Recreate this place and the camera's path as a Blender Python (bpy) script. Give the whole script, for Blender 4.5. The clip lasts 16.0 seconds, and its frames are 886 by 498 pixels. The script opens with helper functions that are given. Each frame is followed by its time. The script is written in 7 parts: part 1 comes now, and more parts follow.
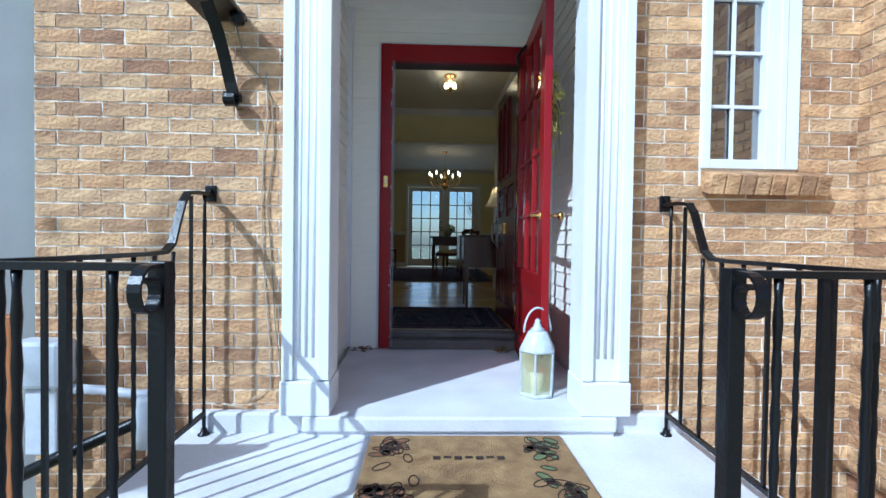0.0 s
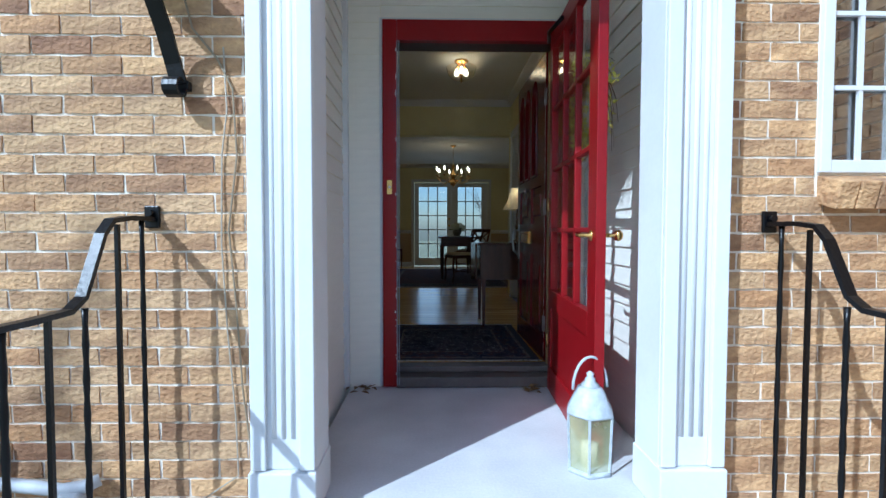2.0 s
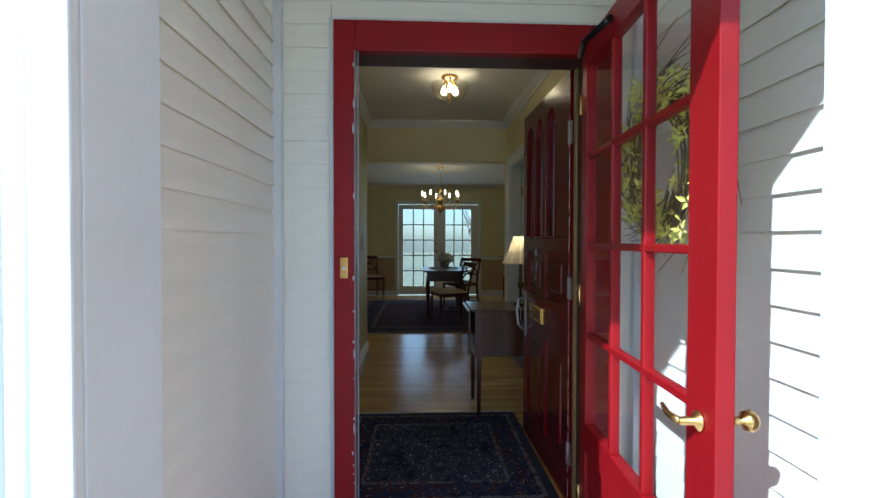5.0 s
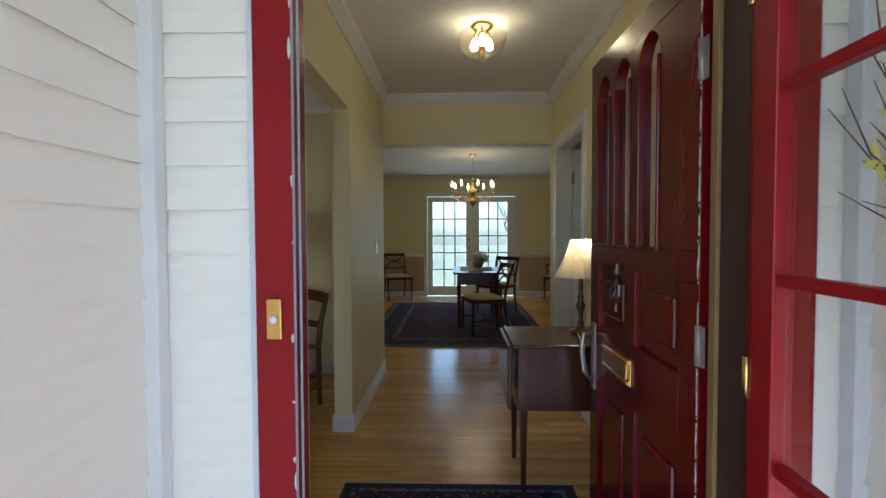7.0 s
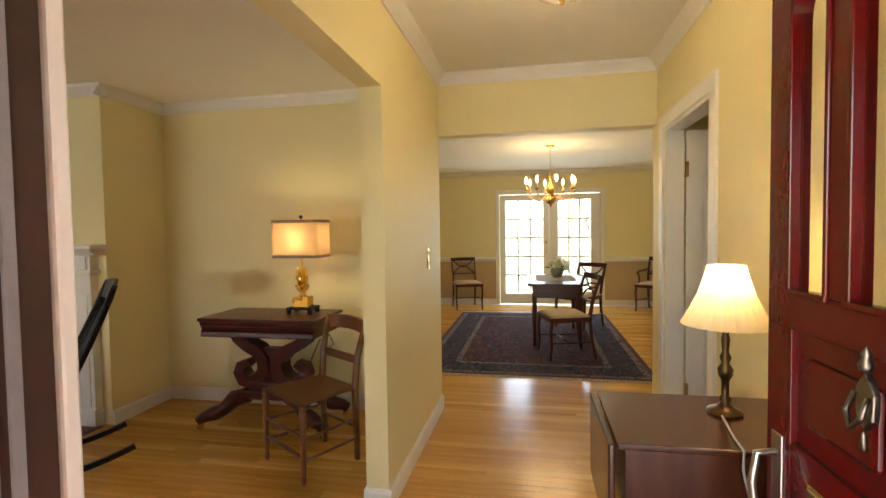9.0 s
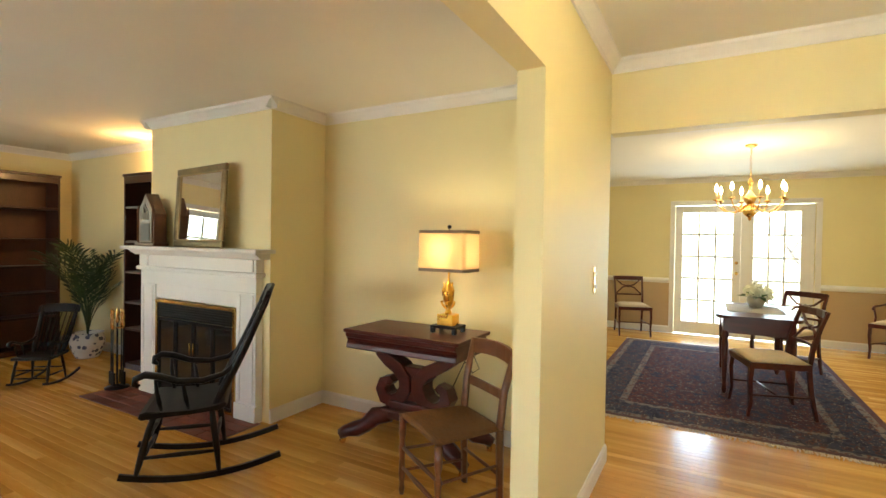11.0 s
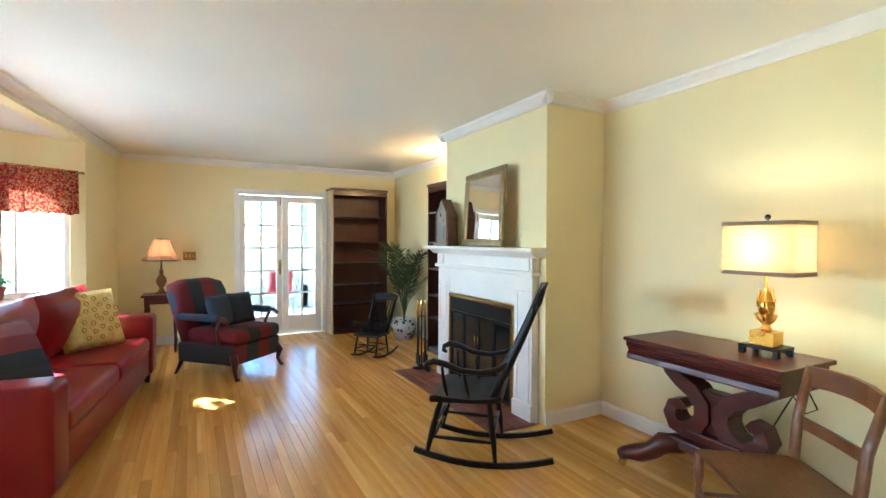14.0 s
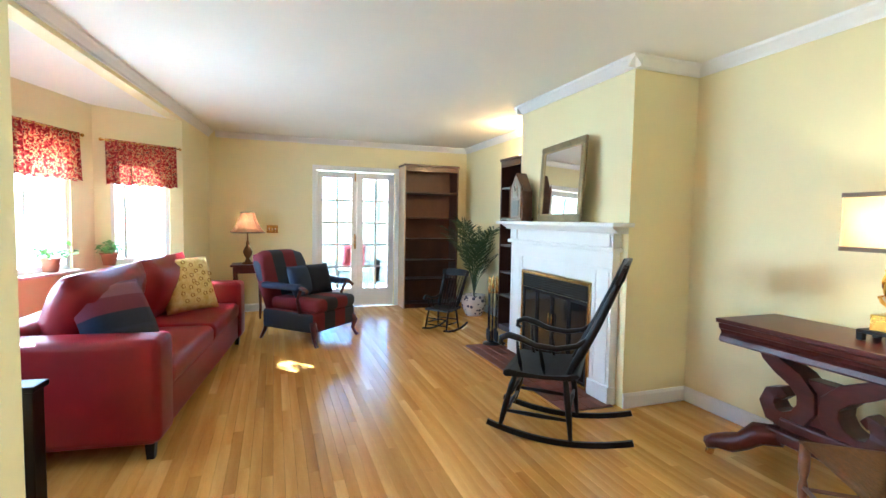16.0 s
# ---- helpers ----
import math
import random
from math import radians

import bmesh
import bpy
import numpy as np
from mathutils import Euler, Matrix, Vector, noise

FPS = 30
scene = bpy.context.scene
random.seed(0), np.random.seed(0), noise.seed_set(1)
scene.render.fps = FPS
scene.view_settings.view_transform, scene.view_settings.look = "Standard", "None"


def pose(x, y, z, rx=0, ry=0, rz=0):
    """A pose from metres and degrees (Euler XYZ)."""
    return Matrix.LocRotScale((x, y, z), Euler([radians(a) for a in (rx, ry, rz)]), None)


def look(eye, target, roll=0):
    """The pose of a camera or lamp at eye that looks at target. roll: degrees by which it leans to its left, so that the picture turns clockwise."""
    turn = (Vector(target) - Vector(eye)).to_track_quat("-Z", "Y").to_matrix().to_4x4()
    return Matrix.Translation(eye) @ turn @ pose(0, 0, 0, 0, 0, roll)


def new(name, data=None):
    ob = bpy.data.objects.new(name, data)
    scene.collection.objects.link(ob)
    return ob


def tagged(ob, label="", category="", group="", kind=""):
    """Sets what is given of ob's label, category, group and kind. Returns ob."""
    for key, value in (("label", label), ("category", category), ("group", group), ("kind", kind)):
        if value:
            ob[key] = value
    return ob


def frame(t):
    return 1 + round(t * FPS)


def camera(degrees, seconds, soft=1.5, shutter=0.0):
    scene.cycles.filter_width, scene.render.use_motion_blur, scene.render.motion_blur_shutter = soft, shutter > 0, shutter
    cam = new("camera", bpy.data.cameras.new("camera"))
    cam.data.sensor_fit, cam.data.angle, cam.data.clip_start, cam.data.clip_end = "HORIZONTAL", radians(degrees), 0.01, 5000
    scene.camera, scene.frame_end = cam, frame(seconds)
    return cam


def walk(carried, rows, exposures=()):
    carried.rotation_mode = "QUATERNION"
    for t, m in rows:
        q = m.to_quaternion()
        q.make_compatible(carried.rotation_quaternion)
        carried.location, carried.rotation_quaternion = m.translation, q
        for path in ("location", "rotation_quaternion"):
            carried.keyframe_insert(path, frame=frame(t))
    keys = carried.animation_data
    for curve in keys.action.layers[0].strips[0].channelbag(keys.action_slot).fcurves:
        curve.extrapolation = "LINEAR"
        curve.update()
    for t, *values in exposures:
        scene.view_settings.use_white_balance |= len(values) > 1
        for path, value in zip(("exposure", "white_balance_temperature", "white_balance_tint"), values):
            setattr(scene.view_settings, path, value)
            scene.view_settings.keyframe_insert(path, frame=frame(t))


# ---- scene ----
cam = camera(86.0, 16.0)
PATH = [
    (0, (0.65, 1.14, 0.698), (0.714, 3.139, 0.657), 0.8),
    (0.5, (0.652, 1.185, 0.697), (0.73, 3.184, 0.665), 0.8),
    (1, (0.655, 1.357, 0.706), (0.711, 3.355, 0.662), 0.6),
    (1.5, (0.629, 1.582, 0.784), (0.663, 3.581, 0.717), 0.4),
    (2, (0.603, 1.726, 0.846), (0.643, 3.724, 0.771), 0.1),
    (2.5, (0.6, 1.886, 0.868), (0.661, 3.884, 0.79), -0.3),
    (3, (0.616, 2.073, 0.935), (0.688, 4.071, 0.863), -0.5),
    (3.5, (0.634, 2.177, 1.044), (0.711, 4.174, 0.987), -0.4),
    (6, (0.67, 3.079, 1.25), (0.761, 5.077, 1.216), 0.4),
    (6.5, (0.714, 3.306, 1.267), (0.73, 5.305, 1.218), 0.0),
    (7, (0.717, 3.587, 1.281), (0.663, 5.585, 1.214), -0.2),
    (7.5, (0.719, 3.836, 1.325), (0.62, 5.832, 1.237), -0.5),
    (8, (0.738, 4.043, 1.336), (0.578, 6.035, 1.248), -0.7),
    (8.5, (0.758, 4.241, 1.358), (0.5, 6.223, 1.274), -0.9),
    (11, (0.602, 4.821, 1.392), (-0.372, 6.567, 1.361), 0.9),
    (11.5, (0.541, 4.905, 1.38), (-0.618, 6.534, 1.358), 1.1),
    (12, (0.528, 4.989, 1.39), (-0.829, 6.457, 1.363), 1.0),
    (12.5, (0.514, 5.03, 1.385), (-0.991, 6.347, 1.362), 0.9),
    (13, (0.513, 5.044, 1.39), (-1.104, 6.22, 1.362), 0.6),
    (13.5, (0.495, 5.025, 1.384), (-1.21, 6.071, 1.354), 0.4),
    (14, (0.475, 5.014, 1.359), (-1.296, 5.942, 1.326), 0.3),
    (14.5, (0.457, 4.99, 1.347), (-1.358, 5.829, 1.297), 0.4),
    (15, (0.439, 4.975, 1.34), (-1.407, 5.74, 1.264), 0.4),
    (15.5, (0.426, 4.97, 1.318), (-1.445, 5.669, 1.218), 0.7),
    (16, (0.414, 4.979, 1.307), (-1.467, 5.65, 1.187), 1.0),
]
EXPOSURES = [(0.0, 0.05, 4720, 2), (1.0, 0.0, 4750, 2), (3.5, 0.15, 4780, 1), (6.0, 1.25, 4950, -3), (7.0, 1.5, 5000, 1), (8.0, 1.85, 5250, 6), (8.5, 2.55, 6900, 8), (11.0, 3.8, 6350, 1), (12.5, 4.2, 5350, -2), (13.0, 4.27, 5050, -3), (14.5, 4.5, 4750, -3), (16.0, 4.6, 4600, -3)]
walk(cam, [(t, look(eye, target, roll)) for t, eye, target, roll in PATH], EXPOSURES)

# ---- light ----
SUN_DIR = Vector((0.90, 0.86, -1.0)).normalized()
world = bpy.data.worlds.new("sky")
scene.world = world
world.use_nodes = True
wn = world.node_tree.nodes
sky = wn.new("ShaderNodeTexSky")
sky.sky_type, sky.sun_disc = "NISHITA", False
sky.sun_elevation = math.asin(-SUN_DIR.z)
sky.sun_rotation = math.atan2(-SUN_DIR.x, -SUN_DIR.y)
wn["Background"].inputs[1].default_value = 0.15
world.node_tree.links.new(sky.outputs[0], wn["Background"].inputs[0])
sun = new("sun", bpy.data.lights.new("sun", "SUN"))
sun.data.energy, sun.data.angle, sun.data.color = 4.6, radians(0.6), (1.0, 0.97, 0.93)
sun.matrix_world = look((0, 0, 30), Vector((0, 0, 30)) + SUN_DIR)


def lamp_light(name, x, y, z, watts, colour=(1.0, 0.78, 0.52), radius=0.03):
    ob = new(name, bpy.data.lights.new(name, "POINT"))
    ob.data.energy, ob.data.color, ob.data.shadow_soft_size = watts, colour, radius
    ob.location = (x, y, z)
    return ob


def window_light(name, eye, target, w, h, watts, colour=(0.93, 0.97, 1.0)):
    ob = new(name, bpy.data.lights.new(name, "AREA"))
    ob.data.shape, ob.data.size, ob.data.size_y = "RECTANGLE", w, h
    ob.data.energy, ob.data.color = watts, colour
    ob.matrix_world = look(eye, target)
    return ob


lamp_light("hall_bulb", 0.88, 6.54, 2.45, 0.95, (1.0, 0.68, 0.36))
lamp_light("chandelier_glow", 0.97, 10.65, 2.02, 2.0, (1.0, 0.68, 0.36), 0.3)
lamp_light("console_bulb", -0.885, 7.57, 1.33, 0.7, radius=0.04)
lamp_light("desk_bulb", 1.42, 6.12, 1.22, 0.6)
lamp_light("corner_bulb", -6.22, 4.66, 1.22, 0.9)
lamp_light("alcove_bulb", -4.55, 7.62, 2.22, 1.4, (1.0, 0.55, 0.22))
window_light("dining_door_sky", (1.0, 13.32, 1.1), (1.0, 5, 0.9), 1.5, 1.8, 6.5)
window_light("bay_sky", (-3.9, 2.72, 1.55), (-3.4, 7, 0.9), 2.6, 1.3, 22)

# ---- materials ----
MATS = {}


def surf(name, base, rough=0.5, metal=0.0, var=0.12, scale=6.0, bump=0.08, bscale=60.0, spec=0.5, coat=0.0, island=0.0, stretch=(1, 1, 1), rand=0.0, alt=None, palette=None):
    """A procedural surface: base colour varied at two scales, with fine relief."""
    if name in MATS:
        return MATS[name]
    m = bpy.data.materials.new(name)
    m.use_nodes = True
    t = m.node_tree
    n, l = t.nodes, t.links
    b = n["Principled BSDF"]
    co = n.new("ShaderNodeTexCoord")
    mp = n.new("ShaderNodeMapping")
    mp.inputs["Scale"].default_value = stretch
    l.new(co.outputs["Object"], mp.inputs["Vector"])
    src = mp.outputs["Vector"]
    big = n.new("ShaderNodeTexNoise")
    big.inputs["Scale"].default_value, big.inputs["Detail"].default_value = scale, 4
    l.new(src, big.inputs["Vector"])
    fine = n.new("ShaderNodeTexNoise")
    fine.inputs["Scale"].default_value, fine.inputs["Detail"].default_value = bscale, 3
    l.new(src, fine.inputs["Vector"])
    add = n.new("ShaderNodeMath")
    add.operation = "MULTIPLY_ADD"
    add.inputs[1].default_value = 0.35
    l.new(fine.outputs["Fac"], add.inputs[0])
    l.new(big.outputs["Fac"], add.inputs[2])
    last = add.outputs[0]
    mix = n.new("ShaderNodeMix")
    mix.data_type = "RGBA"
    ramp = n.new("ShaderNodeMapRange")
    ramp.inputs[1].default_value, ramp.inputs[2].default_value = 0.45, 0.95
    l.new(last, ramp.inputs[0])
    l.new(ramp.outputs[0], mix.inputs["Factor"])
    hi = alt or tuple(min(1, c * (1 + var)) for c in base)
    lo = base if alt else tuple(c * (1 - var) for c in base)
    mix.inputs["A"].default_value = (*lo, 1)
    mix.inputs["B"].default_value = (*hi, 1)
    out = mix.outputs["Result"]
    if island or rand:
        info = n.new("ShaderNodeNewGeometry" if island else "ShaderNodeObjectInfo")
        hsv = n.new("ShaderNodeHueSaturation")
        rg = n.new("ShaderNodeMapRange")
        k = island or rand
        rg.inputs[3].default_value, rg.inputs[4].default_value = 1 - k, 1 + k
        l.new(info.outputs["Random Per Island" if island else "Random"], rg.inputs[0])
        l.new(rg.outputs[0], hsv.inputs["Value"])
        l.new(out, hsv.inputs["Color"])
        out = hsv.outputs[0]
    if palette:
        src_i = n.new("ShaderNodeNewGeometry" if island else "ShaderNodeObjectInfo")
        pr = n.new("ShaderNodeValToRGB")
        e = pr.color_ramp.elements
        e[0].color, e[1].color = (*palette[0], 1), (*palette[-1], 1)
        for i, c in enumerate(palette[1:-1]):
            e.new((i + 1) / (len(palette) - 1)).color = (*c, 1)
        l.new(src_i.outputs["Random Per Island" if island else "Random"], pr.inputs[0])
        pm = n.new("ShaderNodeMix")
        pm.data_type, pm.blend_type = "RGBA", "MULTIPLY"
        pm.inputs["Factor"].default_value = 1.0
        l.new(out, pm.inputs["A"])
        l.new(pr.outputs[0], pm.inputs["B"])
        out = pm.outputs["Result"]
    l.new(out, b.inputs["Base Color"])
    rr = n.new("ShaderNodeMapRange")
    rr.inputs[3].default_value, rr.inputs[4].default_value = max(0.03, rough * 0.85), min(1, rough * 1.15)
    l.new(big.outputs["Fac"], rr.inputs[0])
    l.new(rr.outputs[0], b.inputs["Roughness"])
    b.inputs["Metallic"].default_value = metal
    b.inputs["Specular IOR Level"].default_value = spec
    b.inputs["Coat Weight"].default_value = coat
    b.inputs["Coat Roughness"].default_value = 0.12
    if bump:
        bp = n.new("ShaderNodeBump")
        bp.inputs["Strength"].default_value, bp.inputs["Distance"].default_value = bump, 0.01
        l.new(fine.outputs["Fac"], bp.inputs["Height"])
        l.new(bp.outputs[0], b.inputs["Normal"])
    MATS[name] = m
    return m


def glow(name, colour, strength, base=(0.8, 0.7, 0.5)):
    m = surf(name, base, 0.6, var=0.05)
    b = m.node_tree.nodes["Principled BSDF"]
    b.inputs["Emission Color"].default_value = (*colour, 1)
    b.inputs["Emission Strength"].default_value = strength
    return m


def shade_cloth(name, base, through_colour):
    """Lampshade cloth that lets part of the bulb's light through."""
    m = surf(name, base, 0.8, var=0.05, scale=10, bump=0.15, bscale=300)
    n, l = m.node_tree.nodes, m.node_tree.links
    tl, ad = n.new("ShaderNodeBsdfTranslucent"), n.new("ShaderNodeAddShader")
    tl.inputs[0].default_value = (*through_colour, 1)
    l.new(n["Principled BSDF"].outputs[0], ad.inputs[0])
    l.new(tl.outputs[0], ad.inputs[1])
    l.new(ad.outputs[0], n["Material Output"].inputs[0])
    return m


def glass_mat(name, tint=(1, 1, 1), rough=0.0, least=0.03):
    m = bpy.data.materials.new(name)
    m.use_nodes = True
    n, l = m.node_tree.nodes, m.node_tree.links
    n.remove(n["Principled BSDF"])
    tr, gl, mx, lw = n.new("ShaderNodeBsdfTransparent"), n.new("ShaderNodeBsdfGlossy"), n.new("ShaderNodeMixShader"), n.new("ShaderNodeLayerWeight")
    tr.inputs[0].default_value = (*tint, 1)
    gl.inputs["Roughness"].default_value = rough
    pw = n.new("ShaderNodeMath")
    pw.operation = "POWER"
    pw.inputs[1].default_value = 4.0
    l.new(lw.outputs["Facing"], pw.inputs[0])
    fr = n.new("ShaderNodeMath")
    fr.operation = "MULTIPLY_ADD"
    fr.inputs[1].default_value, fr.inputs[2].default_value = 0.6, least
    l.new(pw.outputs[0], fr.inputs[0])
    l.new(fr.outputs[0], mx.inputs[0])
    l.new(tr.outputs[0], mx.inputs[1])
    l.new(gl.outputs[0], mx.inputs[2])
    l.new(mx.outputs[0], n["Material Output"].inputs[0])
    return m


CREAM = surf("cream_yellow_wall_paint", (0.82, 0.73, 0.41), 0.55, var=0.03, scale=1.5, bump=0.05, bscale=180)
TAN = surf("tan_lower_wall_paint", (0.50, 0.36, 0.20), 0.55, var=0.04, scale=2, bump=0.05, bscale=180)
CEIL = surf("off_white_ceiling_paint", (0.83, 0.80, 0.70), 0.8, var=0.03, scale=1.2, bump=0.06, bscale=140)
TRIM = surf("white_gloss_trim", (0.80, 0.78, 0.74), 0.35, var=0.03, scale=5, bump=0.02)
WHITE = surf("white_outdoor_paint", (0.73, 0.74, 0.75), 0.5, var=0.05, scale=4, bump=0.05)
SIDING = surf("ivory_vinyl_siding", (0.90, 0.87, 0.78), 0.5, var=0.04, scale=5, bump=0.08, bscale=90, stretch=(1, 1, 6))
MORTAR = surf("pale_mortar", (0.84, 0.76, 0.63), 0.9, var=0.12, scale=12, bump=0.3, bscale=150)
BRICK = surf("tan_rough_brick", (0.32, 0.185, 0.094), 0.85, alt=(0.74, 0.495, 0.26), scale=13, bump=1.0, bscale=60, rand=0.14, stretch=(0.9, 0.9, 1.3), palette=[(0.62, 0.50, 0.47), (1.08, 1.08, 1.06), (0.80, 0.70, 0.62), (1.12, 1.12, 1.10), (0.90, 0.78, 0.68), (1.05, 1.05, 1.05), (0.98, 0.98, 0.96), (0.52, 0.42, 0.41), (1.06, 1.02, 0.92), (0.85, 0.80, 0.76)])
BRICK_J = surf("tan_rough_brick_joined", (0.32, 0.185, 0.094), 0.85, alt=(0.74, 0.495, 0.26), scale=13, bump=1.0, bscale=60, island=0.14, stretch=(0.9, 0.9, 1.3), palette=[(0.62, 0.50, 0.47), (1.08, 1.08, 1.06), (0.80, 0.70, 0.62), (1.12, 1.12, 1.10), (0.90, 0.78, 0.68), (1.05, 1.05, 1.05), (0.98, 0.98, 0.96), (0.52, 0.42, 0.41), (1.06, 1.02, 0.92), (0.85, 0.80, 0.76)])
CONC = surf("grey_painted_concrete", (0.66, 0.65, 0.66), 0.75, var=0.14, scale=3, bump=0.15, bscale=90)
IRON = surf("black_wrought_iron", (0.004, 0.004, 0.005), 0.34, metal=0.0, var=0.3, bump=0.15, bscale=80, spec=0.28)
RED = surf("red_door_paint", (0.23, 0.004, 0.007), 0.36, var=0.10, scale=3, bump=0.05, spec=0.25, coat=0.08)
DARKRED = surf("dark_red_door_paint", (0.12, 0.002, 0.004), 0.20, var=0.12, scale=3, bump=0.05, spec=0.3, coat=0.2)
BRASS = surf("aged_brass", (0.72, 0.47, 0.16), 0.25, metal=1.0, var=0.1, bump=0.03)
GOLD = surf("gilt_metal", (0.85, 0.50, 0.08), 0.28, metal=1.0, var=0.12, bump=0.1)
OAK = surf("honey_oak_strip", (0.60, 0.29, 0.055), 0.22, alt=(0.84, 0.49, 0.12), scale=2.2, bump=0.03, bscale=40, rand=0.06, stretch=(0.5, 5, 1), coat=0.2, spec=0.45, palette=[(0.72, 0.66, 0.58), (0.90, 0.88, 0.84), (0.84, 0.80, 0.74), (0.92, 0.90, 0.86), (0.80, 0.75, 0.68), (0.90, 0.88, 0.85), (1.12, 1.20, 1.45), (0.86, 0.82, 0.76), (0.94, 0.92, 0.90), (0.76, 0.70, 0.62), (1.04, 1.08, 1.20)])
OAK_J = surf("honey_oak_strip_joined", (0.60, 0.29, 0.055), 0.22, alt=(0.84, 0.49, 0.12), scale=2.2, bump=0.03, bscale=40, island=0.06, stretch=(0.5, 5, 1), coat=0.2, spec=0.45, palette=[(0.72, 0.66, 0.58), (0.90, 0.88, 0.84), (0.84, 0.80, 0.74), (0.92, 0.90, 0.86), (0.80, 0.75, 0.68), (0.90, 0.88, 0.85), (1.12, 1.20, 1.45), (0.86, 0.82, 0.76), (0.94, 0.92, 0.90), (0.76, 0.70, 0.62), (1.04, 1.08, 1.20)])
MAHOG = surf("dark_mahogany", (0.070, 0.013, 0.009), 0.30, var=0.4, scale=4, bump=0.04, bscale=50, stretch=(1, 6, 6), spec=0.3, coat=0.05)
WALNUT = surf("brown_walnut", (0.10, 0.035, 0.013), 0.32, var=0.3, scale=5, bump=0.05, bscale=50, stretch=(1, 5, 5), coat=0.3)
BLACKWOOD = surf("black_painted_wood", (0.008, 0.006, 0.005), 0.36, var=0.3, scale=8, bump=0.05, spec=0.22)
LEATHER = surf("red_leather", (0.19, 0.004, 0.009), 0.34, var=0.18, scale=5, bump=0.18, bscale=220, spec=0.35)
GLASS = glass_mat("clear_glass")
GLASS_TINT = glass_mat("tinted_terrace_glass", (0.78, 0.80, 0.82))
GLASS_GREY = glass_mat("grey_tinted_sunroom_glass", (0.44, 0.475, 0.49))
# near-black colour that stands in for the shade of an unlit room
DARK = surf("unlit_room_dark", (0.02, 0.018, 0.016), 0.8)
LAWN = surf("pale_winter_lawn", (0.30, 0.30, 0.16), 0.95, alt=(0.50, 0.47, 0.32), scale=2, bump=0.6, bscale=60)

# ---- mesh helpers ----


def part(name, bm, material, parent=None, label=""):
    me = bpy.data.meshes.new(name)
    bmesh.ops.recalc_face_normals(bm, faces=bm.faces)
    bm.to_mesh(me)
    bm.free()
    for mm in (material if isinstance(material, (list, tuple)) else [material]):
        me.materials.append(mm)
    ob = new(name, me)
    ob.parent = parent
    return tagged(ob, label)


def thing(name, label, category, m=None, group=""):
    ob = new(name)
    ob.empty_display_size = 0.1
    if m is not None:
        ob.matrix_world = m
    return tagged(ob, label, category, group)


def setting(name, bm, material, label=""):
    return tagged(part(name, bm, material, None, label), kind="structure")


def bm_():
    return bmesh.new()


def box(bm, x0, x1, y0, y1, z0, z1, bev=0.0, seg=2, m=None):
    made = bmesh.ops.create_cube(bm, size=1.0)["verts"]
    for v in made:
        v.co = Vector((x0 + (v.co.x + 0.5) * (x1 - x0), y0 + (v.co.y + 0.5) * (y1 - y0), z0 + (v.co.z + 0.5) * (z1 - z0)))
    if m is not None:
        bmesh.ops.transform(bm, matrix=m, verts=made)
    if bev:
        es = list({e for v in made for e in v.link_edges})
        bmesh.ops.bevel(bm, geom=es, offset=bev, segments=seg, profile=0.5, affect="EDGES")
    return bm


def tube(bm, pts, r, n=8, cap=True, flat=None):
    """A swept tube along pts; r a number or one radius a point; flat=(a, b) stretches the section."""
    pts = [Vector(p) for p in pts]
    rs = r if isinstance(r, (list, tuple)) else [r] * len(pts)
    rings, ref = [], None
    for i, p in enumerate(pts):
        d = (pts[min(i + 1, len(pts) - 1)] - pts[max(i - 1, 0)]).normalized()
        if ref is None:
            ref = Vector((0, 0, 1)) if abs(d.z) < 0.9 else Vector((1, 0, 0))
        u = d.cross(ref)
        if u.length < 1e-4:
            u = d.cross(Vector((0, 1, 0.3)))
        u.normalize()
        w = u.cross(d).normalized()
        ref = w
        fa, fb = flat or (1, 1)
        rings.append([bm.verts.new(p + rs[i] * (fa * math.cos(2 * math.pi * (k + 0.5) / n) * u + fb * math.sin(2 * math.pi * (k + 0.5) / n) * w)) for k in range(n)])
    for a, b in zip(rings, rings[1:]):
        for k in range(n):
            f = bm.faces.new((a[k], a[(k + 1) % n], b[(k + 1) % n], b[k]))
            f.smooth = n > 4
    if cap:
        bm.faces.new(rings[0][::-1])
        bm.faces.new(rings[-1])
    return bm


def lathe(bm, prof, x=0.0, y=0.0, z=0.0, n=20, axis="z"):
    """Turns (radius, height) pairs round an upright axis at x, y."""
    rings = []
    for r, h in prof:
        rings.append([bm.verts.new((x + r * math.cos(2 * math.pi * k / n), y + r * math.sin(2 * math.pi * k / n), z + h)) for k in range(n)])
    for a, b in zip(rings, rings[1:]):
        for k in range(n):
            f = bm.faces.new((a[k], a[(k + 1) % n], b[(k + 1) % n], b[k]))
            f.smooth = True
    for rg, rv in ((rings[0], True), (rings[-1], False)):
        if (rg[0].co - rg[n // 2].co).length > 2e-3:
            bm.faces.new(rg[::-1] if rv else rg)
    return bm


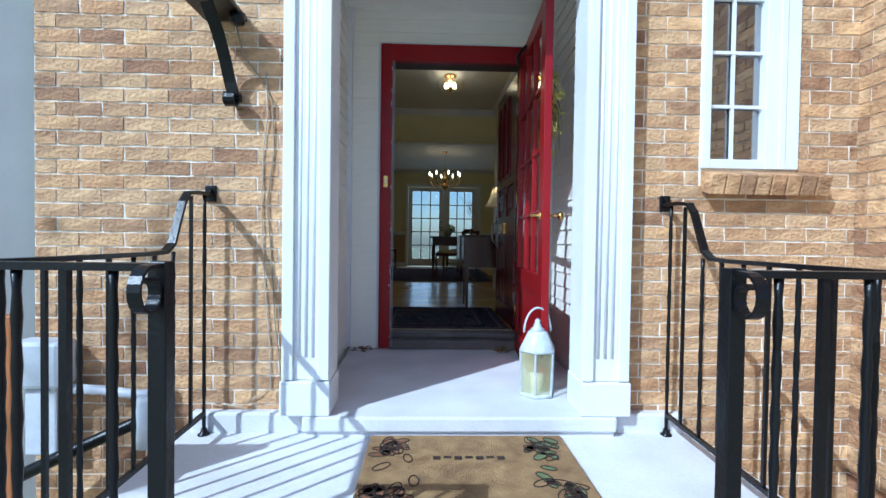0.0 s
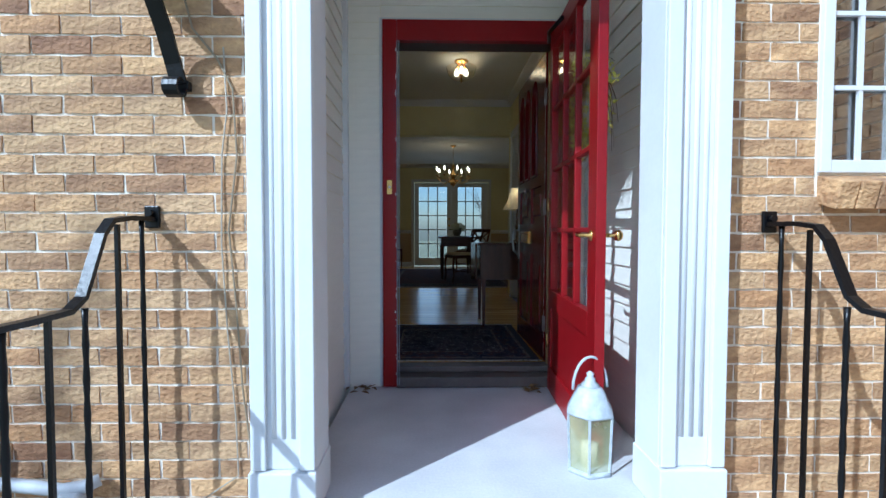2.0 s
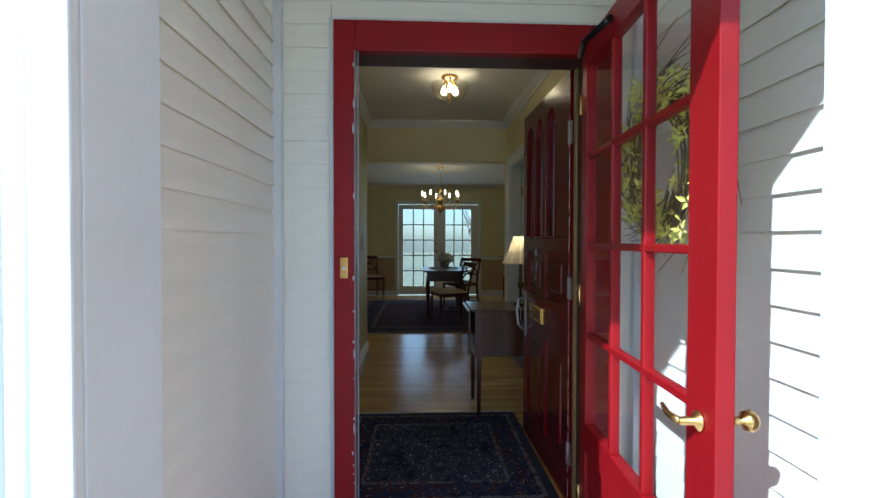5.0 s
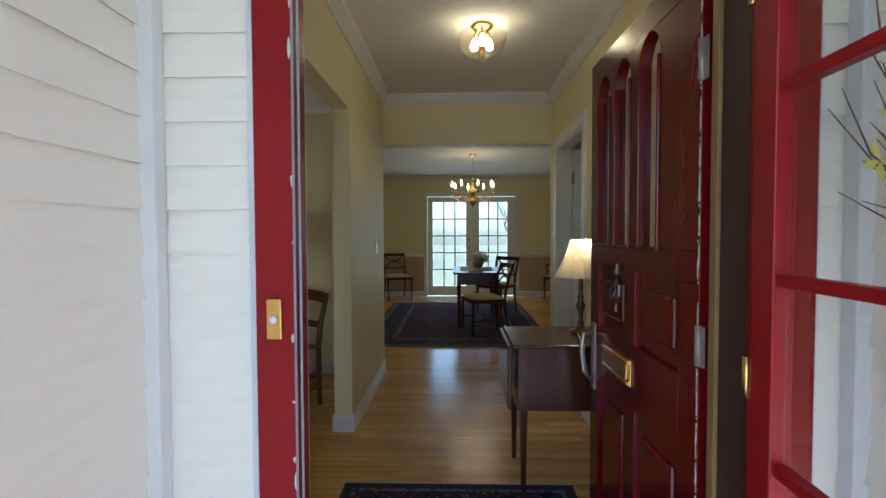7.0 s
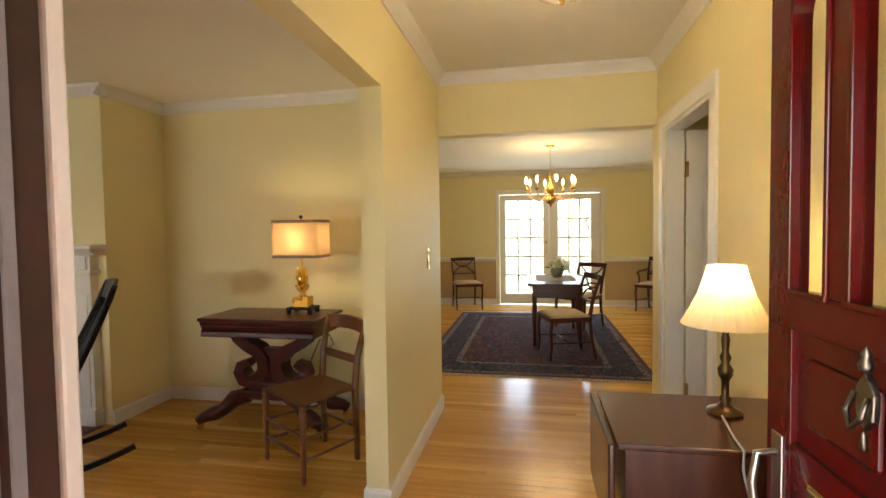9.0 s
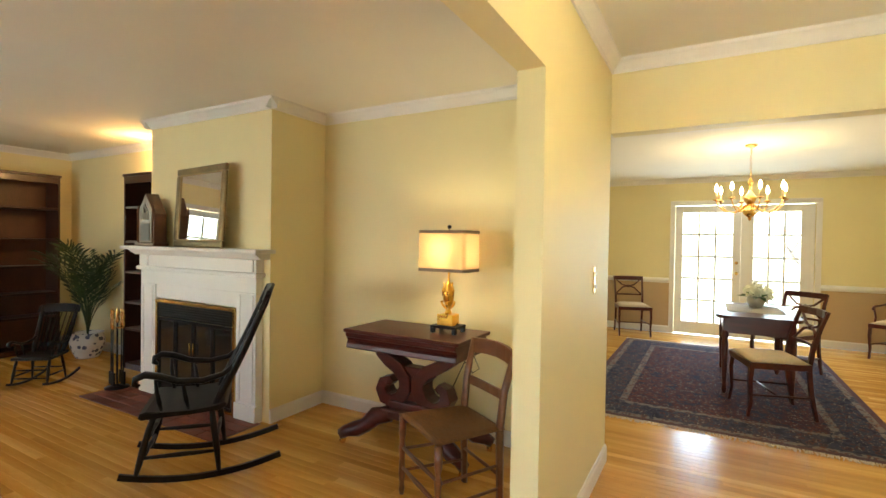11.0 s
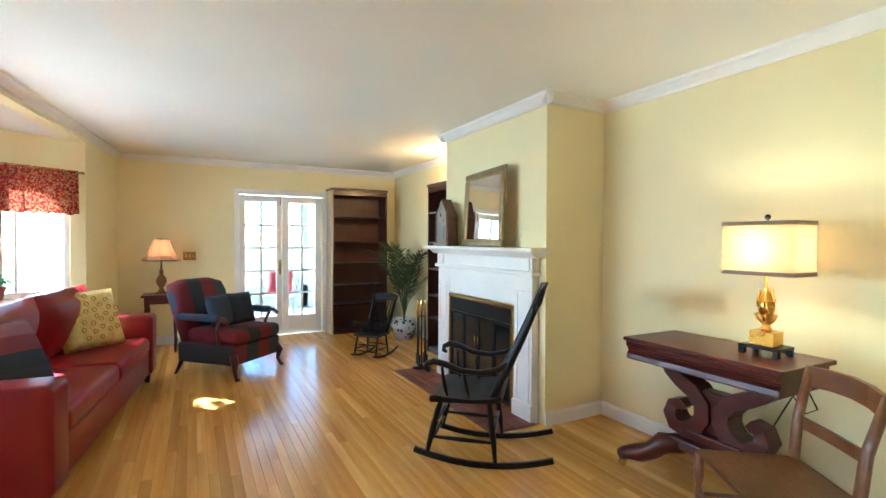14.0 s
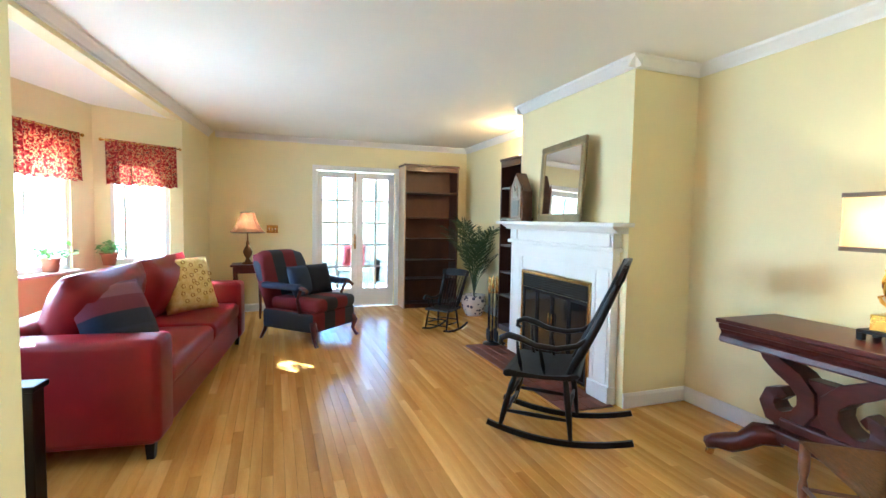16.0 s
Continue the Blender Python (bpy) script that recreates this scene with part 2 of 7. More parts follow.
def prism(bm, outline, a0, a1, plane="xz", bev=0.0):
    """Extrudes a flat outline between a0 and a1 along the third axis."""
    def at(u, v, a):
        return {"xz": (u, a, v), "yz": (a, u, v), "xy": (u, v, a)}[plane]
    lo = [bm.verts.new(at(u, v, a0)) for u, v in outline]
    hi = [bm.verts.new(at(u, v, a1)) for u, v in outline]
    faces = [bm.faces.new(lo[::-1]), bm.faces.new(hi)]
    k = len(outline)
    for i in range(k):
        faces.append(bm.faces.new((lo[i], lo[(i + 1) % k], hi[(i + 1) % k], hi[i])))
    if bev:
        es = [e for f in faces[:2] for e in f.edges]
        bmesh.ops.bevel(bm, geom=list(set(es)), offset=bev, segments=2, profile=0.5, affect="EDGES")
    return bm


def pillow(bm, w, d, h, m=None, puff=0.5, n=10):
    """A soft cushion centred on the origin, bulged in the middle and thin at the seam."""
    rows = {}
    for s in (1, -1):
        for i in range(n + 1):
            for j in range(n + 1):
                u, v = 2 * i / n - 1, 2 * j / n - 1
                edge = i in (0, n) or j in (0, n)
                if edge and s == -1:
                    rows[s, i, j] = rows[1, i, j]
                    continue
                hh = ((1 - abs(u) ** 3.0) * (1 - abs(v) ** 3.0)) ** puff
                pinch = 1 - 0.06 * (1 - max(abs(u), abs(v))) - 0.05 * (1 - abs(u * v)) * max(abs(u), abs(v))
                co = Vector((u * w / 2 * pinch, v * d / 2 * pinch, s * hh * h / 2))
                rows[s, i, j] = bm.verts.new(m @ co if m is not None else co)
    for s in (1, -1):
        for i in range(n):
            for j in range(n):
                q = [rows[s, i, j], rows[s, i + 1, j], rows[s, i + 1, j + 1], rows[s, i, j + 1]]
                f = bm.faces.new(q if s == 1 else q[::-1])
                f.smooth = True
    return bm


def wall_run(bm, axis, a0, a1, b0, b1, z0, z1, holes=()):
    """A wall along x or y from a0 to a1, b0 to b1 thick, with holes (from, to, sill, head)."""
    def put(p, q, s, h):
        if q - p > 1e-3 and h - s > 1e-3:
            box(bm, *((p, q, b0, b1) if axis == "x" else (b0, b1, p, q)), s, h)
    at = a0
    for h0, h1, s, h in sorted(holes):
        put(at, h0, z0, z1)
        put(h0, h1, z0, s)
        put(h0, h1, h, z1)
        at = h1
    put(at, a1, z0, z1)
    return bm


def moulding(bm, p0, p1, inward, prof):
    """Runs a profile of (out from the wall, height) pairs from p0 to p1."""
    p0, p1, o = Vector(p0), Vector(p1), Vector(inward)
    a = [bm.verts.new(p0 + o * u + Vector((0, 0, h))) for u, h in prof]
    b = [bm.verts.new(p1 + o * u + Vector((0, 0, h))) for u, h in prof]
    for i in range(len(prof)):
        j = (i + 1) % len(prof)
        bm.faces.new((a[i], a[j], b[j], b[i]))
    bm.faces.new(a[::-1])
    bm.faces.new(b)


BASE_PROF = [(0, 0), (0.016, 0), (0.016, 0.085), (0.008, 0.105), (0, 0.105)]
CROWN_PROF = [(0, 0), (0, -0.078), (0.010, -0.078), (0.016, -0.062), (0.046, -0.030), (0.062, -0.018), (0.066, 0)]
H = 2.44
HH = 2.55

# ---- structure: grounds ----
b = bm_()
box(b, -60, 60, -60, 90, -1.02, -0.95)
setting("ground", b, LAWN, "pale winter lawn round the house")

b = bm_()
box(b, -0.46, 1.92, 1.80, 3.36, -0.95, -0.195, 0.012)
setting("landing", b, CONC, "grey painted concrete entrance landing")
b = bm_()
for i in range(3):
    box(b, 0.20, 1.24, 1.80 - 0.28 * (i + 1), 1.80 - 0.28 * i - 0.002, -0.95, -0.195 - 0.189 * (i + 1), 0.01)
setting("entrance_steps", b, CONC, "grey concrete steps up to the landing")
b = bm_()
box(b, -0.2, 1.6, -6.0, 0.95, -0.95, -0.93)
setting("path", b, CONC, "concrete garden path")
# porch slab: a nosed step in front of the doorway
b = bm_()
box(b, 0.10, 1.52, 3.25, 4.60, -0.17, -0.10, 0.010)
box(b, 0.11, 1.51, 3.268, 3.40, -0.24, -0.172)
box(b, -0.42, 0.098, 3.31, 3.62, -0.24, -0.104, 0.012)
box(b, 1.522, 1.86, 3.31, 3.62, -0.24, -0.104, 0.012)
setting("porch_step", b, CONC, "grey painted porch step with a nosed edge")

# ---- structure: brick facade backing, walls ----
TOP = 3.3


def front_y(x):
    return 3.50 - 0.10 * x


b = bm_()
box(b, -1.14, 0.06, 3.364, 3.60, -0.95, TOP)
setting("wall_front_1", b, MORTAR, "tan brick entrance wall with pale mortar")
facade_left = bpy.data.objects["wall_front_1"]
b = bm_()
wall_run(b, "x", 1.54, 2.72, 3.364, 3.60, -0.95, TOP, [(1.94, 2.40, 1.05, 2.75)])
setting("wall_front_2", b, MORTAR, "tan brick wall round a narrow window")
facade_right = bpy.data.objects["wall_front_2"]
b = bm_()
box(b, 2.706, 2.95, 0.4, 3.60, -0.95, TOP)
setting("wall_front_return", b, MORTAR, "tan brick wing wall with pale mortar")
facade_return = bpy.data.objects["wall_front_return"]

# recess: backing of the three sided walls and its ceiling
b = bm_()
box(b, -0.07, 0.045, 3.60, 4.78, -0.1, TOP)
box(b, 0.045, 0.06, 3.60, 4.60, -0.1, TOP)
setting("wall_recess_1", b, CREAM)
b = bm_()
box(b, 1.555, 1.66, 3.60, 4.75, -0.1, TOP)
setting("wall_recess_2", b, CREAM)
b = bm_()
wall_run(b, "x", 0.06, 1.555, 4.605, 4.75, -0.1, TOP, [(0.336, 1.363, -0.1, 1.991)])
setting("wall_door", b, CREAM)
b = bm_()
box(b, 0.06, 1.55, 3.40, 4.60, 2.335, 2.375)
setting("ceiling_porch", b, SIDING)

# hall and living room
b = bm_()
wall_run(b, "y", 4.785, 8.0, -0.07, 0.045, 0, HH + 0.02, [(4.785, 6.607, 0, 2.07)])
setting("wall_hall_west", b, CREAM, "cream wall with a wide opening to the living room")
b = bm_()
wall_run(b, "y", 4.75, 8.12, 1.613, 1.73, 0, HH + 0.02, [(6.95, 7.80, 0, 2.03)])
setting("wall_hall_east", b, CREAM)
b = bm_()
box(b, 0.045, 1.613, 7.995, 8.12, 2.097, HH + 0.02)
setting("beam_dining", b, CREAM)
b = bm_()
box(b, -6.65, -0.072, 7.87, 8.0, 0, H)
setting("wall_living_north", b, CREAM)
b = bm_()
wall_run(b, "y", 4.0, 8.0, -6.78, -6.65, 0, H, [(5.57, 6.71, 0, 2.00)])
setting("wall_living_west", b, CREAM)
b = bm_()
wall_run(b, "x", -1.9, 3.5, 13.20, 13.34, 0, H, [(0.14, 1.92, 0, 2.02)])
setting("wall_dining_north", b, CREAM)
b = bm_()
wall_run(b, "x", -1.9, 0.10, 13.192, 13.199, 0.10, 0.80)
wall_run(b, "x", 1.96, 3.38, 13.192, 13.199, 0.10, 0.80)
setting("dado_dining", b, TAN, "tan painted lower wall under the chair rail")
b = bm_()
box(b, -2.02, -1.9, 8.0, 13.34, 0, H)
setting("wall_dining_west", b, CREAM)
b = bm_()
box(b, 3.38, 3.5, 8.0, 13.2, 0, H)
setting("wall_dining_east", b, CREAM)
b = bm_()
box(b, -1.9, -0.072, 8.002, 8.12, 0, H)
box(b, 1.732, 3.38, 8.0, 8.12, 0, H)
setting("wall_dining_south", b, CREAM)
b = bm_()
box(b, 1.732, 2.9, 6.6, 6.7, 0, H)
box(b, 2.8, 2.9, 6.7, 8.0, 0, H)
setting("wall_side_room", b, CREAM)
# front wall of the living room: a piece each side of the bay, and the header over it
b = bm_()


def slab(bm, x0, x1, z0, z1, t=0.11):
    o = [(x0, front_y(x0)), (x1, front_y(x1)), (x1, front_y(x1) - t), (x0, front_y(x0) - t)]
    prism(bm, o, z0, z1, "xy")


slab(b, -6.65, -5.45, 0, H)
slab(b, -1.45, -0.072, 0, H)
slab(b, -5.448, -1.452, 2.33, H)
setting("wall_living_south", b, CREAM, "cream front wall with a wide bay opening")
b = bm_()
box(b, -6.8, -0.0705, 3.2, 8.141, H, H + 0.2)
box(b, 0.0455, 1.6125, 4.6, 7.9945, HH, HH + 0.08)
box(b, -2.02, 3.5, 8.1205, 13.34, H, H + 0.2)
box(b, 1.7305, 2.9, 6.6, 8.12, H, H + 0.2)
setting("ceiling", b, CEIL)
b = bm_()
box(b, -6.9, 3.6, 2.6, 13.4, TOP, TOP + 0.1)
setting("roof_deck", b, WHITE)
# chimney breast
b = bm_()
wall_run(b, "x", -3.82, -2.26, 7.30, 7.868, 0, H, [(-3.60, -2.68, 0, 0.86)])
box(b, -3.60, -2.68, 7.70, 7.75, 0, 0.86)
setting("wall_chimney_breast", b, CREAM)

# bay: facets with windows
BAY = [(-5.45, 4.045), (-4.95, 3.375), (-3.80, 3.015), (-2.60, 2.915), (-1.78, 3.155), (-1.45, 3.625)]
b = bm_()
o = [(x, y) for x, y in BAY]
prism(b, o, 2.332, 2.37, "xy")
setting("ceiling_bay", b, CEIL)
b = bm_()
prism(b, o, -0.05, -0.002, "xy")
setting("floor_bay", b, OAK)
b = bm_()
bt = bm_()
WINS = []
for (xa, ya), (xb, yb) in zip(BAY, BAY[1:]):
    L = math.hypot(xb - xa, yb - ya)
    m = Matrix.Translation((xa, ya, 0)) @ Matrix.Rotation(math.atan2(yb - ya, xb - xa), 4, "Z")
    ww = min(0.56, L - 0.24) if L < 0.9 else 0.62
    c = L / 2
    h0, h1 = c - ww / 2, c + ww / 2
    for p, q, s, h in ((0, h0, 0, 2.331), (h1, L, 0, 2.331), (h0, h1, 0, 0.82), (h0, h1, 1.96, 2.331)):
        box(b, p, q, -0.12, 0.0, s, h, m=m)
        box(bt, p, q, -0.15, -0.122, s - 0.9 if s == 0 else s, h + 0.5 if h > 2.2 else h, m=m)
    WINS.append((m, h0, h1))
setting("wall_bay", b, CREAM, "cream bow of the bay window")
setting("bay_cladding", bt, WHITE, "white painted outside of the bay")

# ---- trim ----
b = bm_()
for p0, p1, o in (((0.045, 6.607, 0), (0.045, 7.995, 0), (1, 0, 0)), ((-0.07, 6.607, 0), (0.061, 6.607, 0), (0, -1, 0)),
                  ((-6.65, 7.87, 0), (-3.82, 7.87, 0), (0, -1, 0)), ((-2.26, 7.87, 0), (-0.07, 7.87, 0), (0, -1, 0)),
                  ((-2.26, 7.30, 0), (-2.26, 7.87, 0), (1, 0, 0)), ((-6.65, 4.3, 0), (-6.65, 5.5, 0), (1, 0, 0)),
                  ((-6.65, 6.78, 0), (-6.65, 7.87, 0), (1, 0, 0)), ((1.613, 4.75, 0), (1.613, 6.865, 0), (-1, 0, 0)),
                  ((-1.9, 13.192, 0), (0.07, 13.192, 0), (0, -1, 0)), ((1.98, 13.192, 0), (3.38, 13.192, 0), (0, -1, 0)),
                  ((-0.07, 6.607, 0), (-0.07, 7.87, 0), (-1, 0, 0)), ((-1.9, 8.12, 0), (-1.9, 13.2, 0), (1, 0, 0)), ((3.38, 8.12, 0), (3.38, 13.2, 0), (-1, 0, 0))):
    moulding(b, p0, p1, o, BASE_PROF)
setting("baseboard", b, TRIM, "white painted baseboard")
b = bm_()
for p0, p1, o in (((0.045, 4.75, HH), (0.045, 7.995, HH), (1, 0, 0)), ((1.613, 4.75, HH), (1.613, 7.995, HH), (-1, 0, 0)),
                  ((0.045, 7.995, HH), (1.613, 7.995, HH), (0, -1, 0)), ((-6.65, 7.87, H), (-3.82, 7.87, H), (0, -1, 0)),
                  ((-3.884, 7.30, H), (-2.195, 7.30, H), (0, -1, 0)), ((-2.26, 7.236, H), (-2.26, 7.87, H), (1, 0, 0)), ((-3.82, 7.236, H), (-3.82, 7.87, H), (-1, 0, 0)),
                  ((-2.26, 7.87, H), (-0.07, 7.87, H), (0, -1, 0)), ((-6.65, 4.25, H), (-6.65, 7.87, H), (1, 0, 0)),
                  ((-6.65, front_y(-6.65), H), (-0.07, front_y(-0.07), H), (0.104, 0.995, 0)), ((-0.07, 3.7, H), (-0.07, 7.87, H), (-1, 0, 0)),
                  ((-1.9, 13.2, H), (3.38, 13.2, H), (0, -1, 0)), ((-1.9, 8.12, H), (-1.9, 13.2, H), (1, 0, 0)), ((3.38, 8.12, H), (3.38, 13.2, H), (-1, 0, 0))):
    moulding(b, p0, p1, o, CROWN_PROF)
setting("crown_moulding", b, TRIM, "white crown moulding along the ceiling")
b = bm_()
RAIL = [(0, 0), (0.012, 0), (0.02, 0.012), (0.03, 0.035), (0.03, 0.05), (0.012, 0.075), (0, 0.08)]
for x0, x1 in ((-1.9, 0.066), (1.984, 3.38)):
    moulding(b, (x0, 13.195, 0.79), (x1, 13.195, 0.79), (0, -1, 0), RAIL)
setting("chair_rail", b, TRIM, "white chair rail moulding")


def casing(name, axis, at, a0, a1, top, out, w=0.07, d=0.018):
    """Door casing: two legs and a head, standing out from the wall at 'at'."""
    bb = bm_()
    lo, hi = sorted((at, at + out * d))
    def put(p, q, s, h):
        box(bb, *((p, q, lo, hi) if axis == "x" else (lo, hi, p, q)), s, h, 0.004)
    put(a0 - w, a0, 0, top)
    put(a1, a1 + w, 0, top)
    put(a0 - w, a1 + w, top, top + w)
    return setting(name, bb, TRIM, "white painted door casing")


casing("trim_sunroom_door", "y", -6.65, 5.57, 6.71, 2.00, 1)
casing("trim_dining_door", "x", 13.20, 0.14, 1.92, 2.02, -1)
casing("trim_side_door", "y", 1.613, 6.95, 7.80, 2.03, -1, 0.085)
# jambs of the side doorway and its white door, standing open
b = bm_()
box(b, 1.615, 1.728, 6.95, 6.968, 0, 2.03)
box(b, 1.615, 1.728, 7.782, 7.80, 0, 2.03)
box(b, 1.615, 1.728, 6.968, 7.782, 2.012, 2.03)
setting("jamb_side_door", b, TRIM)

# sunroom beyond the glazed doors, and the white clad corner by the bay
b = bm_()
box(b, -9.6, -6.785, 4.2, 8.4, -0.06, -0.005)
setting("floor_sunroom", b, CONC, "pale sunroom floor")
b = bm_()
box(b, -9.7, -6.785, 4.1, 8.5, 2.55, 2.62)
setting("ceiling_sunroom", b, TRIM)
b = bm_()
for y0 in (4.2, 5.6, 7.0, 8.3):
    box(b, -9.62, -9.52, y0, y0 + 0.1, 0, 2.55)
box(b, -9.62, -9.52, 4.2, 8.4, -0.05, 0.45)
box(b, -9.6, -6.785, 8.4, 8.5, 0, 2.55)
box(b, -9.6, -6.785, 4.1, 4.2, 0, 2.55)
setting("wall_sunroom", b, TRIM, "white sunroom wall with wide open glazing")
b = bm_()
prism(b, [(-1.146, 3.60), (-1.62, 2.95), (-1.65, 2.97), (-1.176, 3.62)], -0.95, 3.3, "xy")
setting("wall_clad_corner", b, WHITE, "white clad wall beside the brick corner")
casing("trim_front_door", "x", 4.75, 0.345, 1.36, 1.985, 1, 0.09)

# ---- porch: siding, pilasters ----


def lap_wall(parent, length, m, z0, z1):
    """Lap boards as pieces: local x along the wall, local -y outward."""
    bb = bm_()
    prism(bb, [(0, 0.008), (-0.008, 0.008), (-0.010, 0), (-0.0135, 0), (-0.003, 0.0955), (0, 0.0955)], 0, length, "yz")
    me = bpy.data.meshes.new("siding_board")
    bmesh.ops.recalc_face_normals(bb, faces=bb.faces)
    bb.to_mesh(me)
    bb.free()
    me.materials.append(SIDING)
    z = z0
    while z < z1:
        ob = new("siding_board", me)
        ob.parent = parent
        ob.matrix_world = m @ pose(0, 0, z)
        z += 0.0935


lap_wall(bpy.data.objects["wall_recess_1"], 1.14, pose(0.0605, 3.46, 0, 0, 0, 90), -0.163, 2.3)
lap_wall(bpy.data.objects["wall_recess_2"], 1.14, pose(1.5545, 4.60, 0, 0, 0, -90), -0.163, 2.3)
lap_wall(bpy.data.objects["wall_door"], 0.225, pose(0.062, 4.604, 0), -0.163, 2.3)
lap_wall(bpy.data.objects["wall_door"], 0.10, pose(1.452, 4.604, 0), -0.163, 2.3)
lap_wall(bpy.data.objects["wall_door"], 1.162, pose(0.289, 4.604, 0), 2.0875, 2.3)
b = bm_()
box(b, 0.061, 0.098, 4.552, 4.592, -0.1, 2.334, 0.004)
box(b, 1.517, 1.554, 4.552, 4.592, -0.1, 2.334, 0.004)
box(b, 0.282, 0.299, 4.575, 4.60, -0.09, 2.10, 0.003)
box(b, 1.441, 1.458, 4.575, 4.60, -0.09, 2.10, 0.003)
box(b, 0.282, 1.458, 4.575, 4.60, 2.086, 2.103, 0.003)
setting("trim_siding", b, WHITE, "ivory corner and door trim of the siding")


def pilaster(x0, x1, name):
    bb = bm_()
    box(bb, x0, x1, 3.285, 3.47, -0.098, 2.148, 0.003)
    body = setting(name, bb, WHITE, "white fluted wooden pilaster beside the porch recess")
    w = (x1 - x0)
    for xa in (x0, x1 - 0.05):
        bb = bm_()
        box(bb, xa, xa + 0.05, 3.262, 3.284, 0.06, 2.14, 0.004)
        part("edge_board", bb, WHITE, body)
    k = 3
    gap = (w - 0.10) / (2 * k + 1)
    for i in range(k):
        a = x0 + 0.05 + gap * (2 * i + 1)
        bb = bm_()
        tube(bb, [(a + gap / 2, 3.287, 0.16), (a + gap / 2, 3.287, 2.14)], gap * 0.70, 12)
        part("reed", bb, WHITE, body)
    bb = bm_()
    box(bb, x0 + 0.051, x1 - 0.051, 3.280, 3.284, 0.06, 2.14)
    part("back_board", bb, WHITE, body)
    bb = bm_()
    box(bb, x0 - 0.006, x1 + 0.006, 3.254, 3.475, -0.098, 0.055, 0.005)
    part("plinth", bb, WHITE, body)
    return body


pilaster(0.005, 0.215, "pilaster_1")
pilaster(1.36, 1.575, "pilaster_2")
b = bm_()
box(b, -0.05, 1.66, 3.14, 3.395, 2.15, 2.55, 0.006)
box(b, -0.08, 1.69, 3.10, 3.395, 2.552, 2.64, 0.01)
setting("entablature", b, WHITE)

# ---- red door frame, threshold ----
b = bm_()
box(b, 0.302, 0.386, 4.555, 4.604, -0.09, 2.085, 0.004)
box(b, 1.332, 1.44, 4.555, 4.604, -0.09, 2.085, 0.004)
box(b, 0.302, 0.378, 4.6045, 4.655, -0.05, 1.99, 0.003)
box(b, 0.387, 1.331, 4.555, 4.604, 1.965, 2.085, 0.004)
setting("door_frame_outer", b, RED, "red painted outer door frame, chipped")
b = bm_()
box(b, 0.337, 0.352, 4.6555, 4.738, -0.05, 1.99)
box(b, 1.333, 1.362, 4.606, 4.738, -0.05, 1.99)
box(b, 0.3525, 1.3325, 4.606, 4.738, 1.968, 1.99)
setting("door_frame_inner", b, surf("dark_brown_jamb", (0.05, 0.025, 0.02), 0.5), "dark brown inner door jamb with weather strip")
b = bm_()
for x in (0.386, 0.398):
    box(b, x - 0.002, x + 0.003, 4.551, 4.554, -0.08, 1.96)
box(b, 0.352, 0.356, 4.668, 4.69, -0.03, 1.965)
box(b, 0.352, 0.355, 4.70, 4.71, -0.03, 1.965)
setting("weather_strip", b, surf("grey_weather_strip", (0.25, 0.25, 0.28), 0.4))
b = bm_()
box(b, 0.38, 1.33, 4.555, 4.738, -0.098, -0.035, 0.006)
box(b, 0.353, 1.332, 4.66, 4.76, -0.034, 0.004, 0.006)
setting("threshold", b, surf("worn_threshold", (0.12, 0.10, 0.09), 0.5, var=0.3), "worn dark metal door threshold")
t = thing("doorbell", "brass doorbell push on the red door frame", "doorbell", pose(0.343, 4.553, 1.105))
bb = bm_()
box(bb, -0.016, 0.016, -0.006, 0.0, -0.042, 0.042, 0.003)
part("plate", bb, BRASS, t)
bb = bm_()
lathe(bb, [(0.0, 0.0), (0.008, 0.0), (0.008, 0.006), (0.0, 0.007)], n=12)
bmesh.ops.rotate(bb, verts=bb.verts, matrix=Matrix.Rotation(radians(90), 3, "X"))
bmesh.ops.translate(bb, verts=bb.verts, vec=(0, -0.006, 0))
part("button", bb, TRIM, t, "ivory push button")

# ---- storm door, standing open towards the porch ----
t = thing("storm_door", "red glazed storm door standing open, wreath behind it", "door", pose(1.300, 4.505, 0, 0, 0, -92.5))
bb = bm_()
W_, Z0, Z1 = 0.93, -0.085, 1.975
box(bb, 0, 0.065, -0.02, 0.02, Z0, Z1, 0.003)
box(bb, W_ - 0.115, W_, -0.02, 0.02, Z0, Z1, 0.003)
box(bb, 0.065, W_ - 0.115, -0.02, 0.02, 1.88, Z1, 0.002)
box(bb, 0.065, W_ - 0.115, -0.02, 0.02, Z0, 0.06, 0.002)
box(bb, 0.065, W_ - 0.115, -0.02, 0.02, 0.405, 0.51, 0.002)
box(bb, 0.065, W_ - 0.115, -0.008, 0.008, 0.06, 0.405)
part("leaf", bb, RED, t)
cols, rows = 3, 4
gx0, gx1, gz0, gz1 = 0.065, W_ - 0.115, 0.51, 1.88
cw, rh = (gx1 - gx0) / cols, (gz1 - gz0) / rows
for i in range(1, cols):
    bb = bm_()
    box(bb, gx0 + i * cw - 0.011, gx0 + i * cw + 0.011, -0.016, 0.016, gz0, gz1, 0.004)
    part("muntin", bb, RED, t)
for j in range(1, rows):
    bb = bm_()
    box(bb, gx0, gx1, -0.0145, 0.0145, gz0 + j * rh - 0.011, gz0 + j * rh + 0.011, 0.004)
    part("muntin", bb, RED, t)
for i in range(cols):
    for j in range(rows):
        bb = bm_()
        box(bb, gx0 + i * cw + 0.009, gx0 + (i + 1) * cw - 0.009, -0.002, 0.002, gz0 + j * rh + 0.009, gz0 + (j + 1) * rh - 0.009)
        part("pane", bb, GLASS, t).visible_shadow = False
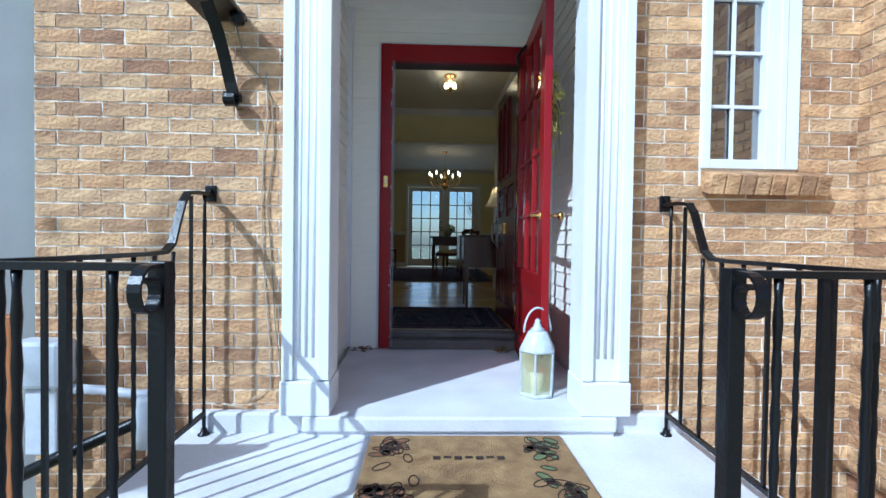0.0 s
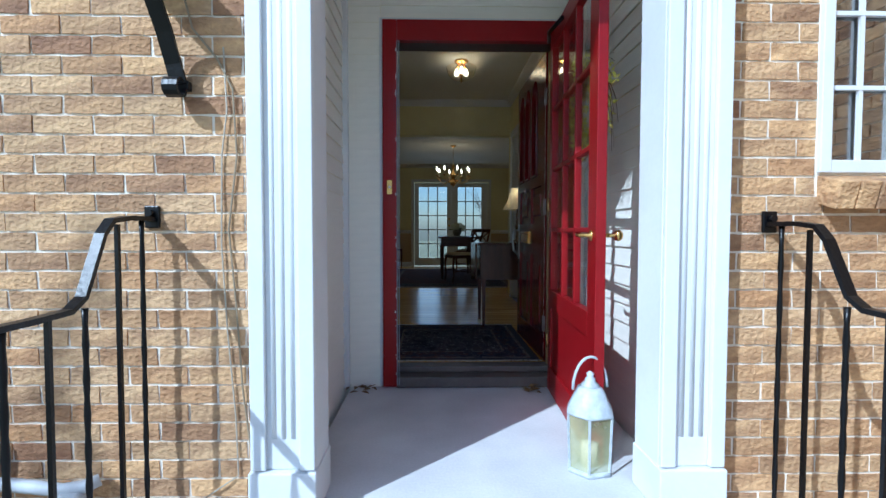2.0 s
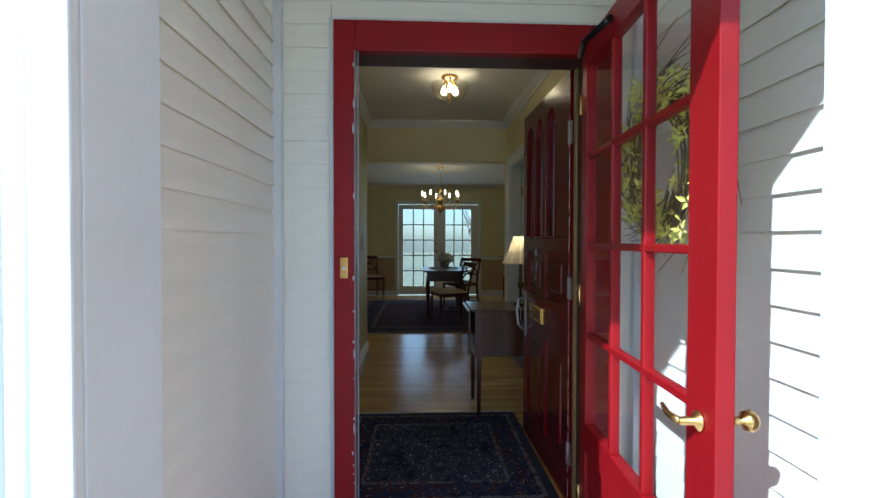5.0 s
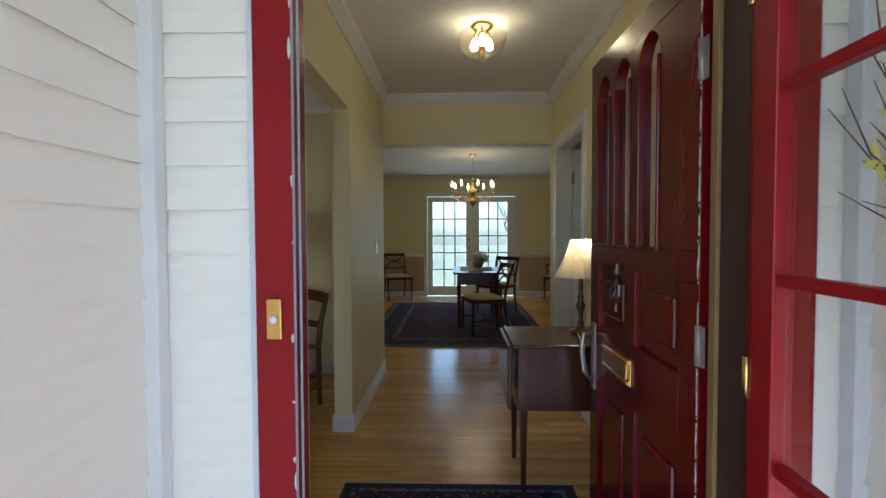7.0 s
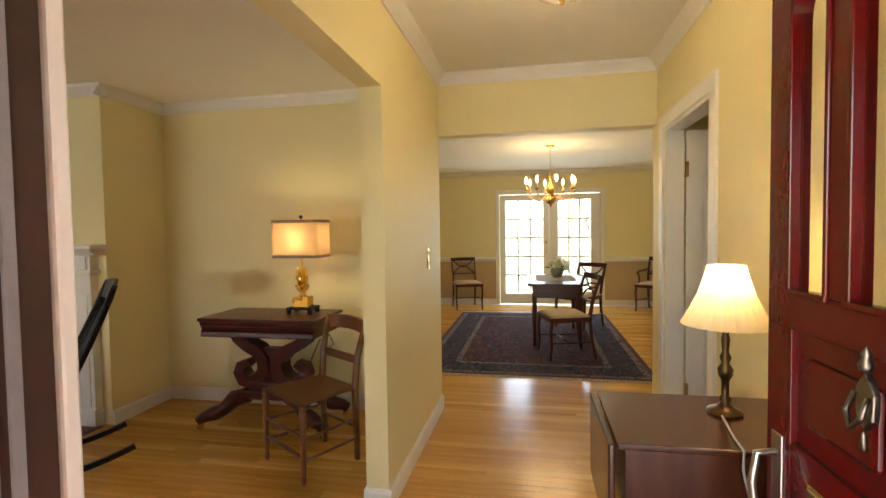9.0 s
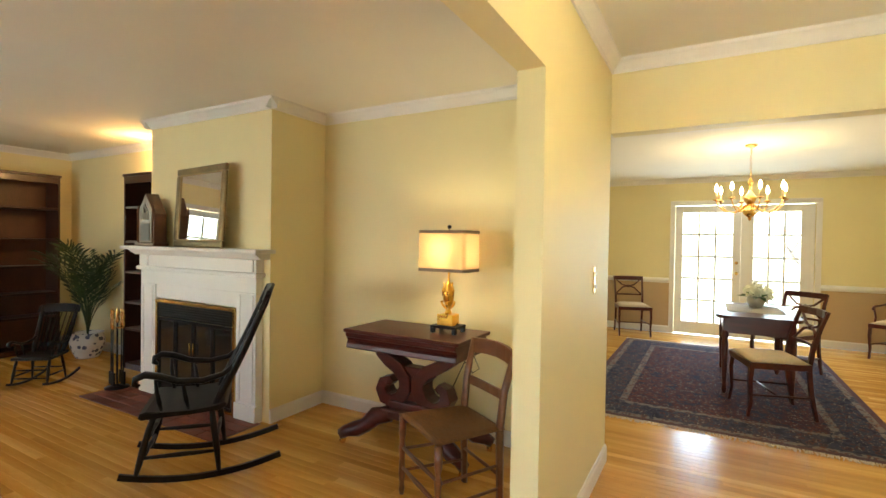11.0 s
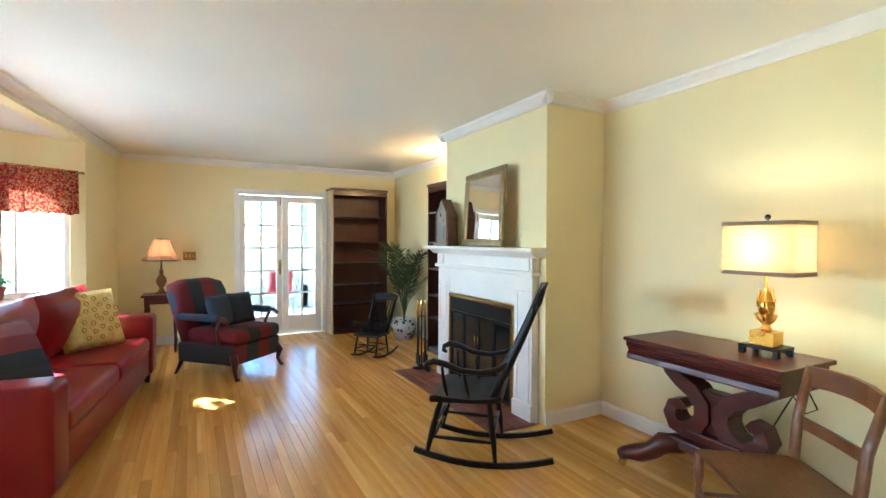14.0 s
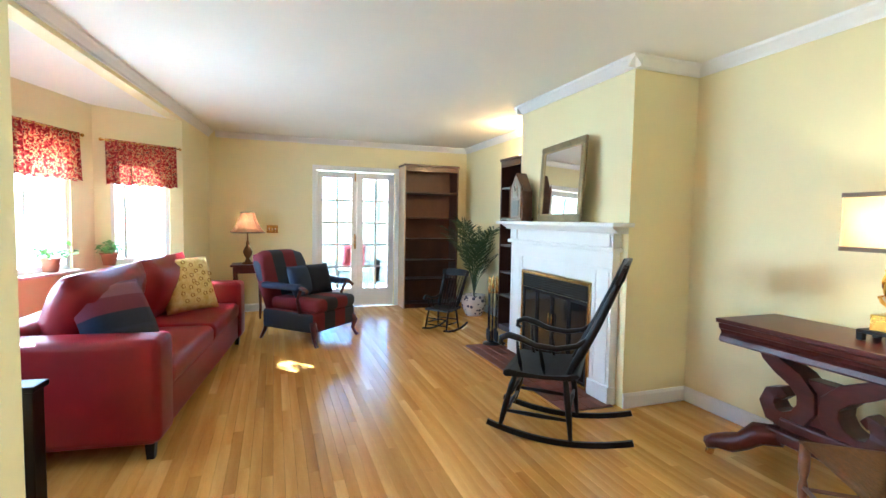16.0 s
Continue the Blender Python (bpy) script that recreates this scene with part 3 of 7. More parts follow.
for s in (-1, 1):
    bb = bm_()
    lathe(bb, [(0.0, 0), (0.022, 0), (0.022, 0.006), (0.009, 0.012), (0.009, 0.05), (0.02, 0.055), (0.024, 0.07), (0.015, 0.082), (0, 0.084)] if s > 0 else [(0, 0), (0.024, 0), (0.022, 0.006), (0.009, 0.012), (0.009, 0.045), (0, 0.045)], n=14)
    if s < 0:
        tube(bb, [(0, 0, 0.04), (-0.02, 0, 0.045), (-0.05, 0.0, 0.045), (-0.085, 0.008, 0.04)], [0.008, 0.008, 0.007, 0.005], 8)
    bmesh.ops.transform(bb, matrix=pose(W_ - 0.06, 0.02 * s, 0.83, -90 * s, 0, 0), verts=bb.verts)
    part("handle", bb, BRASS, t, "worn brass door handle")
bb = bm_()
tube(bb, [(0.03, -0.035, 1.93), (0.16, -0.06, 1.93), (0.34, -0.03, 1.93)], 0.012, 8)
part("closer", bb, IRON, t, "dark door closer tube")
for z in (0.2, 1.0, 1.75):
    bb = bm_()
    tube(bb, [(-0.008, -0.022, z - 0.04), (-0.008, -0.022, z + 0.04)], 0.007, 8)
    part("hinge", bb, BRASS, t)
# wreath hung outside on the storm door
t = thing("door_wreath", "twig wreath with yellow green leaves on the storm door", "wreath", pose(1.35, 4.03, 1.45, 0, 0, 0) @ Matrix.Scale(1.22, 4))
bb = bm_()
r4 = random.Random(3)
for i in range(260):
    a = r4.uniform(0, 6.283)
    rr = r4.uniform(0.105, 0.16)
    pts = []
    L = r4.uniform(0.12, 0.27)
    out = r4.uniform(0.05, 0.95)
    x = r4.uniform(-0.022, 0.022)
    for k in range(4):
        f = k / 3
        aa = a + f * L / rr * (1 - out * 0.6)
        r5 = rr + f * L * out * 0.75
        pts.append((x + r4.uniform(-0.01, 0.01) * f, r5 * math.cos(aa), r5 * math.sin(aa)))
    tube(bb, pts, [0.0018, 0.0016, 0.0012, 0.0006], 4)
part("twig_ring", bb, surf("brown_twig", (0.16, 0.10, 0.05), 0.8, var=0.3), t)
bb = bm_()
for i in range(230):
    a, rr = r4.uniform(0, 6.283), r4.uniform(0.10, 0.215)
    c = Vector((r4.uniform(-0.035, 0.035), rr * math.cos(a), rr * math.sin(a)))
    m = Matrix.Translation(c) @ Euler((r4.uniform(0, 6.3), r4.uniform(0, 6.3), r4.uniform(0, 6.3))).to_matrix().to_4x4()
    for k in range(4):
        L = r4.uniform(0.016, 0.030)
        mk = m @ Matrix.Rotation(k * 1.6 + r4.uniform(-0.3, 0.3), 4, "Z") @ Matrix.Rotation(r4.uniform(-0.5, 0.2), 4, "Y")
        bb.faces.new([bb.verts.new(mk @ Vector(p)) for p in ((0.002, 0, 0), (L * 0.45, L * 0.24, 0.004), (L, 0, 0), (L * 0.45, -L * 0.24, 0.004))])
part("leaves", bb, surf("yellow_green_leaf", (0.60, 0.60, 0.08), 0.6, alt=(0.86, 0.78, 0.18), scale=20), t, "small yellow green leaves")

# ---- front door, standing open into the hall ----
t = thing("front_door", "dark red panelled front door standing open in the hall", "door", pose(1.318, 4.775, 0, 0, 0, 91))
bb = bm_()
DW, LZ0, LZ1 = 0.885, 1.232, 1.895
lights = [(0.230, 0.385), (0.455, 0.605), (0.660, 0.800)]
edges = [0.0] + [e for l in lights for e in l] + [DW]
for i in range(0, len(edges), 2):
    box(bb, edges[i], edges[i + 1], -0.042, 0.0, LZ0, LZ1, 0.002)
box(bb, 0, DW, -0.042, 0, 1.15, LZ0 - 0.0005, 0.002)
box(bb, 0, DW, -0.042, 0, LZ1, 1.985, 0.002)
for a, c in lights:
    mid, rad = (a + c) / 2, (c - a) / 2
    for s in (-1, 1):
        arc = [(mid + s * rad * math.cos(q * math.pi / 16), LZ1 - rad * 1.15 + rad * 1.15 * math.sin(q * math.pi / 16)) for q in range(9)]
        prism(bb, [(mid + s * rad, LZ1 + 0.001)] + arc, -0.0415, -0.0005, "xz")
box(bb, 0, 0.10, -0.042, 0, 0.005, 1.15, 0.002)
box(bb, DW - 0.10, DW, -0.042, 0, 0.005, 1.15, 0.002)
box(bb, 0.4, 0.485, -0.042, 0, 0.90, 1.15, 0.002)
box(bb, 0.10, DW - 0.10, -0.042, 0, 0.68, 0.90, 0.002)
box(bb, 0.10, DW - 0.10, -0.042, 0, 0.005, 0.16, 0.002)
box(bb, 0.4, 0.485, -0.042, 0, 0.16, 0.68, 0.002)
box(bb, 0.10, DW - 0.10, -0.03, -0.014, 0.16, 1.15)
part("leaf", bb, DARKRED, t)
for x0, x1, z0, z1 in ((0.115, 0.385, 0.92, 1.13), (0.5, 0.77, 0.92, 1.13), (0.115, 0.385, 0.19, 0.65), (0.5, 0.77, 0.19, 0.65)):
    bb = bm_()
    box(bb, x0 + 0.03, x1 - 0.03, -0.035, -0.004, z0 + 0.03, z1 - 0.03, 0.012)
    part("panel", bb, DARKRED, t)
for a, c in lights:
    bb = bm_()
    box(bb, a + 0.001, c - 0.001, -0.026, -0.021, LZ0, LZ1 - 0.002)
    part("pane", bb, GLASS, t)
    bb = bm_()
    box(bb, a, a + 0.012, -0.018, 0.006, LZ0, LZ1 - 0.09, 0.003)
    box(bb, c - 0.012, c, -0.018, 0.006, LZ0, LZ1 - 0.09, 0.003)
    box(bb, a, c, -0.018, 0.008, LZ0 - 0.008, LZ0 + 0.006, 0.003)
    part("glazing_bead", bb, DARKRED, t)
bb = bm_()
for s in (-0.036, 0.036):
    tube(bb, [(0.565 - 0.13, 0.006, 0.80 + s), (0.565 + 0.13, 0.006, 0.80 + s)], 0.009, 6)
box(bb, 0.565 - 0.145, 0.565 + 0.145, 0.0, 0.006, 0.755, 0.845, 0.002)
box(bb, 0.565 - 0.12, 0.565 + 0.12, 0.006, 0.012, 0.775, 0.825, 0.002)
part("mail_slot", bb, BRASS, t, "brass mail slot")
bb = bm_()
prism(bb, [(-0.03, -0.02), (0, -0.05), (0.03, -0.02), (0.034, 0.04), (0.014, 0.07), (0, 0.085), (-0.014, 0.07), (-0.034, 0.04)], 0.0, 0.016, "xz", 0.004)
lathe(bb, [(0.0, 0.085), (0.012, 0.09), (0.016, 0.105), (0.008, 0.122), (0.012, 0.13), (0.0, 0.15)], y=0.012, n=10)
lathe(bb, [(0.0, -0.10), (0.009, -0.094), (0.006, -0.06), (0.0, -0.05)], y=0.014, n=10)
tube(bb, [(-0.026, 0.02, 0.035), (-0.03, 0.034, -0.01), (0, 0.04, -0.045), (0.03, 0.034, -0.01), (0.026, 0.02, 0.035)], 0.006, 8)
bmesh.ops.scale(bb, verts=bb.verts, vec=(0.66, 0.8, 0.72))
bmesh.ops.translate(bb, verts=bb.verts, vec=(0.535, 0.002, 1.065))
part("knocker", bb, surf("tarnished_pewter", (0.26, 0.22, 0.19), 0.35, metal=1.0, var=0.25), t, "tarnished metal door knocker")
bb = bm_()
box(bb, DW - 0.075, DW - 0.03, 0.0, 0.005, 0.62, 0.90, 0.002)
tube(bb, [(DW - 0.052, 0.004, 0.855), (DW - 0.052, 0.045, 0.85), (DW - 0.052, 0.055, 0.78), (DW - 0.052, 0.045, 0.69), (DW - 0.052, 0.004, 0.645)], [0.009, 0.008, 0.009, 0.008, 0.009], 8)
part("pull_handle", bb, surf("dull_nickel", (0.55, 0.53, 0.50), 0.3, metal=1.0), t, "dull metal pull handle")
for z in (0.25, 1.0, 1.7):
    bb = bm_()
    tube(bb, [(-0.006, 0.004, z - 0.05), (-0.006, 0.004, z + 0.05)], 0.008, 8)
    box(bb, -0.03, 0.0, -0.001, 0.002, z - 0.05, z + 0.05)
    part("hinge", bb, surf("painted_hinge", (0.35, 0.30, 0.28), 0.4, metal=0.6), t)


# ---- worn paint: flakes along the edges of the doorway ----
def paint_chips(n, seed, spot):
    """Thin uneven flakes of bare primer; spot(r) gives the pose of one, flat in its local xy."""
    r = random.Random(seed)
    q = bm_()
    for i in range(n):
        m = spot(r)
        w, h = r.uniform(0.0015, 0.004), r.choice((0.004, 0.007, 0.012, 0.025))
        k = r.randint(5, 7)
        lo, hi = [], []
        for j in range(k):
            a = 2 * math.pi * j / k
            f = r.uniform(0.6, 1.15)
            lo.append(q.verts.new(m @ Vector((w * f * math.cos(a), h * f * math.sin(a), 0))))
            hi.append(q.verts.new(m @ Vector((w * f * math.cos(a), h * f * math.sin(a), 0.0008))))
        q.faces.new(hi)
        for j in range(k):
            q.faces.new((lo[j], lo[(j + 1) % k], hi[(j + 1) % k], hi[j]))
    return q


PRIMER = surf("bare_white_primer", (0.66, 0.62, 0.58), 0.7, var=0.2, scale=60)
FD = bpy.data.objects["front_door"]
tagged(part("paint_chips", paint_chips(150, 5, lambda r: pose(0.002 + abs(r.gauss(0, 0.002)), 0.0002, r.uniform(0.05, 1.95), -90, 0, 0)), PRIMER, FD, "flaked paint along the hinge edge"), kind="stuff")
b = paint_chips(120, 6, lambda r: pose(1.3355 + abs(r.gauss(0, 0.002)), 4.5548, r.uniform(-0.02, 1.95), 90, 0, 0))
b2 = paint_chips(24, 7, lambda r: pose(0.3825 - abs(r.gauss(0, 0.0025)), 4.5548, r.uniform(-0.02, 1.95), 90, 0, 0))
tmp = bpy.data.meshes.new("tmp")
b2.to_mesh(tmp)
b.from_mesh(tmp)
b2.free()
bpy.data.meshes.remove(tmp)
tagged(part("paint_chips", b, PRIMER, bpy.data.objects["door_frame_outer"], "flaked paint on the door frame's edges"), kind="stuff")
b = bm_()
box(b, 1.3215, 1.3325, 4.708, 4.737, 0.0, 1.965, 0.002)
setting("weather_strip_hinge_side", b, surf("tan_weather_strip", (0.26, 0.16, 0.06), 0.45, var=0.2), "tan weather strip beside the door's hinges")

# ---- iron railings ----
def railing(label, xw, xn, yn, zw):
    """Rail from the wall out along the landing, round its corner to a newel with a scroll."""
    t = thing("iron_railing", label, "railing", pose(0, 0, 0), "railings of the landing")
    zr = 0.635
    bb = bm_()
    tube(bb, [(xw, 3.355, zw), (xw, 3.22, zw), (xw, 3.14, zw - 0.01), (xw, 3.10, zw - 0.05), (xw, 3.02, zr + 0.03), (xw, 2.97, zr), (xw, 2.85, zr - 0.004), (xw, yn, zr - 0.004)], 0.021, 4, flat=(1.0, 0.5))
    part("top_rail", bb, IRON, t)
    bb = bm_()
    tube(bb, [(xw, yn, zr), (xn, yn, zr)], 0.022, 4, flat=(1.0, 0.5))
    part("top_rail", bb, IRON, t)
    bb = bm_()
    tube(bb, [(xw, 3.29, -0.10), (xw, yn, -0.12)], 0.012, 4)
    tube(bb, [(xw, yn, -0.12), (xn, yn, -0.12)], 0.012, 4)
    part("bottom_rail", bb, IRON, t)
    bb = bm_()
    box(bb, xw - 0.025, xw + 0.025, 3.345, 3.357, zw - 0.03, zw + 0.045, 0.004)
    tube(bb, [(xw, 3.345, zw + 0.02), (xw, 3.325, zw + 0.02)], 0.012, 8)
    part("wall_bracket", bb, IRON, t)

    def bal(x, y, top, bottom=-0.105, r=0.0085, twist=True):
        q = bm_()
        k = 15 if twist else 1
        pts = [(x, y, bottom + (top - bottom) * i / k) for i in range(k + 1)]
        rad = [r * (1.15 if i % 2 else 0.85) if twist else r for i in range(k + 1)]
        tube(q, pts, rad, 6 if twist else 4)
        part("baluster", q, IRON, t)
    bal(xw, 3.29, zw, -0.19, 0.0085)
    lathe_foot = bm_()
    lathe(lathe_foot, [(0.026, 0), (0.026, 0.006), (0.016, 0.012), (0.012, 0.03)], xw, 3.29, -0.196, 12)
    part("foot", lathe_foot, IRON, t)
    bal(xw, 3.17, zw - 0.02, twist=False)
    y = 3.03
    k = 0
    while y > yn + 0.06:
        bal(xw, y, zr, twist=k % 2 == 0)
        y -= 0.125
        k += 1
    bal(xw, yn, zr, -0.195, 0.018, False)
    n = 4
    for i in range(1, n + 1):
        bal(xn + (xw - xn) * i / (n + 1), yn, zr, -0.12, 0.0095 if i % 2 else 0.0115, i % 2 == 1)
    bb = bm_()
    box(bb, xn - 0.018, xn + 0.018, yn - 0.018, yn + 0.018, -0.196, zr + 0.012, 0.003)
    part("newel_post", bb, IRON, t)
    bb = bm_()
    pts = []
    for i in range(22):
        a = radians(100 - i * 19)
        rr = 0.05 - i * 0.0013
        pts.append((xn, yn - 0.03 + rr * math.cos(a + math.pi) * 0.9 - 0.02, zr - 0.045 + rr * math.sin(a)))
    tube(bb, [(xn, yn + 0.015, zr + 0.006)] + pts, 0.017, 4, flat=(1.0, 0.28))
    part("scroll", bb, IRON, t)


railing("black wrought iron railing fixed to the brick wall", -0.345, 0.122, 2.10, 0.885)
railing("black wrought iron railing beside the brick wing wall", 1.765, 1.281, 2.10, 0.872)

# ---- doormat ----
t = thing("doormat", "brown coir doormat with a leaf border", "doormat", pose(0.832, 2.945, -0.1945, 0, 0, 0))
bb = bm_()
box(bb, -0.425, 0.425, -0.30, 0.30, 0, 0.018, 0.006)
part("mat", bb, surf("coir_fibre", (0.22, 0.12, 0.045), 0.95, alt=(0.48, 0.31, 0.13), scale=14, bump=1.0, bscale=260), t)
r6 = random.Random(8)
leafs, fills, browns = bm_(), bm_(), bm_()
for i in range(60):
    side = i % 4
    px_ = (0.375 - abs(r6.gauss(0, 0.07))) * (1 if side % 2 else -1)
    py_ = (0.25 - abs(r6.gauss(0, 0.10))) * (1 if side > 1 else -1)
    a, L = r6.uniform(0, 6.283), r6.uniform(0.06, 0.095)
    out = []
    for k in range(13):
        f = 2 * math.pi * k / 12
        lx, ly = L * math.cos(f) * 0.5, L * 0.24 * math.sin(f)
        x, y = px_ + lx * math.cos(a) - ly * math.sin(a), py_ + lx * math.sin(a) + ly * math.cos(a)
        out.append((max(-0.42, min(0.42, x)), max(-0.295, min(0.295, y)), 0.0192))
    tube(leafs, out, 0.0026, 4, cap=False)
    if i % 3:
        fb = fills if i % 2 else browns
        vs = [fb.verts.new((x, y, 0.0185)) for x, y, z in out[:-1]]
        fb.faces.new(vs)
for k in range(7):
    box(leafs, -0.15 + k * 0.043, -0.12 + k * 0.043, 0.06 + 0.012 * (k % 2), 0.09, 0.0184, 0.0196)
tagged(part("leaf_outline", leafs, surf("dark_brown_print", (0.035, 0.02, 0.012), 0.95), t), "dark printed leaf outlines", kind="stuff")
part("green_leaves", fills, surf("dull_green_print", (0.14, 0.17, 0.07), 0.95, var=0.3, scale=30), t, "dull green printed leaves")
part("brown_leaves", browns, surf("russet_print", (0.20, 0.09, 0.04), 0.95, var=0.3, scale=30), t, "russet printed leaves")

# ---- lantern on the porch step ----
t = thing("candle_lantern", "white metal candle lantern with amber glass panes", "lantern", pose(1.224, 3.575, -0.0995, 0, 0, 12))
AMBER = surf("amber_frosted_glass", (0.50, 0.50, 0.27), 0.15, var=0.15, bump=0.0)
AMBER.node_tree.nodes["Principled BSDF"].inputs["Alpha"].default_value = 0.5
LW = surf("white_lantern_metal", (0.52, 0.55, 0.58), 0.45, var=0.22, scale=24)
bb = bm_()
lathe(bb, [(0.0, 0.0), (0.092, 0.0), (0.092, 0.012), (0.085, 0.018), (0, 0.018)], n=6)
part("base", bb, LW, t)
for k in range(6):
    a = k * math.pi / 3
    bb = bm_()
    tube(bb, [(0.086 * math.cos(a), 0.086 * math.sin(a), 0.015), (0.094 * math.cos(a), 0.094 * math.sin(a), 0.23)], 0.005, 4)
    part("corner_bar", bb, LW, t)
    a2 = a + math.pi / 3
    bb = bm_()
    vs = [bb.verts.new(p) for p in ((0.084 * math.cos(a), 0.084 * math.sin(a), 0.018), (0.084 * math.cos(a2), 0.084 * math.sin(a2), 0.018), (0.091 * math.cos(a2), 0.091 * math.sin(a2), 0.23), (0.091 * math.cos(a), 0.091 * math.sin(a), 0.23))]
    bb.faces.new(vs)
    bmesh.ops.solidify(bb, geom=bb.faces[:], thickness=0.002)
    part("pane", bb, AMBER, t, "amber tinted pane").visible_shadow = False
bb = bm_()
lathe(bb, [(0.09, 0.225), (0.10, 0.23), (0.10, 0.238), (0.055, 0.325), (0.05, 0.33), (0.03, 0.335)], n=6)
lathe(bb, [(0.034, 0.33), (0.036, 0.342), (0.02, 0.352), (0.02, 0.365), (0.012, 0.372), (0.016, 0.385), (0.0, 0.395)], n=12)
part("roof", bb, LW, t)
bb = bm_()
tube(bb, [(0.075 * math.cos(q * math.pi / 12), 0, 0.325 + 0.125 * math.sin(q * math.pi / 12)) for q in range(13)], 0.0055, 8)
part("handle", bb, LW, t)
bb = bm_()
lathe(bb, [(0, 0.018), (0.034, 0.018), (0.034, 0.11), (0.0, 0.112)], n=16)
part("candle", bb, surf("ivory_wax", (0.75, 0.68, 0.48), 0.5), t, "ivory pillar candle")

# ---- iron bracket, cables and meter on the brick ----
t = thing("wall_bracket", "black wrought iron scroll bracket on the brick wall", "bracket", pose(-0.235, 3.357, 1.33))
bb = bm_()
tube(bb, [(0, -0.03, 0.0), (-0.012, -0.04, 0.06), (-0.02, -0.075, 0.15), (-0.03, -0.13, 0.25), (-0.045, -0.2, 0.34)], 0.036, 4, flat=(0.22, 1.0))
part("arm", bb, IRON, t)
bb = bm_()
tube(bb, [(0, -0.03 - 0.03 + 0.03 * math.cos(q / 10 * 5.2), -0.02 + 0.028 * math.sin(-q / 10 * 5.2)) for q in range(11)], 0.034, 4, flat=(0.2, 1.0))
box(bb, -0.028, 0.028, -0.03, 0.0, -0.02, 0.012, 0.004)
part("foot_scroll", bb, IRON, t)
bb = bm_()
box(bb, -0.14, 0.05, -0.26, 0.0, 0.345, 0.37, 0.006)
lathe(bb, [(0, 0.30), (0.03, 0.305), (0.035, 0.345), (0.0, 0.345)], 0.035, -0.08, 0, 14)
part("top_plate", bb, IRON, t)


def cable(label, pts, r, mat):
    bb = bm_()
    tube(bb, pts, r, 6)
    tagged(part("wall_cable", bb, mat), label, "cable")


TANCABLE = surf("tan_cable", (0.28, 0.22, 0.14), 0.6)
cable("tan cable hanging down the brick wall", [(-0.235, 3.35, 1.66), (-0.2, 3.349, 1.52), (-0.12, 3.351, 1.42), (-0.07, 3.349, 1.32), (-0.06, 3.352, 1.1), (-0.09, 3.35, 0.85), (-0.07, 3.352, 0.6), (-0.05, 3.349, 0.3), (-0.02, 3.35, 0.05), (-0.02, 3.33, -0.09)], 0.0035, TANCABLE)
cable("dirty cream cable hanging down the brick wall", [(-0.1, 3.352, 1.46), (-0.09, 3.349, 1.25), (-0.11, 3.351, 1.1), (-0.115, 3.35, 0.8), (-0.1, 3.352, 0.5), (-0.075, 3.35, 0.2), (-0.07, 3.352, 0.0), (-0.2, 3.34, -0.085), (-0.36, 3.33, -0.06)], 0.003, surf("white_cable", (0.44, 0.38, 0.29), 0.5))
t = thing("utility_meter", "grey white meter box on the brick corner", "meter", pose(-1.0, 3.355, 0.0))
GREYP = surf("grey_meter_paint", (0.55, 0.57, 0.60), 0.5)
bb = bm_()
box(bb, -0.16, 0.06, -0.12, 0, 0.02, 0.23, 0.02)
part("box", bb, GREYP, t)
bb = bm_()
box(bb, -0.11, 0.03, -0.09, 0, -0.28, 0.018, 0.01)
part("lower_box", bb, GREYP, t)
bb = bm_()
tube(bb, [(0.06, -0.06, 0.01), (0.2, -0.05, 0.0), (0.36, -0.05, -0.02), (0.44, -0.045, -0.01), (0.47, -0.02, 0.0)], 0.022, 10)
part("conduit", bb, GREYP, t)
bb = bm_()
tube(bb, [(-0.25, -0.2, -0.42), (0.1, -0.14, -0.25), (0.36, -0.06, -0.14), (0.4, -0.03, -0.1)], 0.028, 10)
part("pipe", bb, IRON, t, "black pipe")
bb = bm_()
lathe(bb, [(0.045, -0.25), (0.05, -0.16), (0.045, -0.04), (0.03, -0.02)], 0.40, -0.06, 0, 12)
part("valve_cover", bb, GREYP, t)

# ---- narrow front window with its brick sill ----
t = tagged(thing("window_1", "white sash window with small panes in the brick wall", "window"), kind="structure")
bb = bm_()
box(bb, 1.935, 1.975, 3.345, 3.44, 1.05, 2.75, 0.004)
box(bb, 2.235, 2.40, 3.345, 3.44, 1.05, 2.75, 0.004)
box(bb, 1.975, 2.235, 3.35, 3.44, 1.05, 1.095, 0.004)
box(bb, 2.30, 2.33, 3.338, 3.345, 1.05, 2.75, 0.002)
part("window_frame", bb, WHITE, t)
bb = bm_()
box(bb, 2.085, 2.1, 3.372, 3.384, 1.095, 2.75)
part("muntin", bb, WHITE, t)
for j in range(1, 7):
    bb = bm_()
    box(bb, 1.975, 2.235, 3.370, 3.386, 1.085 + 0.255 * j, 1.10 + 0.255 * j)
    part("muntin", bb, WHITE, t)
bb = bm_()
box(bb, 1.975, 2.235, 3.392, 3.396, 1.09, 2.74)
part("pane", bb, glass_mat("reflecting_window_glass", (0.75, 0.75, 0.75), 0.0, 0.30), t)
# added dark sheet: the room's shade behind the pane, painted as a flat colour
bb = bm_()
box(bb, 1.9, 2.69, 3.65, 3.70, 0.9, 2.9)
part("blind", bb, DARK, t, "dark sheet standing in for the unlit room behind the glass")
t = tagged(thing("window_sill", "rowlock brick sill under the window", "sill"), kind="structure")
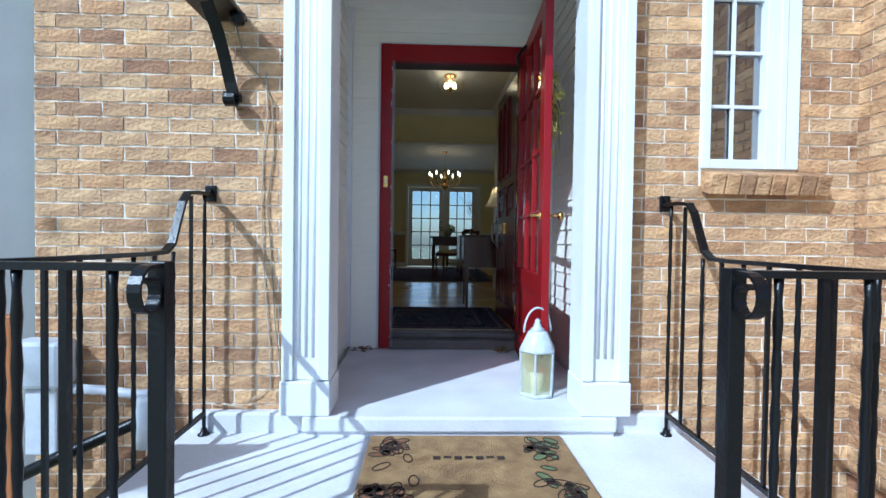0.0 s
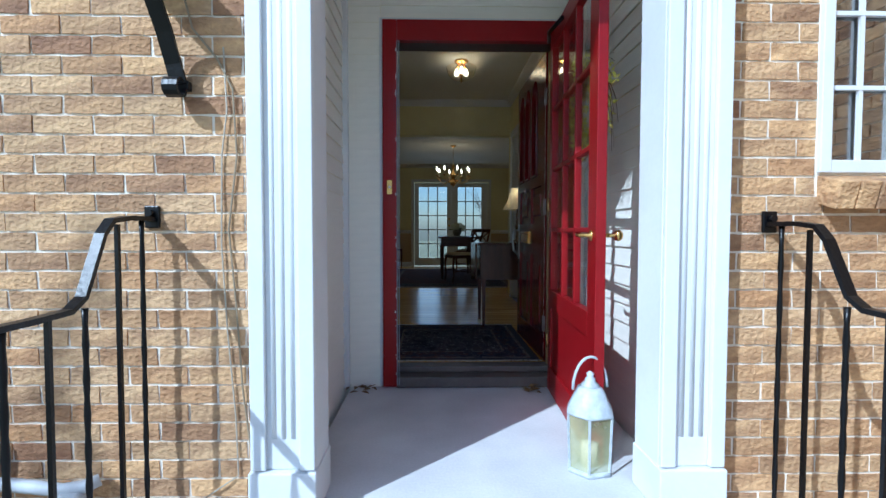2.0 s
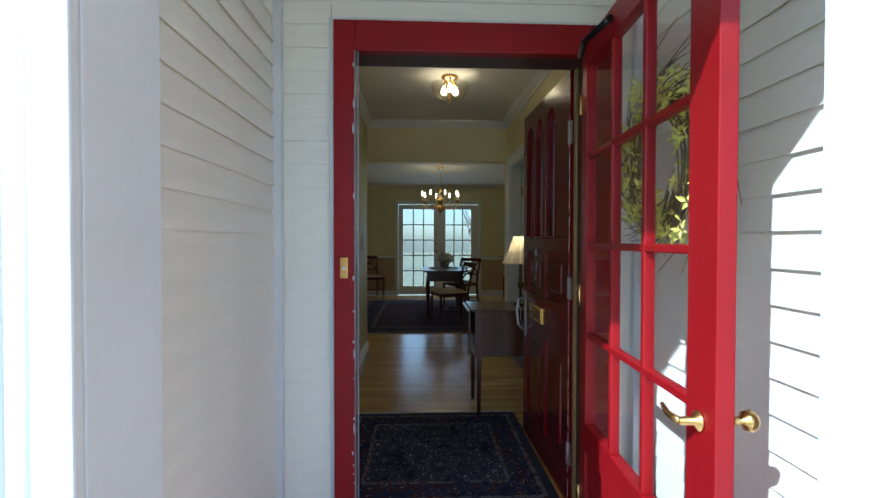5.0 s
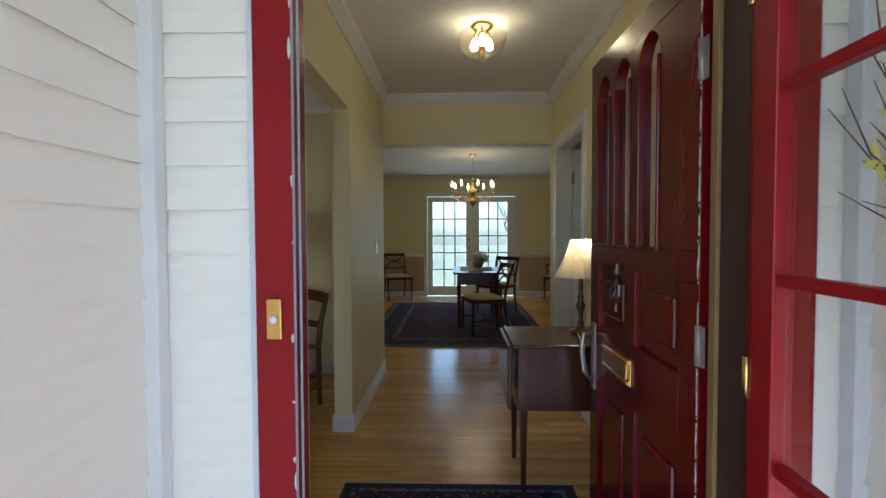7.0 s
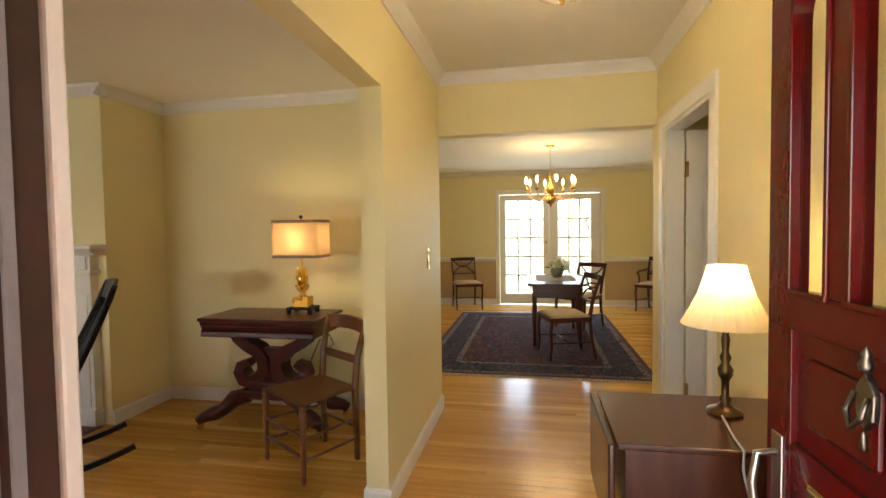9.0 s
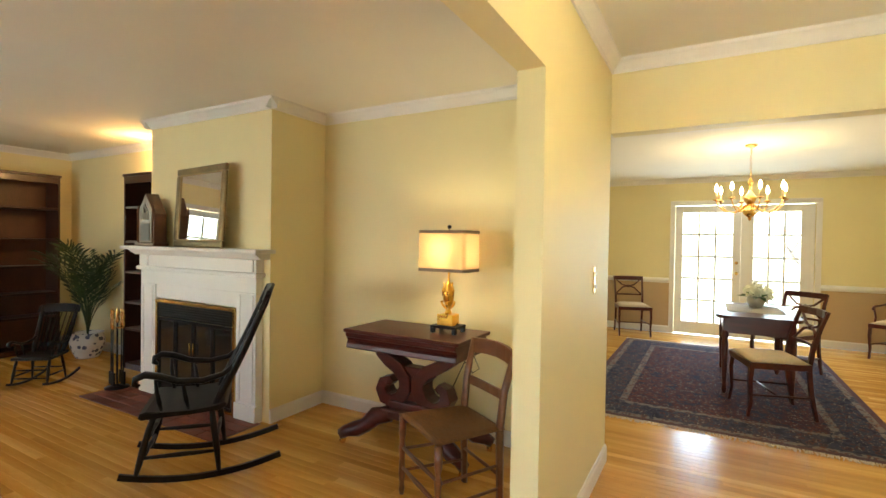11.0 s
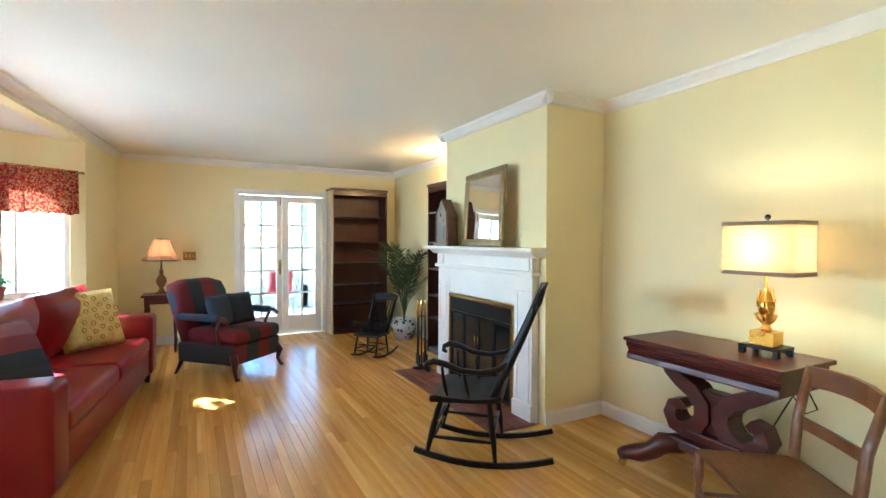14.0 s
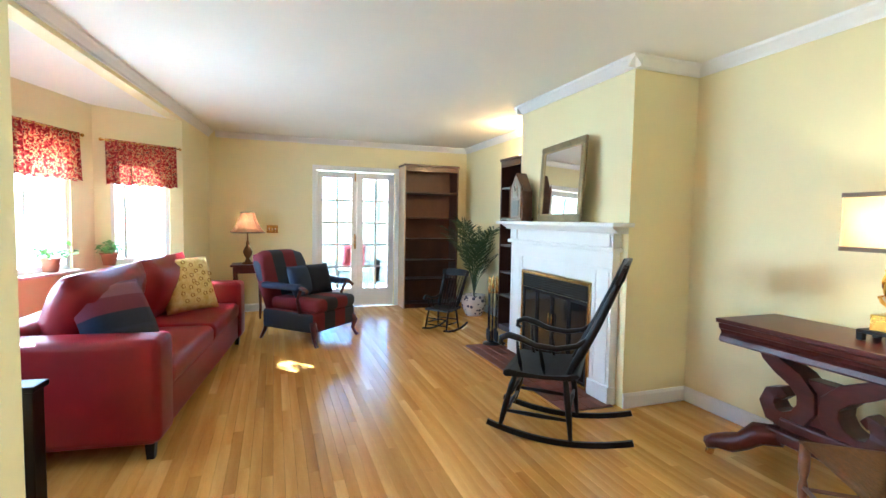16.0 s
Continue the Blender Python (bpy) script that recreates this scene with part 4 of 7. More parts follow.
for i in range(8):
    bb = bm_()
    box(bb, -0.032, 0.032, -0.075, 0.09, -0.045, 0.05, 0.004)
    bmesh.ops.transform(bb, matrix=pose(1.972 + i * 0.071, 3.345, 0.985, 16, 0, 0), verts=bb.verts)
    part("brick", bb, BRICK, t)

# ---- dry leaves on the porch ----
t = thing("dry_leaves", "curled brown leaves swept against the threshold", "leaves", pose(0, 0, 0))
bb = bm_()
r7 = random.Random(11)
for i in range(34):
    cx, cy = (r7.uniform(1.15, 1.33), r7.uniform(4.45, 4.55)) if i < 20 else (r7.uniform(0.09, 0.25), r7.uniform(4.46, 4.57))
    m = pose(cx, cy, -0.092, r7.uniform(-20, 20), r7.uniform(-20, 20), r7.uniform(0, 360))
    L = r7.uniform(0.03, 0.07)
    vs = [bb.verts.new(m @ Vector(p)) for p in ((0, 0, 0), (L * 0.4, L * 0.22, 0.012), (L, 0, 0.004), (L * 0.45, -L * 0.22, 0.010))]
    bb.faces.new(vs)
part("leaf_litter", bb, surf("dry_leaf", (0.20, 0.12, 0.05), 0.8, var=0.4, scale=30), t)
# wooden board standing at the landing's edge
bb = bm_()
box(bb, -1.0, -0.597, 2.6, 2.64, -0.95, 0.45, 0.005)
tagged(part("wood_panel", bb, surf("orange_brown_board", (0.34, 0.12, 0.03), 0.6, var=0.15, stretch=(1, 1, 0.2))), "orange brown wooden panel beside the house corner", "panel")

# ---- glazed doors ----


def glazed_leaf(t, m, w, h, cols, rows, stile, bottom, top, pane_mat, thick=0.04):
    """A white French door leaf: stiles and rails, muntins and panes as parts."""
    leaf = bm_()
    y0, y1 = -thick / 2, thick / 2
    box(leaf, 0, stile, y0, y1, 0.012, h, 0.003)
    box(leaf, w - stile, w, y0, y1, 0.012, h, 0.003)
    box(leaf, stile, w - stile, y0, y1, 0.012, bottom, 0.003)
    box(leaf, stile, w - stile, y0, y1, top, h, 0.003)
    bmesh.ops.transform(leaf, matrix=m, verts=leaf.verts)
    lf = part("leaf", leaf, TRIM, t)
    cw, rh = (w - 2 * stile) / cols, (top - bottom) / rows
    for i in range(1, cols):
        q = bm_()
        box(q, stile + i * cw - 0.013, stile + i * cw + 0.013, -0.014, 0.014, bottom, top, 0.003)
        bmesh.ops.transform(q, matrix=m, verts=q.verts)
        part("muntin", q, TRIM, lf)
    for j in range(1, rows):
        q = bm_()
        box(q, stile, w - stile, -0.0125, 0.0125, bottom + j * rh - 0.013, bottom + j * rh + 0.013, 0.003)
        bmesh.ops.transform(q, matrix=m, verts=q.verts)
        part("muntin", q, TRIM, lf)
    for i in range(cols):
        for j in range(rows):
            q = bm_()
            box(q, stile + i * cw + 0.008, stile + (i + 1) * cw - 0.008, -0.002, 0.002, bottom + j * rh + 0.008, bottom + (j + 1) * rh - 0.008)
            bmesh.ops.transform(q, matrix=m, verts=q.verts)
            part("pane", q, pane_mat, lf).visible_shadow = False
    return lf


t = tagged(thing("door_dining_terrace", "white French doors to the garden, closed", "door"), kind="structure")
glazed_leaf(t, pose(0.145, 13.26, 0), 0.885, 2.01, 3, 5, 0.105, 0.20, 1.905, GLASS_TINT)
glazed_leaf(t, pose(1.032, 13.26, 0), 0.885, 2.01, 3, 5, 0.16, 0.20, 1.905, GLASS_TINT)
for z, k in ((0.98, "knob"), (1.14, "deadbolt")):
    bb = bm_()
    lathe(bb, [(0, 0), (0.026, 0), (0.024, 0.006), (0.01, 0.012), (0.01, 0.03), (0.024, 0.04), (0.024, 0.055), (0, 0.062)] if k == "knob" else [(0, 0), (0.024, 0), (0.022, 0.014), (0, 0.016)], n=14)
    bmesh.ops.transform(bb, matrix=pose(0.98, 13.239, z, 90, 0, 0), verts=bb.verts)
    part(k, bb, BRASS, t)

t = tagged(thing("door_sunroom", "white French doors with small panes to the sunroom", "door"), kind="structure")
glazed_leaf(t, pose(-6.70, 5.575, 0, 0, 0, 90), 0.563, 1.99, 2, 5, 0.075, 0.27, 1.90, GLASS_GREY)
glazed_leaf(t, pose(-6.70, 6.142, 0, 0, 0, 90), 0.563, 1.99, 2, 5, 0.095, 0.27, 1.90, GLASS_GREY)
bb = bm_()
box(bb, -6.681, -6.676, 6.10, 6.13, 0.86, 1.08, 0.002)
tube(bb, [(-6.676, 6.115, 0.94), (-6.64, 6.115, 0.94), (-6.635, 6.08, 0.935)], 0.008, 8)
part("handle", bb, BRASS, t, "brass lever handle")
bb = bm_()
box(bb, -6.681, -6.672, 6.105, 6.125, 1.86, 1.985, 0.002)
tube(bb, [(-6.668, 6.115, 1.85), (-6.668, 6.115, 1.99)], 0.005, 8)
part("bolt", bb, BRASS, t, "brass surface bolt")

# ---- hall: ceiling light ----
t = thing("ceiling_light", "brass ceiling light with a ribbed glass bowl, lit", "ceiling light", pose(0.88, 6.54, HH))
bb = bm_()
lathe(bb, [(0.0, 0.0), (0.068, 0.0), (0.072, -0.008), (0.062, -0.020), (0.050, -0.024), (0.02, -0.034), (0.009, -0.042), (0.009, -0.19), (0, -0.19)], n=24)
part("canopy", bb, BRASS, t)
bb = bm_()
rings = []
for r, h in ((0.012, -0.196), (0.06, -0.190), (0.10, -0.170), (0.128, -0.138), (0.142, -0.100), (0.146, -0.072), (0.150, -0.066)):
    rings.append([bb.verts.new((r * (1 + 0.025 * math.cos(k * math.pi / 2)) * math.cos(2 * math.pi * k / 112), r * (1 + 0.025 * math.cos(k * math.pi / 2)) * math.sin(2 * math.pi * k / 112), h)) for k in range(112)])
for ra, rb in zip(rings, rings[1:]):
    for k in range(112):
        bb.faces.new((ra[k], ra[(k + 1) % 112], rb[(k + 1) % 112], rb[k])).smooth = True
bmesh.ops.solidify(bb, geom=bb.faces[:], thickness=0.003)
part("glass_bowl", bb, glass_mat("fluted_clear_glass", (0.97, 0.93, 0.84), 0.08, 0.14), t, "fluted clear glass bowl").visible_shadow = False
bb = bm_()
lathe(bb, [(0.0, -0.222), (0.006, -0.218), (0.011, -0.208), (0.006, -0.202), (0.016, -0.197), (0.0, -0.188)], n=12)
part("finial", bb, BRASS, t)
BULB = glow("lit_bulb", (1.0, 0.80, 0.48), 6.0)
for k in range(3):
    a = k * 2.094 + 0.5
    bx, by = math.cos(a), math.sin(a)
    bb = bm_()
    tube(bb, [(0.03 * bx, 0.03 * by, -0.028), (0.045 * bx, 0.045 * by, -0.05), (0.05 * bx, 0.05 * by, -0.075)], 0.011, 8)
    sk = part("socket", bb, BRASS, t)
    bb = bm_()
    lathe(bb, [(0.009, -0.074), (0.017, -0.095), (0.024, -0.115), (0.02, -0.138), (0.0, -0.146)], 0.055 * bx, 0.055 * by, 0, 12)
    part("bulb", bb, BULB, sk)

# ---- hall: side table, lamp, rug, switch ----
t = thing("side_table", "reddish brown drop-leaf side table against the hall wall", "table", pose(1.30, 6.08, 0))
bb = bm_()
box(bb, -0.31, 0.30, -0.235, 0.235, 0.725, 0.745, 0.006)
TABLEWOOD = surf("reddish_brown_wood", (0.070, 0.018, 0.008), 0.25, var=0.3, scale=4, bump=0.03, stretch=(6, 1, 1), coat=0.25)
part("tabletop", bb, TABLEWOOD, t)
bb = bm_()
box(bb, -0.285, 0.28, -0.215, 0.215, 0.42, 0.7245, 0.002)
part("apron", bb, TABLEWOOD, t)
bb = bm_()
box(bb, -0.335, -0.315, -0.23, 0.23, 0.43, 0.738, 0.006)
part("drop_leaf", bb, TABLEWOOD, t)
for sx in (-0.255, 0.25):
    for sy in (-0.19, 0.19):
        bb = bm_()
        tube(bb, [(sx, sy, 0.60), (sx, sy, 0.55), (sx, sy, 0.0)], [0.03, 0.028, 0.016], 4)
        part("leg", bb, TABLEWOOD, t)
t = thing("table_lamp", "turned dark bronze lamp with a pleated ivory shade, lit", "lamp", pose(1.385, 6.14, 0.746))
bb = bm_()
lathe(bb, [(0.0, 0), (0.055, 0), (0.055, 0.01), (0.03, 0.02), (0.014, 0.035), (0.02, 0.05), (0.012, 0.06), (0.012, 0.11), (0.022, 0.13), (0.024, 0.15), (0.012, 0.17), (0.018, 0.19), (0.01, 0.21), (0.014, 0.25), (0.01, 0.27), (0.012, 0.31), (0.006, 0.33), (0.006, 0.4), (0, 0.4)], n=18)
part("stem", bb, surf("dark_turned_bronze", (0.10, 0.055, 0.022), 0.3, metal=0.85, var=0.3), t)


bb = bm_()
tube(bb, [(1.36, 6.10, 0.752), (1.33, 5.92, 0.752), (1.325, 5.84, 0.748), (1.32, 5.832, 0.70), (1.34, 5.83, 0.60), (1.40, 5.828, 0.50), (1.46, 5.83, 0.45), (1.56, 5.85, 0.40)], 0.0035, 6)
tagged(part("lamp_cord", bb, surf("clear_grey_cord", (0.45, 0.42, 0.38), 0.4)), "pale lamp cord hanging over the side table's edge", "cord")


def pleated(bm, prof, n=48, depth=0.03):
    rings = []
    for r, h in prof:
        rings.append([bm.verts.new((r * (1 + depth * (k % 2)) * math.cos(2 * math.pi * k / n), r * (1 + depth * (k % 2)) * math.sin(2 * math.pi * k / n), h)) for k in range(n)])
    for a, c in zip(rings, rings[1:]):
        for k in range(n):
            bm.faces.new((a[k], a[(k + 1) % n], c[(k + 1) % n], c[k]))
    bmesh.ops.solidify(bm, geom=bm.faces[:], thickness=0.0015)


bb = bm_()
pleated(bb, [(0.135, 0.30), (0.115, 0.335), (0.085, 0.40), (0.062, 0.47), (0.056, 0.50)])
part("shade", bb, shade_cloth("lit_ivory_shade", (0.70, 0.64, 0.50), (0.30, 0.26, 0.18)), t, "pleated ivory fabric shade")


def oriental(name, field, dark, light, rust):
    """A woven rug: bordered field with scattered small motifs, in generated coordinates."""
    m = bpy.data.materials.new(name)
    m.use_nodes = True
    n, l = m.node_tree.nodes, m.node_tree.links
    b = n["Principled BSDF"]
    b.inputs["Roughness"].default_value = 0.95
    b.inputs["Specular IOR Level"].default_value = 0.1
    co = n.new("ShaderNodeTexCoord")
    vor = n.new("ShaderNodeTexVoronoi")
    vor.inputs["Scale"].default_value = 16
    l.new(co.outputs["Object"], vor.inputs["Vector"])
    v2 = n.new("ShaderNodeTexVoronoi")
    v2.inputs["Scale"].default_value = 38
    l.new(co.outputs["Object"], v2.inputs["Vector"])
    no = n.new("ShaderNodeTexNoise")
    no.inputs["Scale"].default_value, no.inputs["Detail"].default_value = 260, 2
    l.new(co.outputs["Object"], no.inputs["Vector"])
    r1 = n.new("ShaderNodeValToRGB")
    e = r1.color_ramp.elements
    r1.color_ramp.interpolation = "CONSTANT"
    e[0].color, e[0].position = (*light, 1), 0.0
    e[1].color, e[1].position = (*dark, 1), 0.16
    for p, c in ((0.28, rust), (0.42, field), (0.72, dark)):
        q = e.new(p)
        q.color = (*c, 1)
    l.new(vor.outputs["Distance"], r1.inputs[0])
    r2 = n.new("ShaderNodeValToRGB")
    e = r2.color_ramp.elements
    r2.color_ramp.interpolation = "CONSTANT"
    e[0].color, e[1].color = (1, 1, 1, 1), (0, 0, 0, 1)
    e[1].position = 0.2
    l.new(v2.outputs["Distance"], r2.inputs[0])
    mx = n.new("ShaderNodeMix")
    mx.data_type = "RGBA"
    l.new(r2.outputs[0], mx.inputs["Factor"])
    l.new(r1.outputs[0], mx.inputs["A"])
    mx.inputs["B"].default_value = (*light, 1)
    mu = n.new("ShaderNodeMix")
    mu.data_type, mu.blend_type = "RGBA", "MULTIPLY"
    mu.inputs["Factor"].default_value = 0.6
    l.new(mx.outputs["Result"], mu.inputs["A"])
    l.new(no.outputs["Fac"], mu.inputs["B"])
    l.new(mu.outputs["Result"], b.inputs["Base Color"])
    bp = n.new("ShaderNodeBump")
    bp.inputs["Strength"].default_value, bp.inputs["Distance"].default_value = 0.6, 0.004
    l.new(no.outputs["Fac"], bp.inputs["Height"])
    l.new(bp.outputs[0], b.inputs["Normal"])
    return m


def rug(label, x0, x1, y0, y1, mats, bands, fringe, z=0.001):
    t = thing("rug", label, "rug", pose((x0 + x1) / 2, (y0 + y1) / 2, z))
    w, d = (x1 - x0) / 2, (y1 - y0) / 2
    h = 0.007
    bb = bm_()
    box(bb, -w, w, -d, d, 0, h, 0.002)
    part("border", bb, mats[0], t)
    for i, (ins, mat, nm) in enumerate(bands):
        bb = bm_()
        box(bb, -w + ins, w - ins, -d + ins, d - ins, h - 0.002, h + 0.0006 * (i + 1))
        part(nm, bb, mat, t)
    bb = bm_()
    r = random.Random(4)
    for s in (-1, 1):
        x = -w
        while x < w:
            L = fringe * r.uniform(0.7, 1.2)
            tube(bb, [(x, s * d, 0.004), (x + r.uniform(-0.008, 0.008), s * (d + L * 0.5), 0.006), (x + r.uniform(-0.015, 0.015), s * (d + L), 0.002)], 0.0042, 4)
            x += 0.011
    tagged(part("fringe", bb, surf("cream_fringe", (0.62, 0.52, 0.38), 0.9), t), "cream knotted fringe", kind="stuff")
    return t


NAVY, CREAMW, RUST, WINE = (0.035, 0.038, 0.075), (0.42, 0.36, 0.30), (0.17, 0.055, 0.045), (0.085, 0.035, 0.05)
RUG_F = oriental("rug_field", WINE, NAVY, (0.34, 0.28, 0.25), RUST)
RUG_B = oriental("rug_border", (0.06, 0.06, 0.10), (0.03, 0.03, 0.06), (0.36, 0.31, 0.27), (0.12, 0.05, 0.05))
RUG_S = oriental("rug_stripe", (0.26, 0.22, 0.20), (0.08, 0.07, 0.10), (0.40, 0.34, 0.28), (0.20, 0.09, 0.07))
PLAIN_B = surf("dark_wine_wool", (0.07, 0.02, 0.025), 0.95, var=0.2, scale=60, bump=0.5, bscale=300)
PLAIN_D = surf("dark_navy_wool", (0.022, 0.022, 0.035), 0.95, var=0.2, scale=60, bump=0.5, bscale=300)
rug("large navy and wine oriental rug under the dining table", -0.42, 1.86, 8.86, 12.30, [PLAIN_B], [(0.05, RUG_S, "guard_stripe"), (0.11, RUG_B, "main_border"), (0.36, RUG_S, "guard_stripe"), (0.42, RUG_F, "field")], 0.05)
rug("dark oriental rug just inside the front door", 0.15, 1.30, 4.79, 5.96, [PLAIN_D], [(0.05, RUG_S, "guard_stripe"), (0.075, RUG_B, "main_border"), (0.20, RUG_S, "guard_stripe"), (0.22, oriental("rug_dark_field", (0.07, 0.07, 0.10), (0.03, 0.03, 0.05), (0.46, 0.44, 0.42), (0.13, 0.11, 0.13)), "field")], 0.012)

t = thing("light_switch", "brass double light switch plate on the hall wall", "switch", pose(0.0455, 7.56, 1.19))
bb = bm_()
box(bb, 0, 0.006, -0.022, 0.022, -0.075, 0.075, 0.003)
part("plate", bb, BRASS, t)
for z in (-0.035, 0.035):
    bb = bm_()
    box(bb, 0.005, 0.018, -0.005, 0.005, z - 0.012, z + 0.012, 0.002)
    part("toggle", bb, TRIM, t)
t = thing("side_room_door", "white panelled door standing open in the side doorway", "door", pose(1.735, 7.775, 0, 0, 0, -6))
bb = bm_()
box(bb, 0.0, 0.76, -0.035, 0.0, 0.01, 2.0, 0.003)
part("leaf", bb, TRIM, t)
for z0, z1 in ((0.2, 0.85), (1.0, 1.85)):
    for x0 in (0.1, 0.42):
        bb = bm_()
        box(bb, x0, x0 + 0.25, -0.043, -0.035, z0, z1, 0.006)
        part("panel", bb, TRIM, t)
for z in (0.3, 1.75):
    bb = bm_()
    box(bb, -0.012, 0.012, -0.042, -0.035, z - 0.05, z + 0.05, 0.002)
    part("hinge", bb, BRASS, t)

# ---- dining room ----
t = thing("chandelier", "brass eight-arm chandelier with lit candle bulbs", "chandelier", pose(0.97, 10.65, H))
bb = bm_()
lathe(bb, [(0, 0), (0.055, 0), (0.055, -0.012), (0.02, -0.03), (0.008, -0.035), (0, -0.036)], n=18)
part("canopy", bb, BRASS, t)
bb = bm_()
for i in range(15):
    z = -0.03 - i * 0.021
    a = (i % 2) * math.pi / 2
    tube(bb, [(0.009 * math.cos(q * math.pi / 4) * math.cos(a), 0.009 * math.cos(q * math.pi / 4) * math.sin(a), z + 0.014 * math.sin(q * math.pi / 4)) for q in range(9)], 0.0025, 4, cap=False)
part("chain", bb, BRASS, t)
bb = bm_()
lathe(bb, [(0.0, -0.34), (0.012, -0.345), (0.02, -0.37), (0.03, -0.39), (0.018, -0.41), (0.014, -0.47), (0.022, -0.49), (0.05, -0.53), (0.055, -0.56), (0.04, -0.6), (0.02, -0.625), (0.03, -0.64), (0.06, -0.67), (0.065, -0.70), (0.045, -0.73), (0.015, -0.75), (0.018, -0.765), (0, -0.785)], n=22)
part("column", bb, BRASS, t)
for k in range(8):
    a = k * math.pi / 4 + 0.2
    ca, sa = math.cos(a), math.sin(a)
    R = 0.31
    bb = bm_()
    prof = [(0.04, -0.62), (0.09, -0.67), (0.16, -0.70), (0.24, -0.68), (0.295, -0.62), (0.31, -0.575)]
    tube(bb, [(r * ca, r * sa, z) for r, z in prof], [0.008, 0.0075, 0.007, 0.0065, 0.006, 0.006], 8)
    tube(bb, [(0.10 * ca, 0.10 * sa, -0.665), (0.13 * ca, 0.13 * sa, -0.62), (0.165 * ca, 0.165 * sa, -0.635), (0.15 * ca, 0.15 * sa, -0.655)], 0.004, 6)
    arm = part("arm", bb, BRASS, t)
    bb = bm_()
    lathe(bb, [(0.0, -0.58), (0.012, -0.578), (0.03, -0.568), (0.034, -0.56), (0.012, -0.558), (0.012, -0.555)], R * ca, R * sa, 0, 14)
    part("drip_pan", bb, BRASS, arm)
    bb = bm_()
    lathe(bb, [(0.010, -0.556), (0.010, -0.485), (0.0, -0.484)], R * ca, R * sa, 0, 10)
    part("candle_sleeve", bb, surf("ivory_sleeve", (0.75, 0.66, 0.45), 0.5), arm)
    bb = bm_()
    lathe(bb, [(0.006, -0.484), (0.015, -0.462), (0.016, -0.445), (0.008, -0.415), (0.0, -0.395)], R * ca, R * sa, 0, 10)
    part("bulb", bb, BULB, arm)

t = thing("dining_table", "dark mahogany pedestal-leg dining table with rounded ends", "table", pose(1.02, 10.55, 0))
bb = bm_()
out = []
for sx, sy, a0 in ((1, 1, 0), (-1, 1, 90), (-1, -1, 180), (1, -1, 270)):
    for q in range(7):
        a = radians(a0 + 15 * q)
        out.append((sx * 0.22 + 0.12 * math.cos(a), sy * 0.50 + 0.12 * math.sin(a)))
prism(bb, out, 0.72, 0.75, "xy", 0.006)
part("tabletop", bb, MAHOG, t)
bb = bm_()
box(bb, -0.28, 0.28, -0.55, 0.55, 0.58, 0.7195, 0.004)
part("apron", bb, MAHOG, t)
for sx in (-0.26, 0.26):
    for sy in (-0.53, 0.53):
        bb = bm_()
        lathe(bb, [(0.028, 0.6), (0.03, 0.54), (0.022, 0.52), (0.03, 0.48), (0.026, 0.3), (0.018, 0.08), (0.024, 0.05), (0.014, 0.0)], sx, sy, 0, 12)
        part("leg", bb, MAHOG, t)
bb = bm_()
vs = [[bb.verts.new((-0.24 + 0.48 * i / 8, -0.35 + 0.70 * j / 8, 0.7525 + 0.002 * math.sin(i * 2.1 + j))) for j in range(9)] for i in range(9)]
for i in range(8):
    for j in range(8):
        bb.faces.new((vs[i][j], vs[i + 1][j], vs[i + 1][j + 1], vs[i][j + 1]))
bmesh.ops.solidify(bb, geom=bb.faces[:], thickness=-0.0015)
bmesh.ops.translate(bb, verts=bb.verts, vec=(1.02, 10.62, 0.0015))
tagged(part("table_runner", bb, surf("white_linen", (0.78, 0.77, 0.74), 0.8, bump=0.3, bscale=200)), "white linen cloth on the dining table", "tablecloth")
t = thing("flower_bowl", "pewter bowl of white hydrangeas on the dining table", "flowers", pose(1.05, 10.75, 0.756))
bb = bm_()
lathe(bb, [(0, 0), (0.05, 0), (0.06, 0.01), (0.085, 0.06), (0.08, 0.10), (0.07, 0.115), (0.065, 0.11), (0.075, 0.06), (0.0, 0.02)], n=20)
part("bowl", bb, surf("grey_pewter", (0.35, 0.33, 0.30), 0.35, metal=0.8), t)
petals, greens = bm_(), bm_()
r8 = random.Random(2)
for hx, hy, hz in ((-0.06, 0, 0.17), (0.05, 0.03, 0.19), (0.0, -0.07, 0.18), (0.1, -0.04, 0.15), (0.0, 0.07, 0.2)):
    for i in range(70):
        d = Vector((r8.gauss(0, 1), r8.gauss(0, 1), r8.gauss(0.2, 1))).normalized()
        c = Vector((hx, hy, hz)) + d * 0.058
        m = Matrix.Translation(c) @ d.to_track_quat("Z", "Y").to_matrix().to_4x4() @ Matrix.Rotation(r8.uniform(0, 6), 4, "Z")
        for k in range(2):
            s = 0.013
            vs = [petals.verts.new(m @ Matrix.Rotation(k * 0.8, 4, "Z") @ Vector(p)) for p in ((-s, -s * 0.6, 0.003 + k * 0.002), (s, -s * 0.6, 0.004), (s, s * 0.6, 0.0), (-s, s * 0.6, 0.004))]
            petals.faces.new(vs)
for i in range(16):
    a = r8.uniform(0, 6.28)
    m = pose(0.07 * math.cos(a), 0.07 * math.sin(a), 0.11) @ Matrix.Rotation(a, 4, "Z") @ Matrix.Rotation(r8.uniform(-0.6, 0.3), 4, "Y")
    vs = [greens.verts.new(m @ Vector(p)) for p in ((0, 0, 0), (0.05, 0.028, 0.012), (0.11, 0, -0.01), (0.05, -0.028, 0.012))]
    greens.faces.new(vs)
